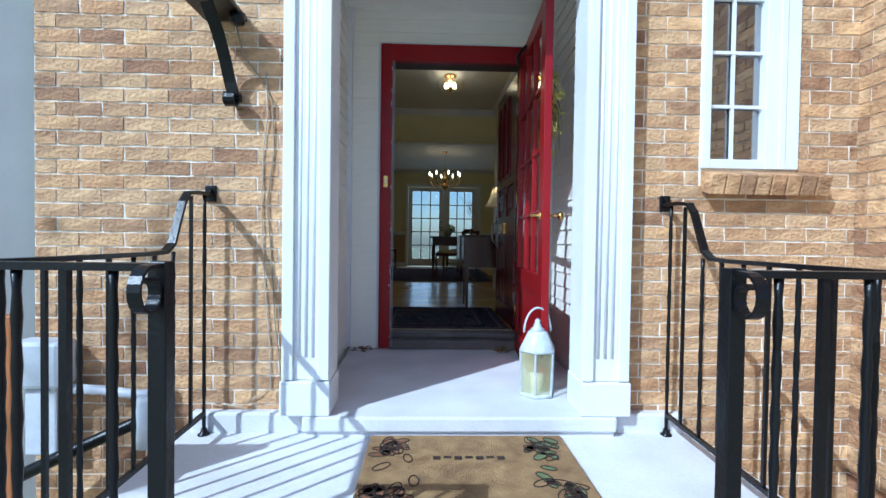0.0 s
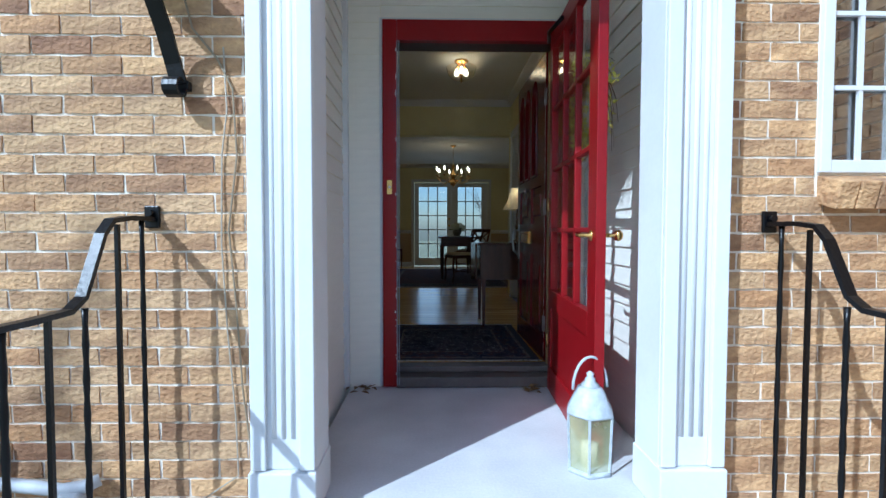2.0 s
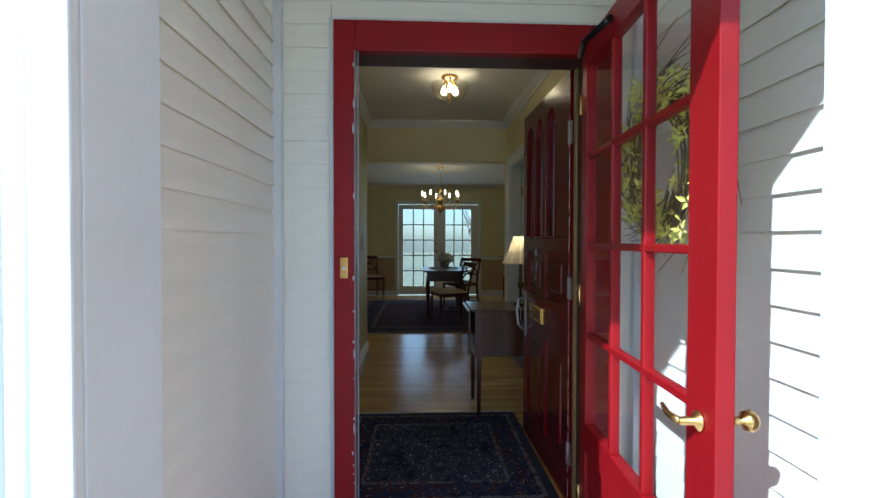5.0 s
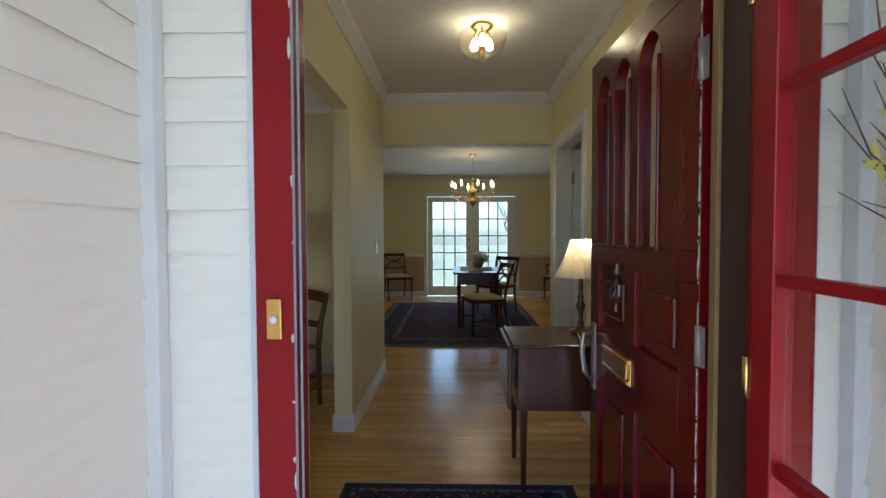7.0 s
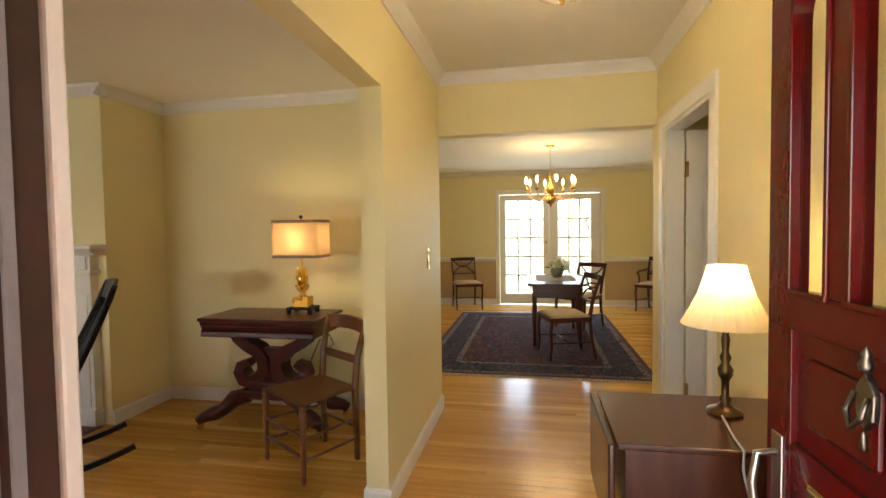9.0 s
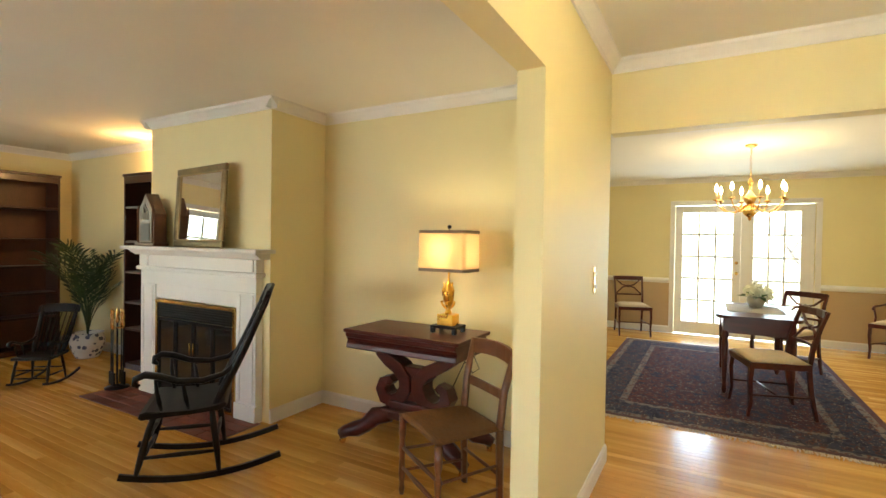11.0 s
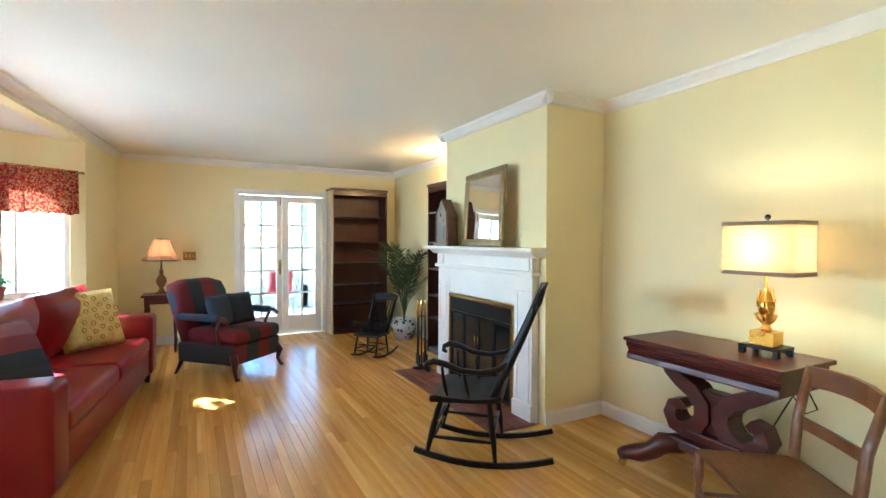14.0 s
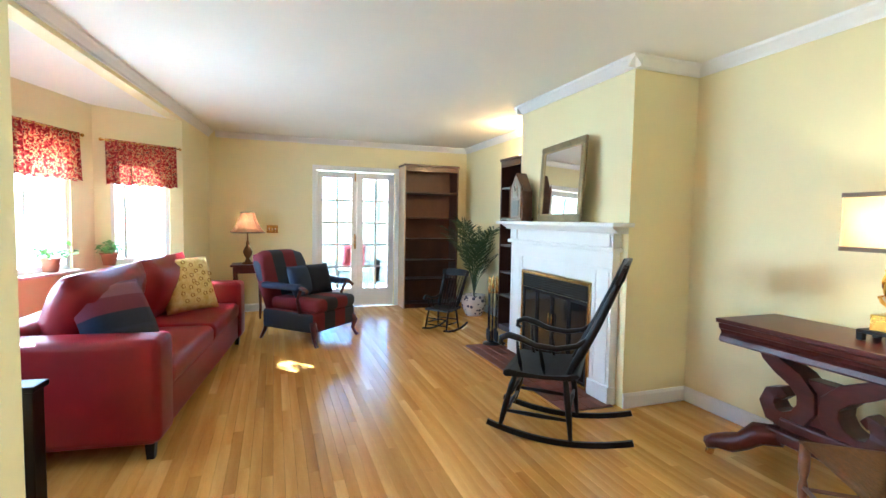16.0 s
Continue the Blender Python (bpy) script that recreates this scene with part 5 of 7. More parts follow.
part("blooms", petals, surf("cream_petal", (0.75, 0.76, 0.60), 0.7), t, "cream hydrangea blooms")
part("leaves", greens, surf("green_leaf", (0.07, 0.13, 0.035), 0.5, var=0.3), t, "green leaves")


def dining_chair(label, m, arms=False):
    """Klismos-like chair with a curved X back; local front is -y."""
    t = thing("dining_chair", label, "chair", m, "dining chairs")
    for sx in (-1, 1):
        bb = bm_()
        tube(bb, [(sx * 0.20, 0.20, 0.43), (sx * 0.20, 0.215, 0.25), (sx * 0.205, 0.26, 0.0)], [0.021, 0.02, 0.015], 4)
        tube(bb, [(sx * 0.20, 0.20, 0.42), (sx * 0.205, 0.225, 0.6), (sx * 0.21, 0.27, 0.75), (sx * 0.215, 0.315, 0.875)], [0.021, 0.02, 0.018, 0.016], 4)
        part("back_leg", bb, MAHOG, t)
        bb = bm_()
        tube(bb, [(sx * 0.225, -0.21, 0.43), (sx * 0.23, -0.225, 0.3), (sx * 0.225, -0.215, 0.12), (sx * 0.225, -0.235, 0.0)], [0.023, 0.021, 0.016, 0.015], 4)
        part("front_leg", bb, MAHOG, t)
        bb = bm_()
        tube(bb, [(sx * 0.225, -0.21, 0.18), (sx * 0.203, 0.22, 0.18)], 0.009, 6)
        part("stretcher", bb, MAHOG, t)
        if arms:
            bb = bm_()
            tube(bb, [(sx * 0.21, 0.27, 0.68), (sx * 0.235, 0.1, 0.66), (sx * 0.24, -0.1, 0.65), (sx * 0.235, -0.14, 0.62)], 0.016, 6)
            tube(bb, [(sx * 0.235, -0.12, 0.65), (sx * 0.225, -0.09, 0.52), (sx * 0.225, -0.12, 0.43)], 0.013, 6)
            part("arm", bb, MAHOG, t)
    bb = bm_()
    tube(bb, [(-0.21, -0.02, 0.18), (0.21, -0.02, 0.18)], 0.009, 6)
    part("stretcher", bb, MAHOG, t)
    bb = bm_()
    prism(bb, [(-0.245, -0.235), (0.245, -0.235), (0.22, 0.215), (-0.22, 0.215)], 0.395, 0.445, "xy", 0.006)
    part("seat_frame", bb, MAHOG, t)
    bb = bm_()
    pillow(bb, 0.46, 0.43, 0.075, pose(0, -0.01, 0.452), 0.35)
    part("seat_pad", bb, surf("cream_seat_fabric", (0.62, 0.50, 0.33), 0.85, var=0.08, scale=30, bump=0.3, bscale=200), t, "cream upholstered seat pad")
    bb = bm_()
    arc = [(x, 0.30 + 0.035 * (1 - (x / 0.21) ** 2), 0.85) for x in (-0.215, -0.12, 0, 0.12, 0.215)]
    tube(bb, arc, 0.036, 4, flat=(0.3, 1.2))
    part("crest_rail", bb, MAHOG, t)
    bb = bm_()
    tube(bb, [(x, 0.235 + 0.03 * (1 - (x / 0.21) ** 2), 0.59) for x in (-0.205, -0.1, 0, 0.1, 0.205)], 0.017, 4, flat=(0.5, 1))
    part("lower_rail", bb, MAHOG, t)
    for s in (-1, 1):
        bb = bm_()
        tube(bb, [(s * -0.19, 0.25, 0.60), (s * -0.09, 0.28, 0.70), (0, 0.295, 0.72), (s * 0.09, 0.30, 0.74), (s * 0.19, 0.31, 0.83)], 0.012, 6)
        part("splat_curve", bb, MAHOG, t)
    bb = bm_()
    bmesh.ops.create_uvsphere(bb, u_segments=12, v_segments=8, radius=0.025, matrix=pose(0, 0.295, 0.72))
    part("rosette", bb, MAHOG, t)
    return t


dining_chair("dark mahogany dining chair pulled out beside the table", pose(1.08, 9.68, 0.008, 0, 0, 105 - 180 + 0))
dining_chair("dark mahogany dining chair at the far side of the table", pose(1.38, 11.25, 0.008, 0, 0, -40))
dining_chair("dark mahogany dining chair against the wall", pose(-0.42, 12.75, 0, 0, 0, 20))
dining_chair("dark mahogany armchair with a cream seat against the wall", pose(2.72, 12.72, 0, 0, 0, -35), True)

# wicker chair in the sunroom
t = thing("wicker_chair", "white wicker chair with a red cushion in the sunroom", "chair", pose(-8.3, 6.35, 0, 0, 0, 75))
WICK = surf("white_wicker", (0.75, 0.74, 0.70), 0.7, var=0.15, scale=60, bump=0.8, bscale=160)
bb = bm_()
for i in range(13):
    a = math.pi * i / 12
    tube(bb, [(0.27 * math.cos(a), 0.12 + 0.16 * math.sin(a), 0.40), (0.32 * math.cos(a), 0.16 + 0.20 * math.sin(a), 0.62 + 0.30 * math.sin(a))], 0.012, 6)
for h in (0.5, 0.75, 1.0):
    tube(bb, [((0.27 + 0.05 * h) * math.cos(math.pi * i / 16), 0.12 + 0.04 * h + (0.16 + 0.04 * h) * math.sin(math.pi * i / 16), 0.40 + h * (0.22 + 0.30 * math.sin(math.pi * i / 16))) for i in range(17)], 0.013, 6)
part("woven_back", bb, WICK, t)
bb = bm_()
box(bb, -0.28, 0.28, -0.28, 0.24, 0.33, 0.40, 0.02)
part("seat", bb, WICK, t)
for sx in (-0.24, 0.24):
    for sy in (-0.24, 0.22):
        bb = bm_()
        tube(bb, [(sx, sy, 0.34), (sx * 1.05, sy * 1.05, 0.0)], 0.02, 8)
        part("leg", bb, WICK, t)
bb = bm_()
pillow(bb, 0.42, 0.42, 0.14, pose(0, 0.12, 0.62, 70, 0, 0), 0.4)
part("cushion", bb, surf("red_cotton", (0.45, 0.04, 0.05), 0.85, bump=0.3, bscale=150), t, "red cotton cushion")

# ---- living room: fireplace ----
t = tagged(thing("fireplace_mantel", "white painted wooden mantelpiece", "mantel"), kind="structure")
bb = bm_()
LEG_L, LEG_R = (-3.86, -3.64), (-2.56, -2.335)
for x0, x1 in (LEG_L, LEG_R):
    bb = bm_()
    box(bb, x0, x1, 7.235, 7.298, 0.0, 0.98, 0.003)
    box(bb, x0 - 0.008, x1 + 0.008, 7.222, 7.298, 0.0, 0.13, 0.004)
    w = x1 - x0
    box(bb, x0 + 0.03, x0 + 0.05, 7.228, 7.236, 0.15, 0.96, 0.002)
    box(bb, x1 - 0.05, x1 - 0.03, 7.228, 7.236, 0.15, 0.96, 0.002)
    part("leg", bb, TRIM, t)
bb = bm_()
box(bb, -3.6395, -2.5605, 7.245, 7.298, 0.86, 0.98, 0.003)
box(bb, -3.86, -2.335, 7.235, 7.298, 0.981, 1.10, 0.003)
box(bb, -3.89, -2.305, 7.205, 7.298, 1.101, 1.135, 0.008)
box(bb, -3.87, -2.325, 7.225, 7.298, 1.136, 1.235, 0.003)
for x in (-3.84, -2.47):
    box(bb, x, x + 0.12, 7.212, 7.226, 1.14, 1.23, 0.003)
part("frieze", bb, TRIM, t)
bb = bm_()
moulding(bb, (-3.93, 7.298, 1.236), (-2.26, 7.298, 1.236), (0, -1, 0), [(0, 0), (0.08, 0), (0.10, 0.015), (0.125, 0.03), (0.14, 0.045), (0, 0.045)])
box(bb, -3.985, -2.20, 7.115, 7.30, 1.282, 1.312, 0.006)
part("shelf", bb, TRIM, t)
t = thing("fireplace_insert", "dark glass fireplace doors in a brass frame", "fireplace", pose(0, 0, 0))
bb = bm_()
box(bb, -3.63, -3.60, 7.23, 7.262, 0.02, 0.85, 0.004)
box(bb, -2.60, -2.57, 7.23, 7.262, 0.02, 0.85, 0.004)
box(bb, -3.63, -2.57, 7.228, 7.262, 0.825, 0.85, 0.004)
box(bb, -3.63, -2.57, 7.23, 7.262, 0.015, 0.035, 0.004)
part("frame", bb, BRASS, t, "brass frame")
bb = bm_()
box(bb, -3.598, -2.602, 7.236, 7.262, 0.70, 0.82, 0.004)
for k in range(5):
    box(bb, -3.58, -2.62, 7.231, 7.237, 0.715 + 0.02 * k, 0.722 + 0.02 * k)
part("louvre", bb, BLACKWOOD, t, "black metal louvre")
for k in range(4):
    x0 = -3.595 + k * 0.249
    bb = bm_()
    box(bb, x0, x0 + 0.018, 7.236, 7.256, 0.04, 0.695, 0.003)
    box(bb, x0 + 0.226, x0 + 0.244, 7.236, 7.256, 0.04, 0.695, 0.003)
    box(bb, x0, x0 + 0.244, 7.236, 7.256, 0.67, 0.695, 0.003)
    box(bb, x0, x0 + 0.244, 7.236, 7.256, 0.04, 0.06, 0.003)
    dr = part("door", bb, BLACKWOOD, t, "black framed glass door")
    bb = bm_()
    box(bb, x0 + 0.018, x0 + 0.226, 7.245, 7.249, 0.06, 0.67)
    part("pane", bb, surf("smoked_glass", (0.015, 0.014, 0.013), 0.06, var=0.1, bump=0), dr)
    if k in (1, 2):
        bb = bm_()
        tube(bb, [(x0 + (0.22 if k == 1 else 0.02), 7.225, 0.42), (x0 + (0.22 if k == 1 else 0.02), 7.225, 0.52)], 0.007, 8)
        part("handle", bb, BRASS, dr)
b = bm_()
box(b, -4.12, -2.30, 6.86, 7.26, -0.012, 0.004)
hearth = setting("hearth", b, surf("grey_brown_grout", (0.25, 0.20, 0.17), 0.9), "flush red brick hearth before the fireplace")
HB = bm_()
box(HB, -0.098, 0.098, -0.046, 0.046, 0.0, 0.006, 0.002, 1)
hb_me = bpy.data.meshes.new("hearth_tile")
HB.to_mesh(hb_me)
HB.free()
hb_me.materials.append(surf("dark_red_hearth_brick", (0.17, 0.045, 0.025), 0.55, var=0.3, scale=10, rand=0.3, bump=0.3))
for j in range(4):
    for i in range(9):
        ob = new("hearth_tile", hb_me)
        ob.location = (-4.02 + i * 0.2025, 6.91 + j * 0.099, 0.0045)
        ob.parent = hearth
b = bm_()
box(b, -4.15, -4.121, 6.83, 7.26, -0.01, 0.008, 0.002)
box(b, -4.15, -2.29, 6.83, 6.859, -0.01, 0.008, 0.002)
setting("trim_hearth", b, OAK, "oak edging of the hearth")

# mirror, clock
t = thing("mantel_mirror", "antique gold framed mirror leaning on the mantel", "mirror", pose(-3.01, 7.225, 1.3125, -3, 0, -7))
FRAMEG = surf("antique_gold_frame", (0.27, 0.205, 0.10), 0.4, metal=0.6, var=0.3, scale=12, bump=0.2)
MW, MH = 0.39, 0.66
for x0, x1, z0, z1, nm in ((-MW, MW, 0, 0.055, "rail"), (-MW, MW, MH - 0.055, MH, "rail"), (-MW, -MW + 0.055, 0.0555, MH - 0.0555, "stile"), (MW - 0.055, MW, 0.0555, MH - 0.0555, "stile")):
    bb = bm_()
    box(bb, x0, x1, -0.03, 0.0, z0, z1, 0.012)
    part("frame_" + nm, bb, FRAMEG, t)
bb = bm_()
for x0, x1, z0, z1 in ((-MW + 0.05, MW - 0.05, 0.05, 0.065), (-MW + 0.05, MW - 0.05, MH - 0.065, MH - 0.05), (-MW + 0.05, -MW + 0.065, 0.065, MH - 0.065), (MW - 0.065, MW - 0.05, 0.065, MH - 0.065)):
    box(bb, x0, x1, -0.024, -0.004, z0, z1, 0.003)
part("inner_bead", bb, surf("dull_gilt_bead", (0.42, 0.31, 0.15), 0.45, metal=0.5, var=0.2), t, "gilt inner bead")
bb = bm_()
box(bb, -MW + 0.06, MW - 0.06, -0.016, -0.008, 0.06, MH - 0.06)
mm = bpy.data.materials.new("mirror_silver")
mm.use_nodes = True
q = mm.node_tree.nodes["Principled BSDF"]
q.inputs["Metallic"].default_value, q.inputs["Roughness"].default_value, q.inputs["Base Color"].default_value = 1.0, 0.015, (0.9, 0.9, 0.9, 1)
part("glass", bb, mm, t, "silvered mirror glass")
t = thing("mantel_clock", "dark wooden steeple clock on the mantel", "clock", pose(-3.63, 7.20, 1.3125, 0, 0, -4))
bb = bm_()
prism(bb, [(-0.145, 0.03), (0.145, 0.03), (0.145, 0.28), (0, 0.455), (-0.145, 0.28)], -0.055, 0.055, "xz", 0.006)
box(bb, -0.165, 0.165, -0.07, 0.06, 0.0, 0.03, 0.006)
part("case", bb, WALNUT, t)
bb = bm_()
prism(bb, [(-0.05, 0.225), (0.05, 0.225), (0.05, 0.30), (0, 0.365), (-0.05, 0.30)], -0.06, -0.054, "xz")
part("dial", bb, surf("cream_dial", (0.19, 0.16, 0.12), 0.5), t, "cream clock dial")
bb = bm_()
tube(bb, [(0, -0.062, 0.285), (0.03, -0.062, 0.31)], 0.003, 4)
tube(bb, [(0, -0.062, 0.285), (-0.012, -0.062, 0.335)], 0.003, 4)
lathe(bb, [(0, 0), (0.028, 0.0), (0.03, 0.004), (0, 0.005)], n=14)
part("pointer", bb, BLACKWOOD, t)
bb = bm_()
box(bb, -0.075, 0.075, -0.06, -0.054, 0.05, 0.195, 0.002)
part("glass_door", bb, surf("painted_clock_glass", (0.06, 0.04, 0.03), 0.35, var=0.3, scale=20), t, "painted glass door")
for s in (-1, 1):
    bb = bm_()
    lathe(bb, [(0.014, 0.03), (0.014, 0.29), (0.02, 0.295), (0.012, 0.31), (0.0, 0.37)], s * 0.125, -0.05, 0, 10)
    part("pillar", bb, WALNUT, t)


# ---- bookcases ----
def bookcase(label, m, w, h, d, shelves):
    t = thing("bookcase", label, "bookcase", m, "dark bookcases of the living room")
    BC = surf("dark_brown_bookcase_wood", (0.045, 0.012, 0.006), 0.35, var=0.35, scale=4, stretch=(1, 1, 0.3), coat=0.2)
    for x0 in (-w / 2, w / 2 - 0.022):
        bb = bm_()
        box(bb, x0, x0 + 0.022, 0, d, 0, h, 0.002)
        # on the deeper case the low-x panel is tan, the other side dark brown
        part("side_panel", bb, surf("tan_side_wood", (0.46, 0.33, 0.19), 0.5, var=0.12, scale=5, stretch=(3, 3, 0.3)) if x0 < 0 and d > 0.31 else BC, t)
    bb = bm_()
    box(bb, -w / 2 + 0.022, w / 2 - 0.022, d - 0.012, d - 0.001, 0.06, h - 0.03)
    part("back_panel", bb, surf("mid_brown_back_panel", (0.11, 0.034, 0.013), 0.4, var=0.3, stretch=(1, 1, 0.3)), t)
    bb = bm_()
    box(bb, -w / 2 - 0.012, w / 2 + 0.012, -0.012, d, h, h + 0.03, 0.006)
    box(bb, -w / 2 + 0.022, w / 2 - 0.022, 0.0, 0.02, h - 0.07, h - 0.001)
    part("cornice", bb, BC, t)
    bb = bm_()
    box(bb, -w / 2 + 0.022, w / 2 - 0.022, 0.01, d - 0.012, 0.0, 0.06)
    part("plinth", bb, BC, t)
    for z in shelves:
        bb = bm_()
        box(bb, -w / 2 + 0.0225, w / 2 - 0.0225, 0.006, d - 0.0125, z - 0.012, z + 0.012, 0.002)
        part("shelf", bb, BC, t)


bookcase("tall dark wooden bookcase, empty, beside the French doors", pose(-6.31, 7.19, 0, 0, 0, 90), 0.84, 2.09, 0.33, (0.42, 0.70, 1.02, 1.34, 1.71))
bookcase("tall dark wooden bookcase, empty, beside the chimney", pose(-4.36, 7.56, 0), 0.86, 2.02, 0.30, (0.42, 0.70, 1.02, 1.34, 1.70))

# ---- rocking chairs ----


def rocking_chair(name, label, m, k=1.0):
    """Boston rocker, local front is -y; k scales a child's copy."""
    t = thing(name, label, "chair", m, "rocking chairs")
    BW = BLACKWOOD

    def pt(bb, nm, mat=BW, lab=""):
        bmesh.ops.scale(bb, verts=bb.verts, vec=(k, k, k))
        return part(nm, bb, mat, t, lab)
    for s in (-1, 1):
        bb = bm_()
        pts = []
        for i in range(17):
            f = -0.43 + i * 0.0525
            pts.append((s * 0.225, f, 0.018 + 0.36 * (f + 0.03) ** 2))
        tube(bb, pts, 0.017, 4, flat=(0.85, 1.35))
        pt(bb, "rocker")
        bb = bm_()
        tube(bb, [(s * 0.205, -0.26, 0.395), (s * 0.21, -0.285, 0.32), (s * 0.214, -0.30, 0.27), (s * 0.216, -0.315, 0.2), (s * 0.22, -0.335, 0.12), (s * 0.224, -0.35, 0.05)], [0.015, 0.019, 0.016, 0.021, 0.017, 0.012], 8)
        pt(bb, "front_leg")
        bb = bm_()
        tube(bb, [(s * 0.19, 0.03, 0.385), (s * 0.20, 0.042, 0.28), (s * 0.212, 0.058, 0.16), (s * 0.224, 0.072, 0.028)], [0.016, 0.020, 0.018, 0.012], 8)
        pt(bb, "back_leg")
        bb = bm_()
        tube(bb, [(s * 0.217, -0.325, 0.16), (s * 0.214, -0.13, 0.155), (s * 0.212, 0.058, 0.15)], [0.009, 0.014, 0.009], 8)
        pt(bb, "stretcher")
        bb = bm_()
        tube(bb, [(s * 0.19, 0.045, 0.41), (s * 0.20, 0.085, 0.50), (s * 0.21, 0.14, 0.61), (s * 0.22, 0.205, 0.75), (s * 0.228, 0.265, 0.89), (s * 0.235, 0.315, 1.01), (s * 0.238, 0.34, 1.08)], [0.022, 0.025, 0.026, 0.024, 0.021, 0.018, 0.015], 8, flat=(1.0, 1.35))
        pt(bb, "back_post")
        bb = bm_()
        tube(bb, [(s * 0.215, 0.165, 0.66), (s * 0.225, 0.09, 0.60), (s * 0.24, -0.02, 0.575), (s * 0.25, -0.14, 0.585), (s * 0.255, -0.23, 0.62), (s * 0.255, -0.30, 0.635), (s * 0.255, -0.345, 0.615), (s * 0.255, -0.35, 0.585), (s * 0.255, -0.325, 0.572)], [0.015, 0.018, 0.019, 0.020, 0.022, 0.023, 0.021, 0.018, 0.012], 8, flat=(1.35, 0.85))
        pt(bb, "arm")
        for y0, zt in ((-0.245, 0.60), (-0.11, 0.57)):
            bb = bm_()
            tube(bb, [(s * 0.215, y0 + 0.02, 0.41), (s * 0.23, y0 + 0.01, 0.47), (s * 0.24, y0, 0.53), (s * 0.25, y0 - 0.005, zt)], [0.009, 0.014, 0.011, 0.008], 8)
            pt(bb, "arm_spindle")
    for y0, z0, w in ((-0.305, 0.24, 0.212), (-0.33, 0.13, 0.218), (0.05, 0.2, 0.205)):
        bb = bm_()
        tube(bb, [(-w, y0, z0), (-0.06, y0, z0), (0, y0, z0), (0.06, y0, z0), (w, y0, z0)], [0.008, 0.014, 0.010, 0.014, 0.008], 8)
        pt(bb, "stretcher")
    bb = bm_()
    prof = [(-0.335, 0.392), (-0.32, 0.378), (-0.26, 0.385), (-0.08, 0.39), (0.06, 0.395), (0.10, 0.41), (0.115, 0.425), (0.10, 0.44), (0.04, 0.424), (-0.08, 0.412), (-0.22, 0.416), (-0.30, 0.424), (-0.33, 0.415)]
    prism(bb, prof, -0.25, 0.25, "yz", 0.008)
    pt(bb, "seat")
    bb = bm_()
    rows_ = []
    for i in range(13):
        f = -1 + i / 6
        y1 = 0.325 + 0.035 * (1 - f * f)
        top = 1.10 - 0.035 * abs(f) ** 3
        rows_.append([bb.verts.new(q) for q in ((f * 0.285, y1 - 0.045, 0.975), (f * 0.285, y1 - 0.005, top), (f * 0.285, y1 + 0.014, top), (f * 0.285, y1 - 0.026, 0.972))])
    for qa, qb in zip(rows_, rows_[1:]):
        for k4 in range(4):
            bb.faces.new((qa[k4], qa[(k4 + 1) % 4], qb[(k4 + 1) % 4], qb[k4]))
    bb.faces.new(rows_[0][::-1])
    bb.faces.new(rows_[-1])
    pt(bb, "crest_rail")
    for i in range(6):
        f = -0.85 + i * 0.34
        bb = bm_()
        tube(bb, [(f * 0.16, 0.06, 0.425), (f * 0.17, 0.125, 0.57), (f * 0.18, 0.20, 0.74), (f * 0.19, 0.27, 0.89), (f * 0.20, 0.315, 0.98)], [0.008, 0.010, 0.0085, 0.007, 0.006], 6)
        pt(bb, "back_spindle")


rocking_chair("rocking_chair", "black painted wooden rocking chair beside the hearth", pose(-2.085, 6.69, 0, 0, 0, -40))
rocking_chair("child_rocking_chair", "small dark wooden child's rocking chair on the oak floor", pose(-4.90, 6.93, 0, 0, 0, 38), 0.65)

# ---- console table, lamp, rush chair ----
t = thing("console_table", "dark mahogany Empire card table with a scrolled lyre base", "table", pose(-1.10, 7.525, 0, 0, 0, 0))
bb = bm_()
box(bb, -0.438, 0.438, -0.235, 0.235, 0.772, 0.795, 0.005)
part("tabletop", bb, MAHOG, t)
bb = bm_()
prof = [(-0.215, 0.665), (-0.228, 0.675), (-0.222, 0.70), (-0.205, 0.715), (-0.215, 0.735), (-0.232, 0.745), (-0.235, 0.7715), (0.21, 0.7715), (0.21, 0.665)]
prism(bb, prof, -0.418, 0.418, "yz", 0.003)
part("apron", bb, MAHOG, t)
for s in (-1, 1):
    bb = bm_()
    sc = [(0.30, 0.66), (0.27, 0.62), (0.20, 0.575), (0.11, 0.53), (0.055, 0.47), (0.05, 0.40), (0.09, 0.335), (0.16, 0.30), (0.225, 0.315), (0.255, 0.37), (0.24, 0.42), (0.20, 0.435), (0.175, 0.41)]
    tube(bb, [(s * u, 0, z) for u, z in sc], [0.036, 0.042, 0.048, 0.052, 0.054, 0.054, 0.053, 0.052, 0.050, 0.047, 0.042, 0.036, 0.026], 4, flat=(1.75, 1.2))
    bmesh.ops.bevel(bb, geom=bb.edges[:], offset=0.005, segments=2, profile=0.5, affect="EDGES")
    part("scroll_support", bb, MAHOG, t)
bb = bm_()
prism(bb, [(-0.08, 0.32), (0.08, 0.32), (0.05, 0.45), (0.06, 0.55), (-0.06, 0.55), (-0.05, 0.45)], -0.045, 0.045, "xz", 0.008)
part("centre_block", bb, MAHOG, t)
bb = bm_()
box(bb, -0.21, 0.21, -0.12, 0.12, 0.20, 0.262, 0.012)
box(bb, -0.17, 0.17, -0.08, 0.08, 0.262, 0.315, 0.01)
part("plinth", bb, MAHOG, t)
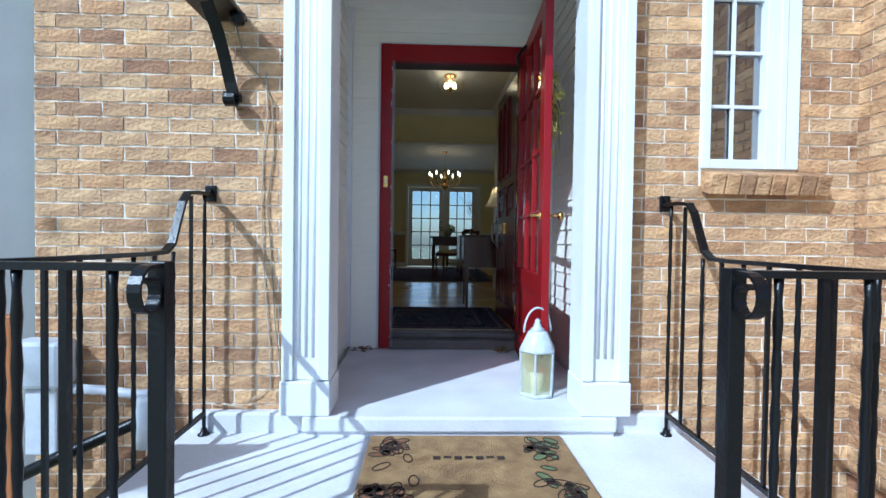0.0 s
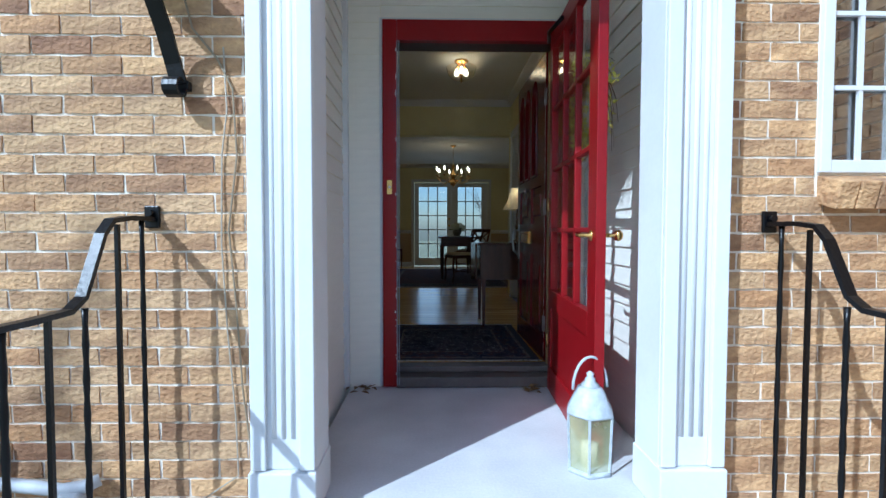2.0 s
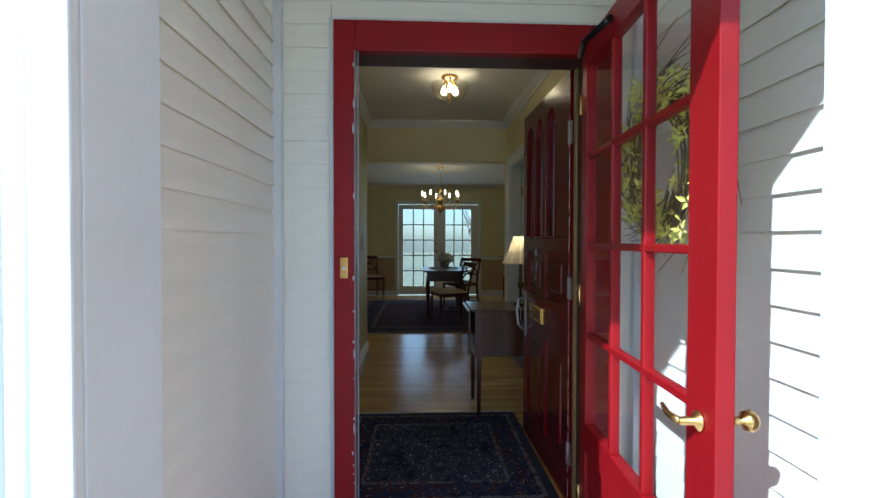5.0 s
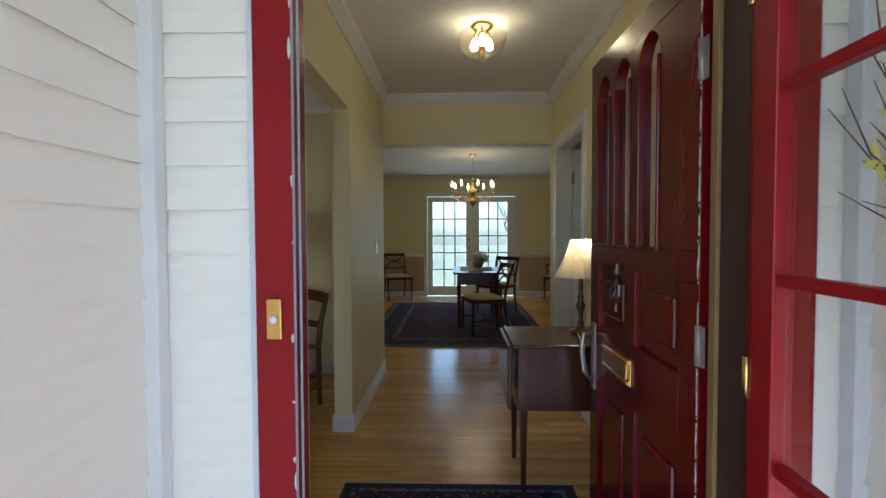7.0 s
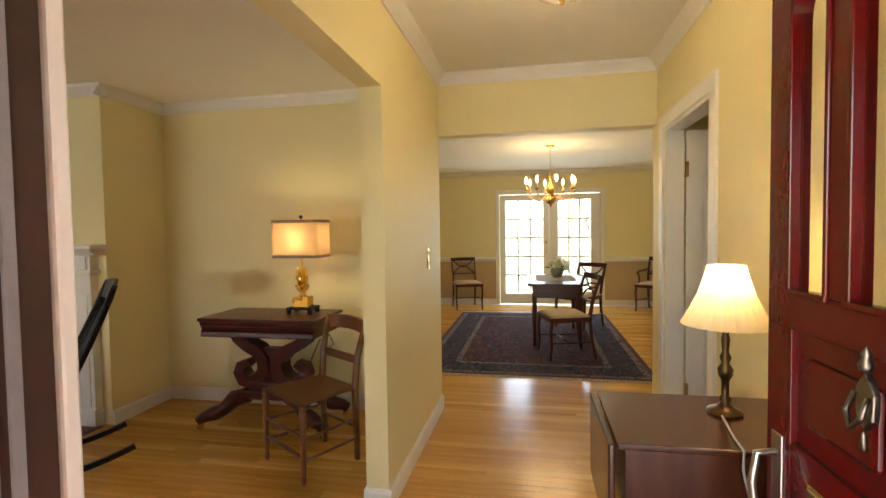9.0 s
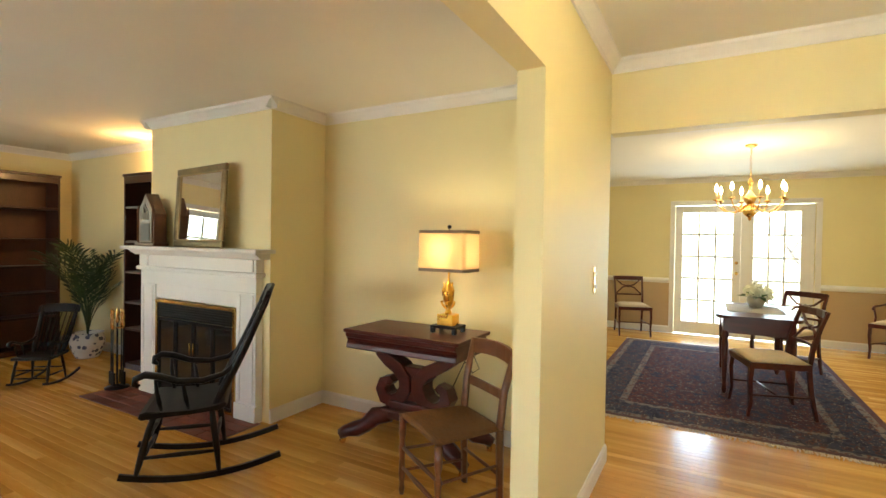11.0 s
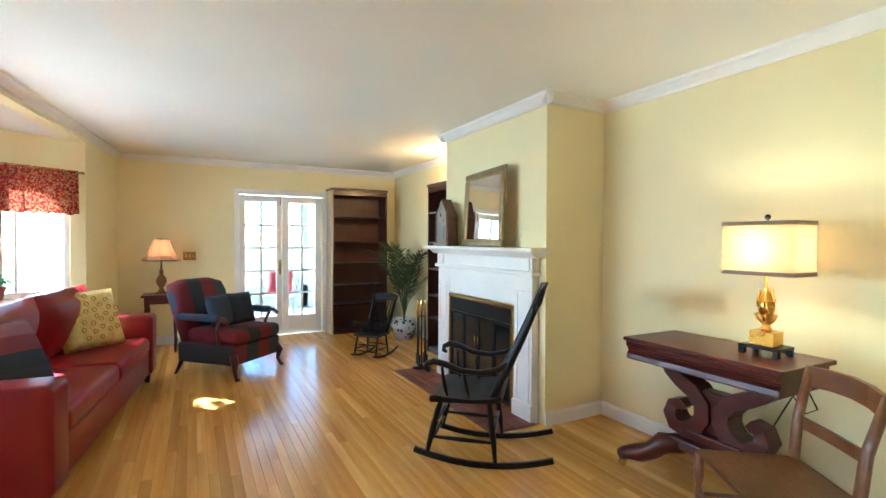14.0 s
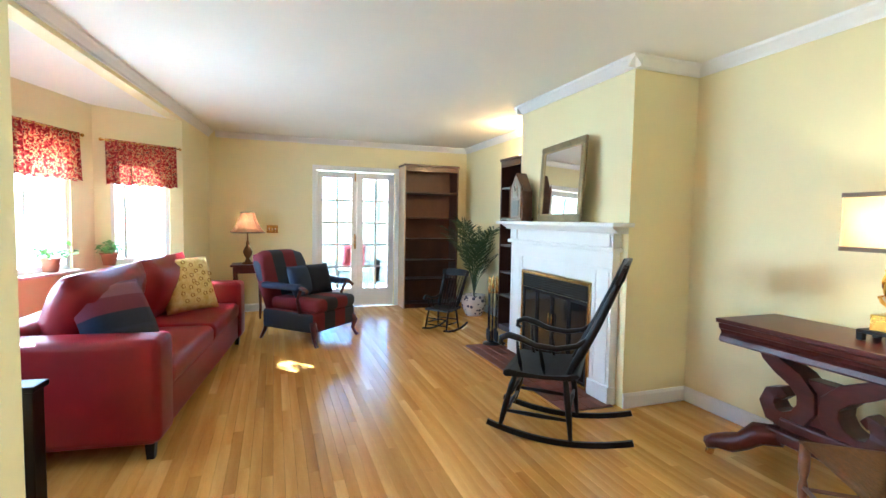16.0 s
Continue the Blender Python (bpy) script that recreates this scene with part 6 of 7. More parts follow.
for sx in (-1, 1):
    for sy in (-1, 1):
        bb = bm_()
        tube(bb, [(sx * 0.15, sy * 0.07, 0.22), (sx * 0.25, sy * 0.11, 0.20), (sx * 0.31, sy * 0.14, 0.135), (sx * 0.37, sy * 0.165, 0.105), (sx * 0.44, sy * 0.19, 0.085), (sx * 0.475, sy * 0.205, 0.06)], [0.055, 0.062, 0.050, 0.056, 0.042, 0.036], 6)
        ft = part("foot", bb, MAHOG, t)
        bb = bm_()
        tube(bb, [(sx * 0.46 - 0.011, sy * 0.20, 0.024), (sx * 0.46 + 0.011, sy * 0.20, 0.024)], 0.0235, 14)
        tube(bb, [(sx * 0.46, sy * 0.20, 0.03), (sx * 0.46, sy * 0.20, 0.06)], 0.008, 8)
        part("caster", bb, BRASS, ft, "small brass caster")
t = thing("console_lamp", "gilt sculpted lamp with a boxy cream shade, lit", "lamp", pose(-0.885, 7.57, 0.797, 0, 0, 0))
bb = bm_()
box(bb, -0.095, 0.095, -0.075, 0.075, 0.032, 0.048, 0.004)
for sx in (-0.08, 0.08):
    for sy in (-0.06, 0.06):
        box(bb, sx - 0.014, sx + 0.014, sy - 0.014, sy + 0.014, -0.001, 0.033, 0.004)
part("stand", bb, BLACKWOOD, t, "black wooden stand")
bb = bm_()
box(bb, -0.058, 0.058, -0.048, 0.048, 0.048, 0.12, 0.004)
part("base_block", bb, GOLD, t)
bb = bm_()
lathe(bb, [(0.0, 0.12), (0.03, 0.12), (0.034, 0.13), (0.022, 0.145), (0.018, 0.165), (0.035, 0.19), (0.05, 0.225), (0.052, 0.255), (0.04, 0.285), (0.022, 0.305), (0.03, 0.318), (0.012, 0.33), (0.008, 0.345), (0.008, 0.42), (0, 0.42)], n=18)
for k in range(5):
    a = k * 1.257
    ca, sa = math.cos(a), math.sin(a)
    tube(bb, [(0.02 * ca, 0.02 * sa, 0.155), (0.05 * ca, 0.05 * sa, 0.18), (0.062 * ca, 0.062 * sa, 0.2), (0.045 * ca, 0.045 * sa, 0.205)], [0.006, 0.011, 0.012, 0.006], 6)
    tube(bb, [(0.05 * ca, 0.05 * sa, 0.24), (0.052 * ca, 0.052 * sa, 0.275), (0.035 * ca, 0.035 * sa, 0.31), (0.045 * ca, 0.045 * sa, 0.325)], [0.005, 0.009, 0.008, 0.005], 6)
bmesh.ops.scale(bb, verts=bb.verts, vec=(0.74, 0.74, 1.0))
part("sculpted_stem", bb, GOLD, t)
bb = bm_()
for z0, z1, mat in ((0.41, 0.665, None),):
    out = []
    for sx, sy, a0 in ((1, 1, 0), (-1, 1, 90), (-1, -1, 180), (1, -1, 270)):
        for q in range(5):
            a = radians(a0 + 22.5 * q)
            out.append((sx * 0.142 + 0.032 * math.cos(a), sy * 0.085 + 0.035 * math.sin(a)))
    lo = [bb.verts.new((u, v, z0)) for u, v in out]
    hi = [bb.verts.new((u * 0.99, v * 0.99, z1)) for u, v in out]
    for i in range(len(out)):
        bb.faces.new((lo[i], lo[(i + 1) % len(out)], hi[(i + 1) % len(out)], hi[i]))
    bmesh.ops.solidify(bb, geom=bb.faces[:], thickness=0.002)
part("shade", bb, shade_cloth("lit_cream_shade", (0.50, 0.39, 0.24), (0.135, 0.100, 0.055)), t, "boxy cream fabric shade")
for z0 in (0.402, 0.648):
    bb = bm_()
    for i in range(len(out)):
        (u0, v0), (u1, v1) = out[i], out[(i + 1) % len(out)]
        vs = [bb.verts.new((u0 * 1.012, v0 * 1.02, z0)), bb.verts.new((u1 * 1.012, v1 * 1.02, z0)), bb.verts.new((u1 * 1.012, v1 * 1.02, z0 + 0.02)), bb.verts.new((u0 * 1.012, v0 * 1.02, z0 + 0.02))]
        bb.faces.new(vs)
    bmesh.ops.remove_doubles(bb, verts=bb.verts, dist=1e-5)
    bmesh.ops.solidify(bb, geom=bb.faces[:], thickness=0.002)
    part("shade_band", bb, surf("taupe_ribbon", (0.26, 0.20, 0.14), 0.7), t, "taupe ribbon band")
bb = bm_()
bmesh.ops.create_uvsphere(bb, u_segments=12, v_segments=8, radius=0.014, matrix=pose(0, 0, 0.692))
tube(bb, [(0, 0, 0.42), (0, 0, 0.69)], 0.004, 6)
part("finial", bb, BLACKWOOD, t)
bb = bm_()
tube(bb, [(-0.86, 7.68, 0.80), (-0.84, 7.78, 0.74), (-0.80, 7.80, 0.60), (-0.74, 7.76, 0.53), (-0.78, 7.74, 0.50), (-0.86, 7.78, 0.56), (-0.92, 7.80, 0.45), (-1.0, 7.83, 0.3)], 0.004, 6)
tagged(part("lamp_cord", bb, BLACKWOOD), "black lamp cord hanging behind the console table", "cord")
CHAIRWOOD = surf("warm_brown_chair_wood", (0.16, 0.060, 0.020), 0.32, var=0.3, scale=5, bump=0.05, bscale=50, stretch=(1, 5, 5), coat=0.2)
t = thing("rush_chair", "brown ladder-back chair with a woven rush seat", "chair", pose(-0.56, 7.03, 0, 0, 0, -33))
for s in (-1, 1):
    bb = bm_()
    tube(bb, [(s * 0.18, 0.19, 0.0), (s * 0.18, 0.18, 0.43), (s * 0.185, 0.20, 0.62), (s * 0.20, 0.255, 0.83)], [0.017, 0.02, 0.019, 0.016], 6, flat=(1.0, 1.25))
    part("back_post", bb, CHAIRWOOD, t)
    bb = bm_()
    lathe(bb, [(0.011, 0), (0.016, 0.03), (0.012, 0.06), (0.018, 0.12), (0.014, 0.2), (0.019, 0.26), (0.012, 0.29), (0.02, 0.33), (0.02, 0.43), (0.0, 0.435)], s * 0.215, -0.19, 0, 10)
    part("front_leg", bb, CHAIRWOOD, t)
    for z in (0.13, 0.25):
        bb = bm_()
        tube(bb, [(s * 0.215, -0.19, z), (s * 0.18, 0.18, z)], 0.009, 6)
        part("stretcher", bb, CHAIRWOOD, t)
for z in (0.15, 0.26):
    bb = bm_()
    tube(bb, [(-0.215, -0.19, z), (0, -0.19, z), (0.215, -0.19, z)], [0.009, 0.013, 0.009], 8)
    part("stretcher", bb, CHAIRWOOD, t)
bb = bm_()
tube(bb, [(-0.18, 0.18, 0.2), (0.18, 0.18, 0.2)], 0.009, 6)
part("stretcher", bb, CHAIRWOOD, t)
for z, h, y0 in ((0.60, 0.035, 0.205), (0.79, 0.06, 0.25)):
    bb = bm_()
    tube(bb, [(x, y0 + 0.03 * (1 - (x / 0.19) ** 2), z + (0.012 * (1 - (x / 0.19) ** 2) if z > 0.7 else -0.012 * (1 - (x / 0.19) ** 2))) for x in (-0.19, -0.1, 0, 0.1, 0.19)], h, 4, flat=(0.22, 1.0))
    part("back_slat", bb, CHAIRWOOD, t)
bb = bm_()
RW = {}
for i in range(13):
    for j in range(13):
        u, v = -1 + i / 6, -1 + j / 6
        w = 0.235 - 0.03 * (v + 1) / 2
        d = 1 - max(abs(u), abs(v))
        RW[i, j] = bb.verts.new((u * w, v * 0.205 - 0.005, 0.452 - 0.016 * d - (0.012 if i in (0, 12) or j in (0, 12) else 0)))
for i in range(12):
    for j in range(12):
        bb.faces.new((RW[i, j], RW[i + 1, j], RW[i + 1, j + 1], RW[i, j + 1])).smooth = True
bmesh.ops.solidify(bb, geom=bb.faces[:], thickness=-0.03)
part("rush_seat", bb, surf("brown_rush_weave", (0.36, 0.175, 0.06), 0.45, var=0.35, scale=30, bump=0.8, bscale=120, stretch=(1, 5, 1)), t, "worn woven rush seat")

# ---- sofa ----
t = thing("sofa", "red leather sofa with deep arms, cushions on it", "sofa", pose(-2.43, 4.40, 0, 0, 0, -6.4))
SL = 2.42


def soft(bb, x0, x1, y0, y1, z0, z1, bev=0.05):
    box(bb, x0, x1, y0, y1, z0, z1, bev, 4)
    for f in bb.faces:
        f.smooth = True
    return bb


# local: +x towards the hall end, runs to -SL; -y is the back
part("base", soft(bm_(), -SL, 0.05, -0.88, -0.01, 0.10, 0.33, 0.02), LEATHER, t)
part("arm", soft(bm_(), -0.19, 0.06, -0.90, 0.02, 0.10, 0.66, 0.045), LEATHER, t)
part("arm", soft(bm_(), -SL - 0.06, -SL + 0.19, -0.90, 0.02, 0.10, 0.66, 0.045), LEATHER, t)
part("backrest", soft(bm_(), -SL + 0.14, -0.15, -0.92, -0.68, 0.10, 0.70, 0.06), LEATHER, t)
for i in range(2):
    a = -0.20 - i * (SL - 0.40) / 2
    c = a - (SL - 0.40) / 2 + 0.006
    part("seat_cushion", soft(bm_(), c, a, -0.72, 0.01, 0.32, 0.47, 0.05), LEATHER, t)
    bb = bm_()
    pillow(bb, abs(a - c) * 0.99, 0.56, 0.34, pose((a + c) / 2, -0.58, 0.70, 72, 0, 0), 0.42)
    part("back_cushion", bb, LEATHER, t)
for x in (-0.02, -SL + 0.02):
    for y in (-0.84, -0.05):
        bb = bm_()
        tube(bb, [(x, y, 0.105), (x, y, 0.0)], [0.036, 0.026], 4)
        part("foot", bb, BLACKWOOD, t, "dark wooden block foot")


def stripes(name, colours, scale, axis=0):
    """Broad woven stripes crossed by a faint weave, in object coordinates."""
    m = bpy.data.materials.new(name)
    m.use_nodes = True
    n, l = m.node_tree.nodes, m.node_tree.links
    bs = n["Principled BSDF"]
    bs.inputs["Roughness"].default_value = 0.9
    co, sp, mu, fr, ra = n.new("ShaderNodeTexCoord"), n.new("ShaderNodeSeparateXYZ"), n.new("ShaderNodeMath"), n.new("ShaderNodeMath"), n.new("ShaderNodeValToRGB")
    mu.operation, fr.operation = "MULTIPLY", "FRACT"
    mu.inputs[1].default_value = scale
    l.new(co.outputs["Object"], sp.inputs[0])
    l.new(sp.outputs[axis], mu.inputs[0])
    l.new(mu.outputs[0], fr.inputs[0])
    l.new(fr.outputs[0], ra.inputs[0])
    ra.color_ramp.interpolation = "CONSTANT"
    e = ra.color_ramp.elements
    e[0].color = (*colours[0], 1)
    e[1].color, e[1].position = (*colours[1], 1), 1 / len(colours)
    for i, c in enumerate(colours[2:]):
        q = e.new((i + 2) / len(colours))
        q.color = (*c, 1)
    no = n.new("ShaderNodeTexNoise")
    no.inputs["Scale"].default_value = 180
    l.new(co.outputs["Object"], no.inputs["Vector"])
    mx = n.new("ShaderNodeMix")
    mx.data_type, mx.blend_type = "RGBA", "MULTIPLY"
    mx.inputs["Factor"].default_value = 0.5
    l.new(ra.outputs[0], mx.inputs["A"])
    l.new(no.outputs["Fac"], mx.inputs["B"])
    l.new(mx.outputs["Result"], bs.inputs["Base Color"])
    bp = n.new("ShaderNodeBump")
    bp.inputs["Strength"].default_value, bp.inputs["Distance"].default_value = 0.4, 0.003
    l.new(no.outputs["Fac"], bp.inputs["Height"])
    l.new(bp.outputs[0], bs.inputs["Normal"])
    return m


bb = bm_()
pillow(bb, 0.50, 0.50, 0.19, Matrix.Identity(4), 0.45)
SOFA = pose(-2.43, 4.40, 0, 0, 0, -6.4)
YF = surf("yellow_floral_fabric", (0.62, 0.44, 0.10), 0.8, alt=(0.80, 0.68, 0.30), scale=22, bump=0.2)
p = part("throw_pillow", bb, YF)
p.matrix_world = SOFA @ pose(-SL + 0.56, -0.36, 0.70, -68, 0, -40)
tagged(p, "yellow floral throw pillow on the red sofa", "pillow")
bb = bm_()
for i in range(26):
    a, r = i * 2.39996, 0.04 * math.sqrt(i) * 0.98
    cx, cy = r * math.cos(a), r * math.sin(a)
    if max(abs(cx), abs(cy)) > 0.19:
        continue
    u, v = cx / 0.25, cy / 0.25
    hz = ((1 - abs(u) ** 3) * (1 - abs(v) ** 3)) ** 0.45 * 0.095 + 0.001
    tube(bb, [(cx + 0.018 * math.cos(q * 1.2566), cy + 0.018 * math.sin(q * 1.2566), hz) for q in range(6)], 0.004, 4, cap=False)
part("flower_print", bb, surf("ochre_print", (0.42, 0.22, 0.05), 0.85), p, "ochre flower print")
tagged(p.children[0], kind="stuff")
bb = bm_()
pillow(bb, 0.48, 0.46, 0.20, Matrix.Identity(4), 0.45)
p = part("throw_pillow", bb, stripes("navy_and_plum_stripe", [(0.02, 0.03, 0.06), (0.03, 0.04, 0.08), (0.16, 0.03, 0.06), (0.30, 0.12, 0.15), (0.20, 0.04, 0.07)], 2.0, 1))
p.matrix_world = SOFA @ pose(-0.46, -0.38, 0.69, -60, 0, -30)
tagged(p, "navy and plum striped throw pillow on the red sofa", "pillow")
bb = bm_()
pillow(bb, 0.6, 0.36, 0.08, Matrix.Identity(4), 0.35)
p = part("throw_blanket", bb, surf("plum_knit", (0.22, 0.03, 0.08), 0.9, var=0.3, scale=30, bump=0.8, bscale=120))
p.matrix_world = SOFA @ pose(-1.75, -0.72, 0.845, 14, 0, 4)
tagged(p, "folded plum knit throw over the sofa back", "blanket")

# dark end table by the sofa's near arm
t = thing("end_table", "small dark end table beside the red sofa", "table", pose(-2.13, 3.93, 0, 0, 0, -6))
bb = bm_()
box(bb, -0.02, 0.10, -0.40, 0.10, 0.545, 0.572, 0.005)
part("tabletop", bb, BLACKWOOD, t)
bb = bm_()
box(bb, -0.005, 0.085, -0.385, 0.085, 0.0, 0.544, 0.004)
part("cabinet", bb, BLACKWOOD, t)

# ---- plaid armchair ----
PLAID = stripes("navy_and_red_broad_stripe", [(0.17, 0.014, 0.022), (0.040, 0.052, 0.072), (0.17, 0.014, 0.022), (0.018, 0.026, 0.034)], 1.67, 0)
NAVYF = surf("navy_upholstery", (0.022, 0.032, 0.06), 0.9, var=0.2, scale=20, bump=0.4, bscale=150)
t = thing("armchair", "navy and red striped open-arm easy chair", "armchair", pose(-4.98, 5.34, 0, 0, 0, 134) @ Matrix.Diagonal((1.12, 1.12, 1.0, 1.0)))
# local front is -y
part("seat_base", soft(bm_(), -0.31, 0.31, -0.33, 0.30, 0.135, 0.34, 0.03), PLAID, t)
part("seat_cushion", soft(bm_(), -0.29, 0.29, -0.36, 0.22, 0.335, 0.47, 0.05), PLAID, t)
bb = bm_()
prism(bb, [(-0.28, 0.30), (0.28, 0.30), (0.31, 0.80), (0.28, 0.90), (0.16, 0.94), (-0.16, 0.94), (-0.28, 0.90), (-0.31, 0.80)], 0.17, 0.31, "xz", 0.045)
for v in bb.verts:
    v.co.y += 0.30 * (v.co.z - 0.34)
for f in bb.faces:
    f.smooth = True
part("backrest", bb, PLAID, t)
for s in (-1, 1):
    bb = bm_()
    box(bb, s * 0.325 - 0.045, s * 0.325 + 0.045, -0.20, 0.26, 0.565, 0.63, 0.025, 3)
    part("arm_pad", bb, NAVYF, t, "navy padded arm")
    bb = bm_()
    tube(bb, [(s * 0.32, 0.25, 0.59), (s * 0.325, -0.05, 0.60), (s * 0.33, -0.24, 0.59), (s * 0.33, -0.28, 0.565), (s * 0.33, -0.27, 0.545)], [0.02, 0.02, 0.022, 0.018, 0.012], 8)
    tube(bb, [(s * 0.325, -0.20, 0.58), (s * 0.315, -0.15, 0.47), (s * 0.305, -0.17, 0.33)], [0.016, 0.015, 0.017], 8)
    part("arm_frame", bb, MAHOG, t)
    bb = bm_()
    tube(bb, [(s * 0.28, -0.30, 0.24), (s * 0.30, -0.335, 0.17), (s * 0.285, -0.32, 0.08), (s * 0.295, -0.345, 0.025), (s * 0.30, -0.37, 0.0)], [0.034, 0.032, 0.018, 0.016, 0.022], 8)
    part("front_leg", bb, MAHOG, t)
    bb = bm_()
    tube(bb, [(s * 0.27, 0.26, 0.24), (s * 0.275, 0.30, 0.1), (s * 0.28, 0.35, 0.0)], [0.026, 0.02, 0.015], 6)
    part("back_leg", bb, MAHOG, t)
AC = pose(-4.98, 5.34, 0, 0, 0, 134)
for x, rz, mat, lab in ((-0.11, 8, NAVYF, "navy throw pillow on the striped armchair"), (0.15, -10, surf("dark_blue_fabric", (0.012, 0.016, 0.03), 0.9, bump=0.3, bscale=150), "dark blue throw pillow on the striped armchair")):
    bb = bm_()
    pillow(bb, 0.34, 0.34, 0.13, Matrix.Identity(4), 0.45)
    p = part("throw_pillow", bb, mat)
    p.matrix_world = AC @ pose(x, 0.06 - abs(x) * 0.4, 0.63, 72, 0, rz)
    tagged(p, lab, "pillow")

# ---- corner table and lamp ----
t = thing("candle_stand", "slender dark wooden lamp table in the corner", "table", pose(-6.25, 4.66, 0, 0, 0, 0))
bb = bm_()
box(bb, -0.20, 0.20, -0.20, 0.20, 0.675, 0.70, 0.006)
box(bb, -0.17, 0.17, -0.17, 0.17, 0.59, 0.674, 0.003)
part("tabletop", bb, MAHOG, t)
for sx in (-0.15, 0.15):
    for sy in (-0.15, 0.15):
        bb = bm_()
        lathe(bb, [(0.012, 0), (0.016, 0.1), (0.012, 0.14), (0.02, 0.3), (0.022, 0.5), (0.016, 0.54), (0.024, 0.6)], sx, sy, 0, 10)
        part("leg", bb, MAHOG, t)
t = thing("corner_lamp", "bronze table lamp with a tan bell shade, lit", "lamp", pose(-6.22, 4.66, 0.701))
bb = bm_()
lathe(bb, [(0, 0), (0.075, 0), (0.075, 0.015), (0.04, 0.03), (0.03, 0.05), (0.02, 0.07), (0.05, 0.12), (0.06, 0.16), (0.045, 0.2), (0.018, 0.24), (0.025, 0.27), (0.012, 0.3), (0.008, 0.42), (0, 0.42)], n=18)
part("base", bb, surf("dark_bronze", (0.16, 0.08, 0.035), 0.3, metal=0.9, var=0.3), t)
bb = bm_()
pleated(bb, [(0.21, 0.41), (0.165, 0.46), (0.125, 0.54), (0.09, 0.64), (0.085, 0.66)], 8, 0.0)
part("shade", bb, shade_cloth("lit_tan_shade", (0.20, 0.10, 0.055), (0.085, 0.042, 0.020)), t, "tan panelled bell shade")
bb = bm_()
lathe(bb, [(0.085, 0.655), (0.09, 0.66), (0.088, 0.668)], n=16)
part("shade_trim", bb, BLACKWOOD, t)
bb = bm_()
lathe(bb, [(0.208, 0.402), (0.214, 0.408), (0.208, 0.414)], n=8)
part("shade_trim", bb, BLACKWOOD, t)
t = thing("wall_plate", "brass switch plate on the cream end wall", "switch", pose(-6.649, 4.96, 1.145))
bb = bm_()
box(bb, 0, 0.006, -0.075, 0.075, -0.055, 0.055, 0.003)
part("plate", bb, BRASS, t)
for y in (-0.04, 0, 0.04):
    bb = bm_()
    box(bb, 0.005, 0.016, y - 0.005, y + 0.005, -0.012, 0.012, 0.002)
    part("toggle", bb, TRIM, t)

# ---- potted palm ----
t = thing("potted_palm", "green parlour palm in a blue and white pot", "plant", pose(-5.62, 7.60, 0))
bb = bm_()
lathe(bb, [(0, 0), (0.11, 0), (0.12, 0.02), (0.165, 0.12), (0.175, 0.2), (0.15, 0.27), (0.16, 0.285), (0.14, 0.285), (0.13, 0.24), (0.0, 0.23)], n=24)
pot = bpy.data.materials.new("blue_white_porcelain")
pot.use_nodes = True
n_, l_ = pot.node_tree.nodes, pot.node_tree.links
vo, rp, tc = n_.new("ShaderNodeTexVoronoi"), n_.new("ShaderNodeValToRGB"), n_.new("ShaderNodeTexCoord")
vo.inputs["Scale"].default_value = 16
l_.new(tc.outputs["Object"], vo.inputs["Vector"])
l_.new(vo.outputs["Distance"], rp.inputs[0])
rp.color_ramp.interpolation = "CONSTANT"
rp.color_ramp.elements[0].color, rp.color_ramp.elements[1].color = (0.10, 0.11, 0.16, 1), (0.62, 0.60, 0.56, 1)
rp.color_ramp.elements[1].position = 0.36
l_.new(rp.outputs[0], n_["Principled BSDF"].inputs["Base Color"])
n_["Principled BSDF"].inputs["Roughness"].default_value = 0.15
part("pot", bb, pot, t, "blue and white porcelain pot")
GREEN = surf("dark_palm_green", (0.018, 0.04, 0.012), 0.45, alt=(0.05, 0.085, 0.025), scale=10)
r9 = random.Random(21)
for k in range(19):
    a = k * 2.4 + r9.uniform(-0.2, 0.2)
    reach, top = r9.uniform(0.15, 0.50), r9.uniform(0.95, 1.55)
    bb = bm_()
    pts = []
    for i in range(9):
        f = i / 8
        pts.append(Vector((reach * math.cos(a) * f ** 1.7, min(0.2, reach * math.sin(a) * f ** 1.7), 0.23 + (top - 0.23) * (f - 0.18 * f ** 4))))
    tube(bb, pts, [0.007 - 0.0006 * i for i in range(9)], 5)
    for i in range(3, 9):
        for s in (-1, 1):
            for h in (0.0, 0.5):
                if i == 8 and h:
                    continue
                p0 = pts[i] if not h else (pts[i] + pts[i + 1]) / 2
                d = (pts[min(i + 1, 8)] - pts[i - 1]).normalized()
                side = d.cross(Vector((0, 0, 1)))
                side = side.normalized() if side.length > 1e-3 else Vector((1, 0, 0))
                L = 0.24 * (1 - 0.07 * abs(i - 5)) * r9.uniform(0.8, 1.1)
                tip = p0 + (d * 0.75 + side * s * 0.62 + Vector((0, 0, -0.12))).normalized() * L
                mid = (p0 + tip) / 2 + Vector((0, 0, 0.02))
                wv = d * 0.016
                for q in (p0, mid, tip):
                    q.y = min(q.y, 0.24)
                vs = [bb.verts.new(p0), bb.verts.new(mid + wv), bb.verts.new(tip), bb.verts.new(mid - wv)]
                bb.faces.new(vs)
    part("frond", bb, GREEN, t)

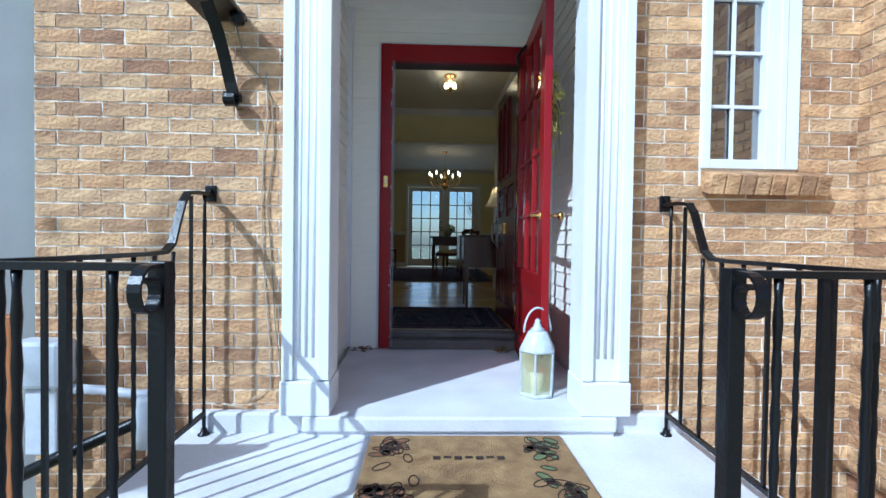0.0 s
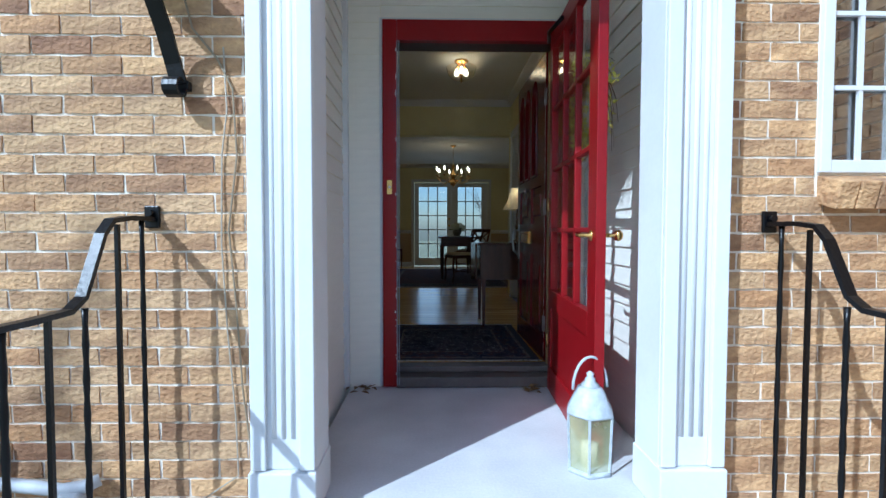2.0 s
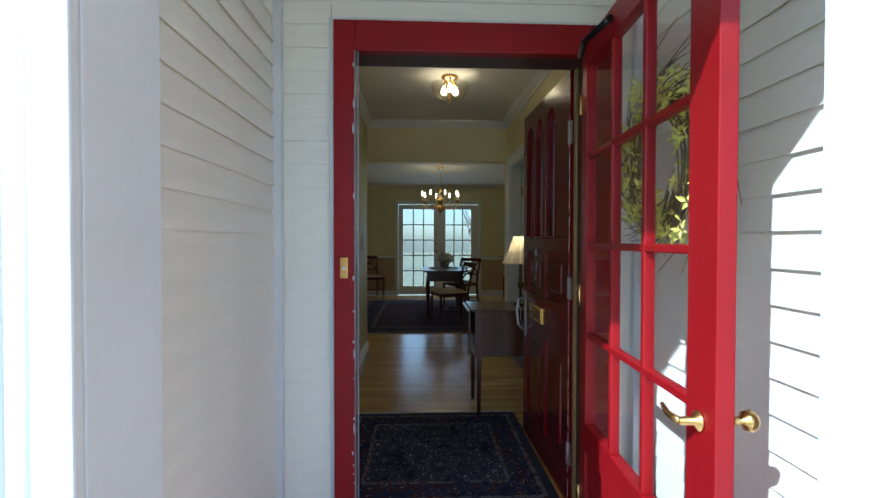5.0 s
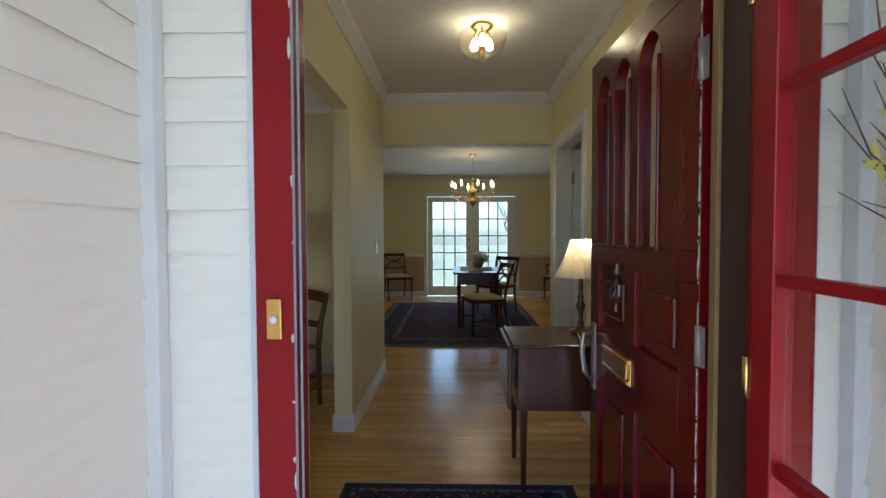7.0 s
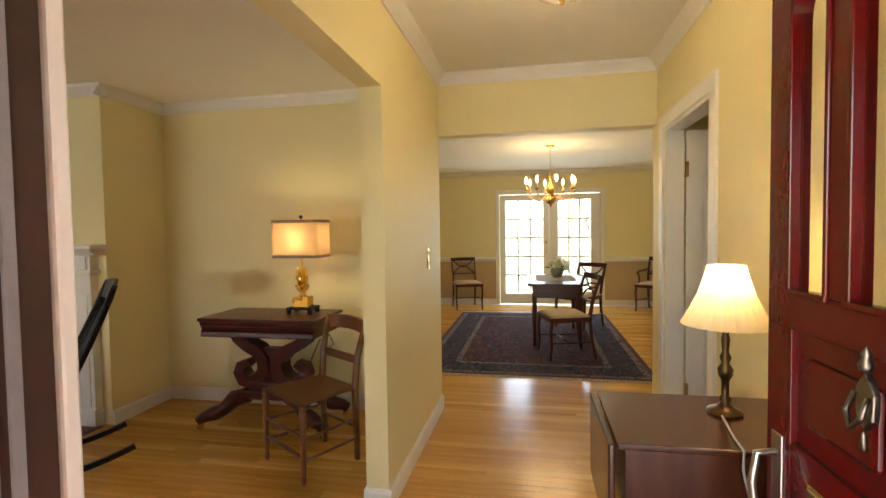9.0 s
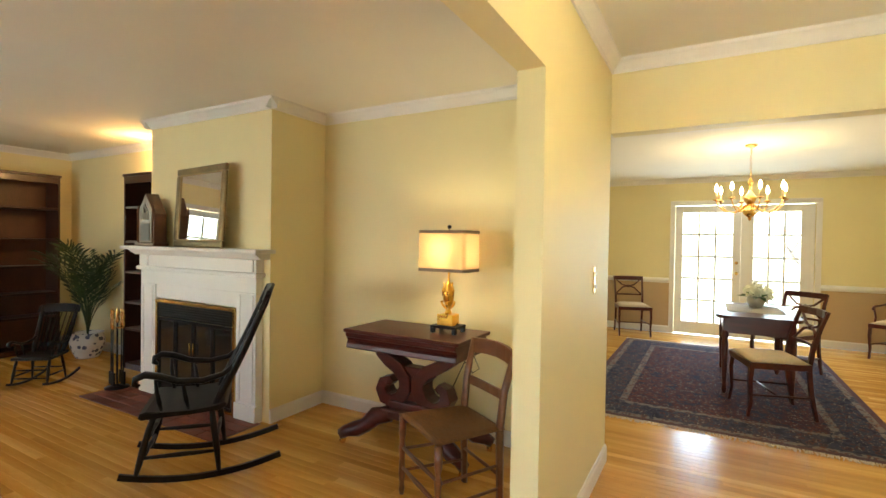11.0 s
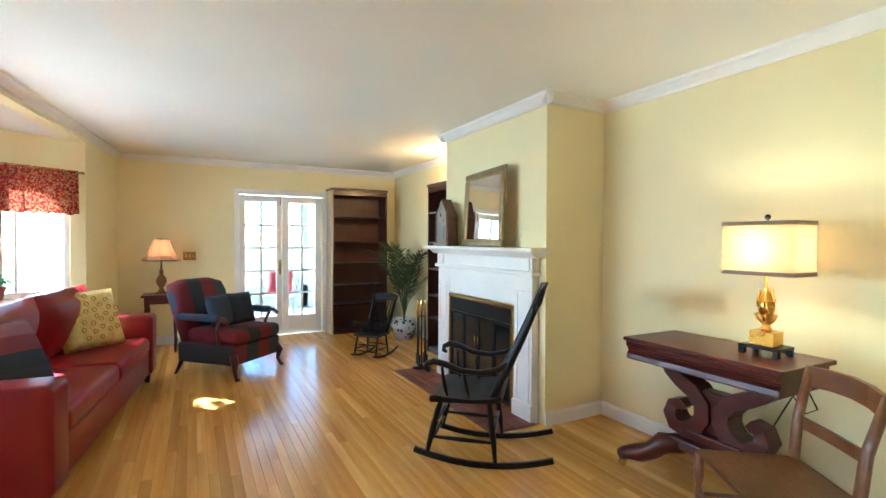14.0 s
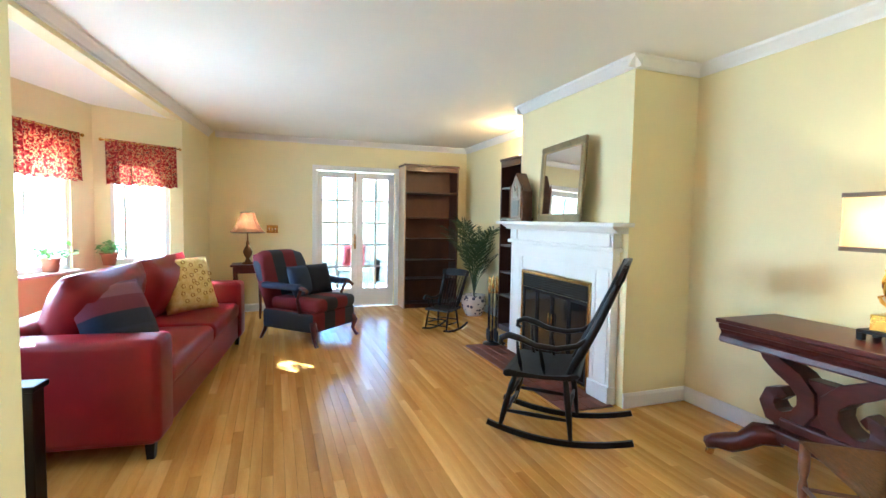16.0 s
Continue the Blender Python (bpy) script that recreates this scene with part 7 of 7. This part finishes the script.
# ---- fire tools ----
t = thing("fireplace_tools", "brass handled fireplace tools on a dark stand", "fire tools", pose(-4.10, 7.16, 0.0))
bb = bm_()
lathe(bb, [(0, 0.005), (0.10, 0.005), (0.10, 0.018), (0.03, 0.03), (0.01, 0.04), (0.008, 0.6), (0, 0.6)], n=16)
part("stand", bb, IRON, t)
for k in range(4):
    a = k * 1.57 + 0.5
    x, y = 0.055 * math.cos(a), 0.055 * math.sin(a)
    bb = bm_()
    tube(bb, [(x, y, 0.06), (x, y, 0.58)], 0.006, 6)
    box(bb, x - 0.03, x + 0.03, y - 0.008, y + 0.008, 0.04, 0.16, 0.004)
    tl = part("tool", bb, IRON, t)
    bb = bm_()
    lathe(bb, [(0.007, 0.55), (0.013, 0.6), (0.008, 0.63), (0.014, 0.67), (0.006, 0.7), (0.012, 0.715), (0.0, 0.73)], x, y, 0, 10)
    part("handle", bb, BRASS, tl, "turned brass handle")
bb = bm_()
tube(bb, [(-0.055, 0, 0.56), (0.055, 0, 0.56)], 0.006, 6)
tube(bb, [(0, -0.055, 0.56), (0, 0.055, 0.56)], 0.006, 6)
lathe(bb, [(0.01, 0.6), (0.02, 0.63), (0.012, 0.66), (0.02, 0.7), (0.0, 0.75)], 0, 0, 0, 12)
part("top_hook", bb, BRASS, t)

# ---- bay windows ----
def floral_mat(name):
    m = bpy.data.materials.new(name)
    m.use_nodes = True
    n, l = m.node_tree.nodes, m.node_tree.links
    bs = n["Principled BSDF"]
    bs.inputs["Roughness"].default_value = 0.9
    co, vo, ra = n.new("ShaderNodeTexCoord"), n.new("ShaderNodeTexNoise"), n.new("ShaderNodeValToRGB")
    vo.inputs["Scale"].default_value, vo.inputs["Detail"].default_value = 42, 1.5
    l.new(co.outputs["Object"], vo.inputs["Vector"])
    l.new(vo.outputs["Fac"], ra.inputs[0])
    ra.color_ramp.interpolation = "CONSTANT"
    e = ra.color_ramp.elements
    e[0].color, e[1].color, e[1].position = (0.26, 0.015, 0.02, 1), (0.58, 0.36, 0.16, 1), 0.53
    q = e.new(0.44)
    q.color = (0.52, 0.07, 0.05, 1)
    q = e.new(0.62)
    q.color = (0.20, 0.05, 0.05, 1)
    l.new(ra.outputs[0], bs.inputs["Base Color"])
    tr, mx = n.new("ShaderNodeBsdfTranslucent"), n.new("ShaderNodeMixShader")
    l.new(ra.outputs[0], tr.inputs[0])
    mx.inputs[0].default_value = 0.14
    l.new(bs.outputs[0], mx.inputs[1])
    l.new(tr.outputs[0], mx.inputs[2])
    l.new(mx.outputs[0], n["Material Output"].inputs[0])
    return m


FLORAL = floral_mat("red_floral_curtain")
for i, (m, h0, h1) in enumerate(WINS):
    t = tagged(thing("window_%d" % (i + 2), "white bay window with bright daylight", "window", m), kind="structure")
    bb = bm_()
    for x0, x1, z0, z1 in ((h0, h0 + 0.045, 0.82, 1.96), (h1 - 0.045, h1, 0.82, 1.96), (h0 + 0.045, h1 - 0.045, 0.82, 0.87), (h0 + 0.045, h1 - 0.045, 1.91, 1.96)):
        box(bb, x0, x1, -0.10, -0.02, z0, z1, 0.004)
    box(bb, (h0 + h1) / 2 + 0.12, (h0 + h1) / 2 + 0.145, -0.075, -0.045, 0.87, 1.91, 0.003)
    part("window_frame", bb, TRIM, t)
    bb = bm_()
    box(bb, h0 - 0.03, h1 + 0.03, -0.10, 0.09, 0.795, 0.819, 0.005)
    part("window_sill", bb, TRIM, t)
    bb = bm_()
    box(bb, h0 + 0.04, h1 - 0.04, -0.062, -0.058, 0.865, 1.915)
    part("pane", bb, GLASS_TINT, t).visible_shadow = False
    t = thing("window_valance", "gathered red floral valance over the bay window", "curtain", m, "valances of the bay")
    bb = bm_()
    W2 = h1 - h0 + 0.10
    N = 60
    top, bot = [], []
    for k in range(N + 1):
        x = h0 - 0.05 + W2 * k / N
        y = 0.055 + 0.012 * math.sin(k * 1.25) + 0.006 * math.sin(k * 0.5)
        top.append(bb.verts.new((x, y * 0.9, 2.03)))
        bot.append(bb.verts.new((x, y * 1.15, 1.60 + 0.008 * math.sin(k * 0.7))))
    for k in range(N):
        bb.faces.new((bot[k], bot[k + 1], top[k + 1], top[k])).smooth = True
    bmesh.ops.solidify(bb, geom=bb.faces[:], thickness=0.002)
    part("fabric", bb, FLORAL, t)
    bb = bm_()
    tube(bb, [(h0 - 0.09, 0.05, 2.015), (h1 + 0.09, 0.05, 2.015)], 0.008, 8)
    for s, x in ((-1, h0 - 0.09), (1, h1 + 0.09)):
        bmesh.ops.create_uvsphere(bb, u_segments=10, v_segments=6, radius=0.016, matrix=pose(x, 0.05, 2.015))
        tube(bb, [(x - s * 0.03, 0.0, 2.015), (x - s * 0.03, 0.05, 2.015)], 0.006, 6)
    part("rod", bb, BRASS, t, "brass curtain rod")

# plants on the bay sill
LEAFY = surf("bright_leaf_green", (0.10, 0.24, 0.04), 0.5, alt=(0.25, 0.42, 0.10), scale=14)


def pot_plant(label, x, y, z, size, seed):
    t = thing("house_plant", label, "plant", pose(x, y, z), "plants in the bay")
    bb = bm_()
    lathe(bb, [(0, 0), (0.05, 0), (0.07, 0.10), (0.078, 0.1), (0.078, 0.12), (0.06, 0.12), (0.055, 0.1), (0, 0.095)], n=16)
    part("pot", bb, surf("terracotta", (0.42, 0.15, 0.07), 0.8, var=0.15), t, "terracotta pot")
    bb = bm_()
    r = random.Random(seed)
    for i in range(110):
        d = Vector((r.gauss(0, 1), r.gauss(0, 1), abs(r.gauss(0.3, 0.8)))).normalized()
        c = Vector((0, 0, 0.13)) + d * size * r.uniform(0.35, 1.0)
        m = Matrix.Translation(c) @ Euler((r.uniform(-0.7, 0.7), r.uniform(-0.7, 0.7), r.uniform(0, 6.3))).to_matrix().to_4x4()
        L = r.uniform(0.03, 0.055)
        vs = [bb.verts.new(m @ Vector(p)) for p in ((0, 0, 0), (L * 0.3, L * 0.35, 0.006), (L * 0.8, L * 0.25, 0.0), (L, 0, -0.008), (L * 0.8, -L * 0.25, 0.0), (L * 0.3, -L * 0.35, 0.006))]
        bb.faces.new(vs)
        if i % 4 == 0:
            tube(bb, [(0, 0, 0.11), tuple(c * 0.6 + Vector((0, 0, 0.05))), tuple(c)], 0.002, 4)
    part("foliage", bb, LEAFY, t)


def on_sill(i, f):
    m, h0, h1 = WINS[i]
    return m @ Vector((h0 + (h1 - h0) * f, 0.02, 0.8195))


p = on_sill(1, 0.45)
pot_plant("leafy green plant in a terracotta pot on the sill", p.x, p.y, p.z, 0.17, 3)
p = on_sill(0, 1.05)
pot_plant("small bright green plant on the bay window sill", p.x, p.y, p.z, 0.12, 4)


# ---- trees outside ----
BARK = surf("grey_brown_bark", (0.13, 0.10, 0.075), 0.9, var=0.3, scale=10, bump=0.8, bscale=40)


def limbs(bm, p, d, length, r, depth, rnd, tips):
    pts, rr = [p], [r]
    q = p.copy()
    for i in range(3):
        d = (d + Vector((rnd.gauss(0, 0.13), rnd.gauss(0, 0.13), rnd.gauss(0.04, 0.08)))).normalized()
        q = q + d * length / 3
        pts.append(q.copy())
        rr.append(r * (1 - 0.13 * (i + 1)))
    tube(bm, pts, rr, 6 if depth > 1 else 4)
    tips.append(q.copy())
    if depth:
        for k in range(3 if depth > 1 else 4):
            a = rnd.uniform(0, 6.28)
            side = Vector((math.cos(a), math.sin(a), rnd.uniform(0.0, 0.5)))
            limbs(bm, pts[rnd.randint(1, 3)], (d + side * rnd.uniform(0.5, 1.0)).normalized(), length * rnd.uniform(0.55, 0.8), r * 0.55, depth - 1, rnd, tips)


def tree(label, x, y, height, seed, leaves, size=1.0):
    rnd = random.Random(seed)
    t = thing("tree", label, "tree", pose(x, y, -0.955), "trees round the house")
    bb, tips = bm_(), []
    limbs(bb, Vector((0, 0, 0)), Vector((0, 0, 1)), height * 0.42, height * 0.022, 4, rnd, tips)
    part("trunk", bb, BARK, t)
    if leaves:
        bb = bm_()
        for p in tips:
            if p.z < height * 0.4:
                continue
            for i in range(leaves):
                c = p + Vector((rnd.gauss(0, 0.22), rnd.gauss(0, 0.22), rnd.gauss(0, 0.16)))
                m = Matrix.Translation(c) @ Euler((rnd.uniform(0, 6), rnd.uniform(0, 6), 0)).to_matrix().to_4x4()
                s_ = size * rnd.uniform(0.03, 0.06)
                bb.faces.new([bb.verts.new(m @ Vector(v)) for v in ((-s_, 0, 0), (0, s_ * 0.5, 0.01), (s_, 0, 0), (0, -s_ * 0.5, 0.01))])
        part("crown", bb, surf("spring_leaf_green", (0.09, 0.12, 0.03), 0.7, var=0.3, scale=5), t, "thin spring leaves")


tree("slender tree in thin spring leaf before the house", -5.4, -1.3, 8.6, 4, 2, 1.3)
tree("slender tree in spring leaf beside the bay", -8.1, 1.0, 7.4, 6, 60, 1.7)
tree("bare winter tree in the back garden", 4.4, 29.0, 7.5, 9, 0)
tree("bare winter tree beyond the lawn", -3.2, 36.0, 8.5, 12, 0)

# ---- floor boards, the nearest as pieces of their own ----
b = bm_()
box(b, -6.65, -0.071, 3.50, 8.0, -0.06, -0.014)
box(b, -0.071, 1.615, 4.751, 8.0, -0.06, -0.014)
box(b, -1.9, 3.38, 8.0, 13.34, -0.06, -0.014)
box(b, 1.615, 2.8, 6.7, 8.0, -0.06, -0.014)
floor = setting("floor", b, WALNUT, "honey oak strip floor, glossy")
BOARD_MESH = {}
rng = random.Random(5)


def board_mesh(n, w):
    if n not in BOARD_MESH:
        bb = bm_()
        box(bb, -n * 0.05, n * 0.05, -w / 2, w / 2, -0.012, 0.0)
        me = bpy.data.meshes.new("plank")
        top = [e for e in bb.edges if all(v.co.z > -0.001 for v in e.verts)]
        bmesh.ops.bevel(bb, geom=top, offset=0.0009, segments=1, affect="EDGES")
        bb.to_mesh(me)
        bb.free()
        me.materials.append(OAK)
        BOARD_MESH[n] = me
    return BOARD_MESH[n]


PW = 0.0565
near, far = 0, []
y = 3.53
while y < 13.15:
    x0, x1 = (-6.64, -0.075) if y < 4.78 else (-6.64, 1.60) if y < 8.0 else (-1.88, 3.36)
    x = x0 - rng.random() * 0.8
    while x < x1:
        n = rng.randint(6, 21)
        a, c = max(x, x0), min(x + n * 0.1, x1)
        x += n * 0.1
        if c - a < 0.05:
            continue
        whole = abs((c - a) - n * 0.1) < 1e-6
        if whole and near < 300 and 4.7 < y < 7.3 and -4.2 < (a + c) / 2 < 1.3:
            ob = new("plank", board_mesh(n, PW - 0.0007))
            ob.location = ((a + c) / 2, y, 0)
            ob.parent = floor
            near += 1
        else:
            far.append((a + 0.0004, c - 0.0004, y))
    y += PW
verts, faces = [], []
for a, c, y in far:
    k, w = len(verts), PW / 2 - 0.0005
    verts += [(a, y - w, 0), (c, y - w, 0), (c, y + w, 0), (a, y + w, 0), (a, y - w, -0.012), (c, y - w, -0.012), (c, y + w, -0.012), (a, y + w, -0.012)]
    faces += [(k, k + 1, k + 2, k + 3), (k, k + 4, k + 5, k + 1), (k + 1, k + 5, k + 6, k + 2), (k + 2, k + 6, k + 7, k + 3), (k + 3, k + 7, k + 4, k)]
me = bpy.data.meshes.new("planks")
me.from_pydata(verts, [], faces)
me.materials.append(OAK_J)
ob = new("planks", me)
ob.parent = floor
tagged(ob, kind="stuff")

# ---- bricks ----
BRICKS = []
for k in range(6):
    bb = bm_()
    r2 = random.Random(k)
    box(bb, -0.0957, 0.0957, -0.012, 0.012, -0.0287, 0.0287)
    front = [v for v in bb.verts if v.co.y < 0]
    bmesh.ops.subdivide_edges(bb, edges=[e for e in bb.edges if all(v.co.y < 0 for v in e.verts) and abs(e.verts[0].co.x - e.verts[1].co.x) > 0.1], cuts=4)
    for v in bb.verts:
        if v.co.y < 0:
            v.co += Vector((r2.uniform(-0.0025, 0.0025), r2.uniform(-0.003, 0.002), r2.uniform(-0.002, 0.002)))
    me = bpy.data.meshes.new("brick")
    bb.to_mesh(me)
    bb.free()
    me.materials.append(BRICK)
    BRICKS.append(me)


def bricks(parent, place, length, z0, z1, hole, budget, joined_name):
    """Courses of running bond. place(u, z) gives the pose of a brick's middle; hole = (from, to, sill) cuts an opening."""
    made, rest_v, rest_f, r3 = 0, [], [], random.Random(len(joined_name))
    pitch, course = 0.200, 0.0657
    k, z = 0, z0
    while z < z1:
        u = -0.100 * (k % 2)
        while u < length:
            a, c = max(u, 0.0) + 0.0043, min(u + pitch, length) - 0.0043
            u += pitch
            if hole and z > hole[2]:
                if a < hole[0] < c:
                    c = hole[0] - 0.004
                elif a < hole[1] < c:
                    a = hole[1] + 0.004
                elif hole[0] <= a and c <= hole[1]:
                    continue
            if c - a < 0.03:
                continue
            full = c - a > 0.185
            m = place((a + c) / 2, z)
            if full and made < budget and -0.35 < z < 2.0:
                ob = new("brick", BRICKS[r3.randrange(6)])
                ob.parent = parent
                ob.matrix_world = m @ Matrix.Rotation(math.pi * r3.randrange(2), 4, "Y")
                made += 1
            else:
                q = len(rest_v)
                hx = (c - a) / 2
                for sx, sy, sz in ((-1, -1, -1), (1, -1, -1), (1, -1, 1), (-1, -1, 1), (-1, 1, -1), (1, 1, -1), (1, 1, 1), (-1, 1, 1)):
                    rest_v.append(m @ Vector((sx * hx, sy * 0.012 + r3.uniform(-0.002, 0.002), sz * 0.0287)))
                rest_f += [(q, q + 1, q + 2, q + 3), (q, q + 4, q + 5, q + 1), (q + 1, q + 5, q + 6, q + 2), (q + 2, q + 6, q + 7, q + 3), (q + 3, q + 7, q + 4, q)]
        z += course
        k += 1
    if rest_f:
        me = bpy.data.meshes.new(joined_name)
        me.from_pydata(rest_v, [], rest_f)
        me.materials.append(BRICK_J)
        ob = new(joined_name, me)
        ob.parent = parent
        tagged(ob, kind="stuff")


bricks(facade_left, lambda u, z: pose(-1.14 + u, 3.371, z), 1.16, -0.9, 3.3, None, 200, "bricks")
bricks(facade_right, lambda u, z: pose(1.56 + u, 3.371, z), 1.14, -0.9, 3.3, (0.37, 0.842, 1.0), 180, "bricks")
bricks(facade_return, lambda u, z: pose(2.711, 0.4 + u, z, 0, 0, -90), 2.97, -0.9, 3.3, None, 260, "bricks")
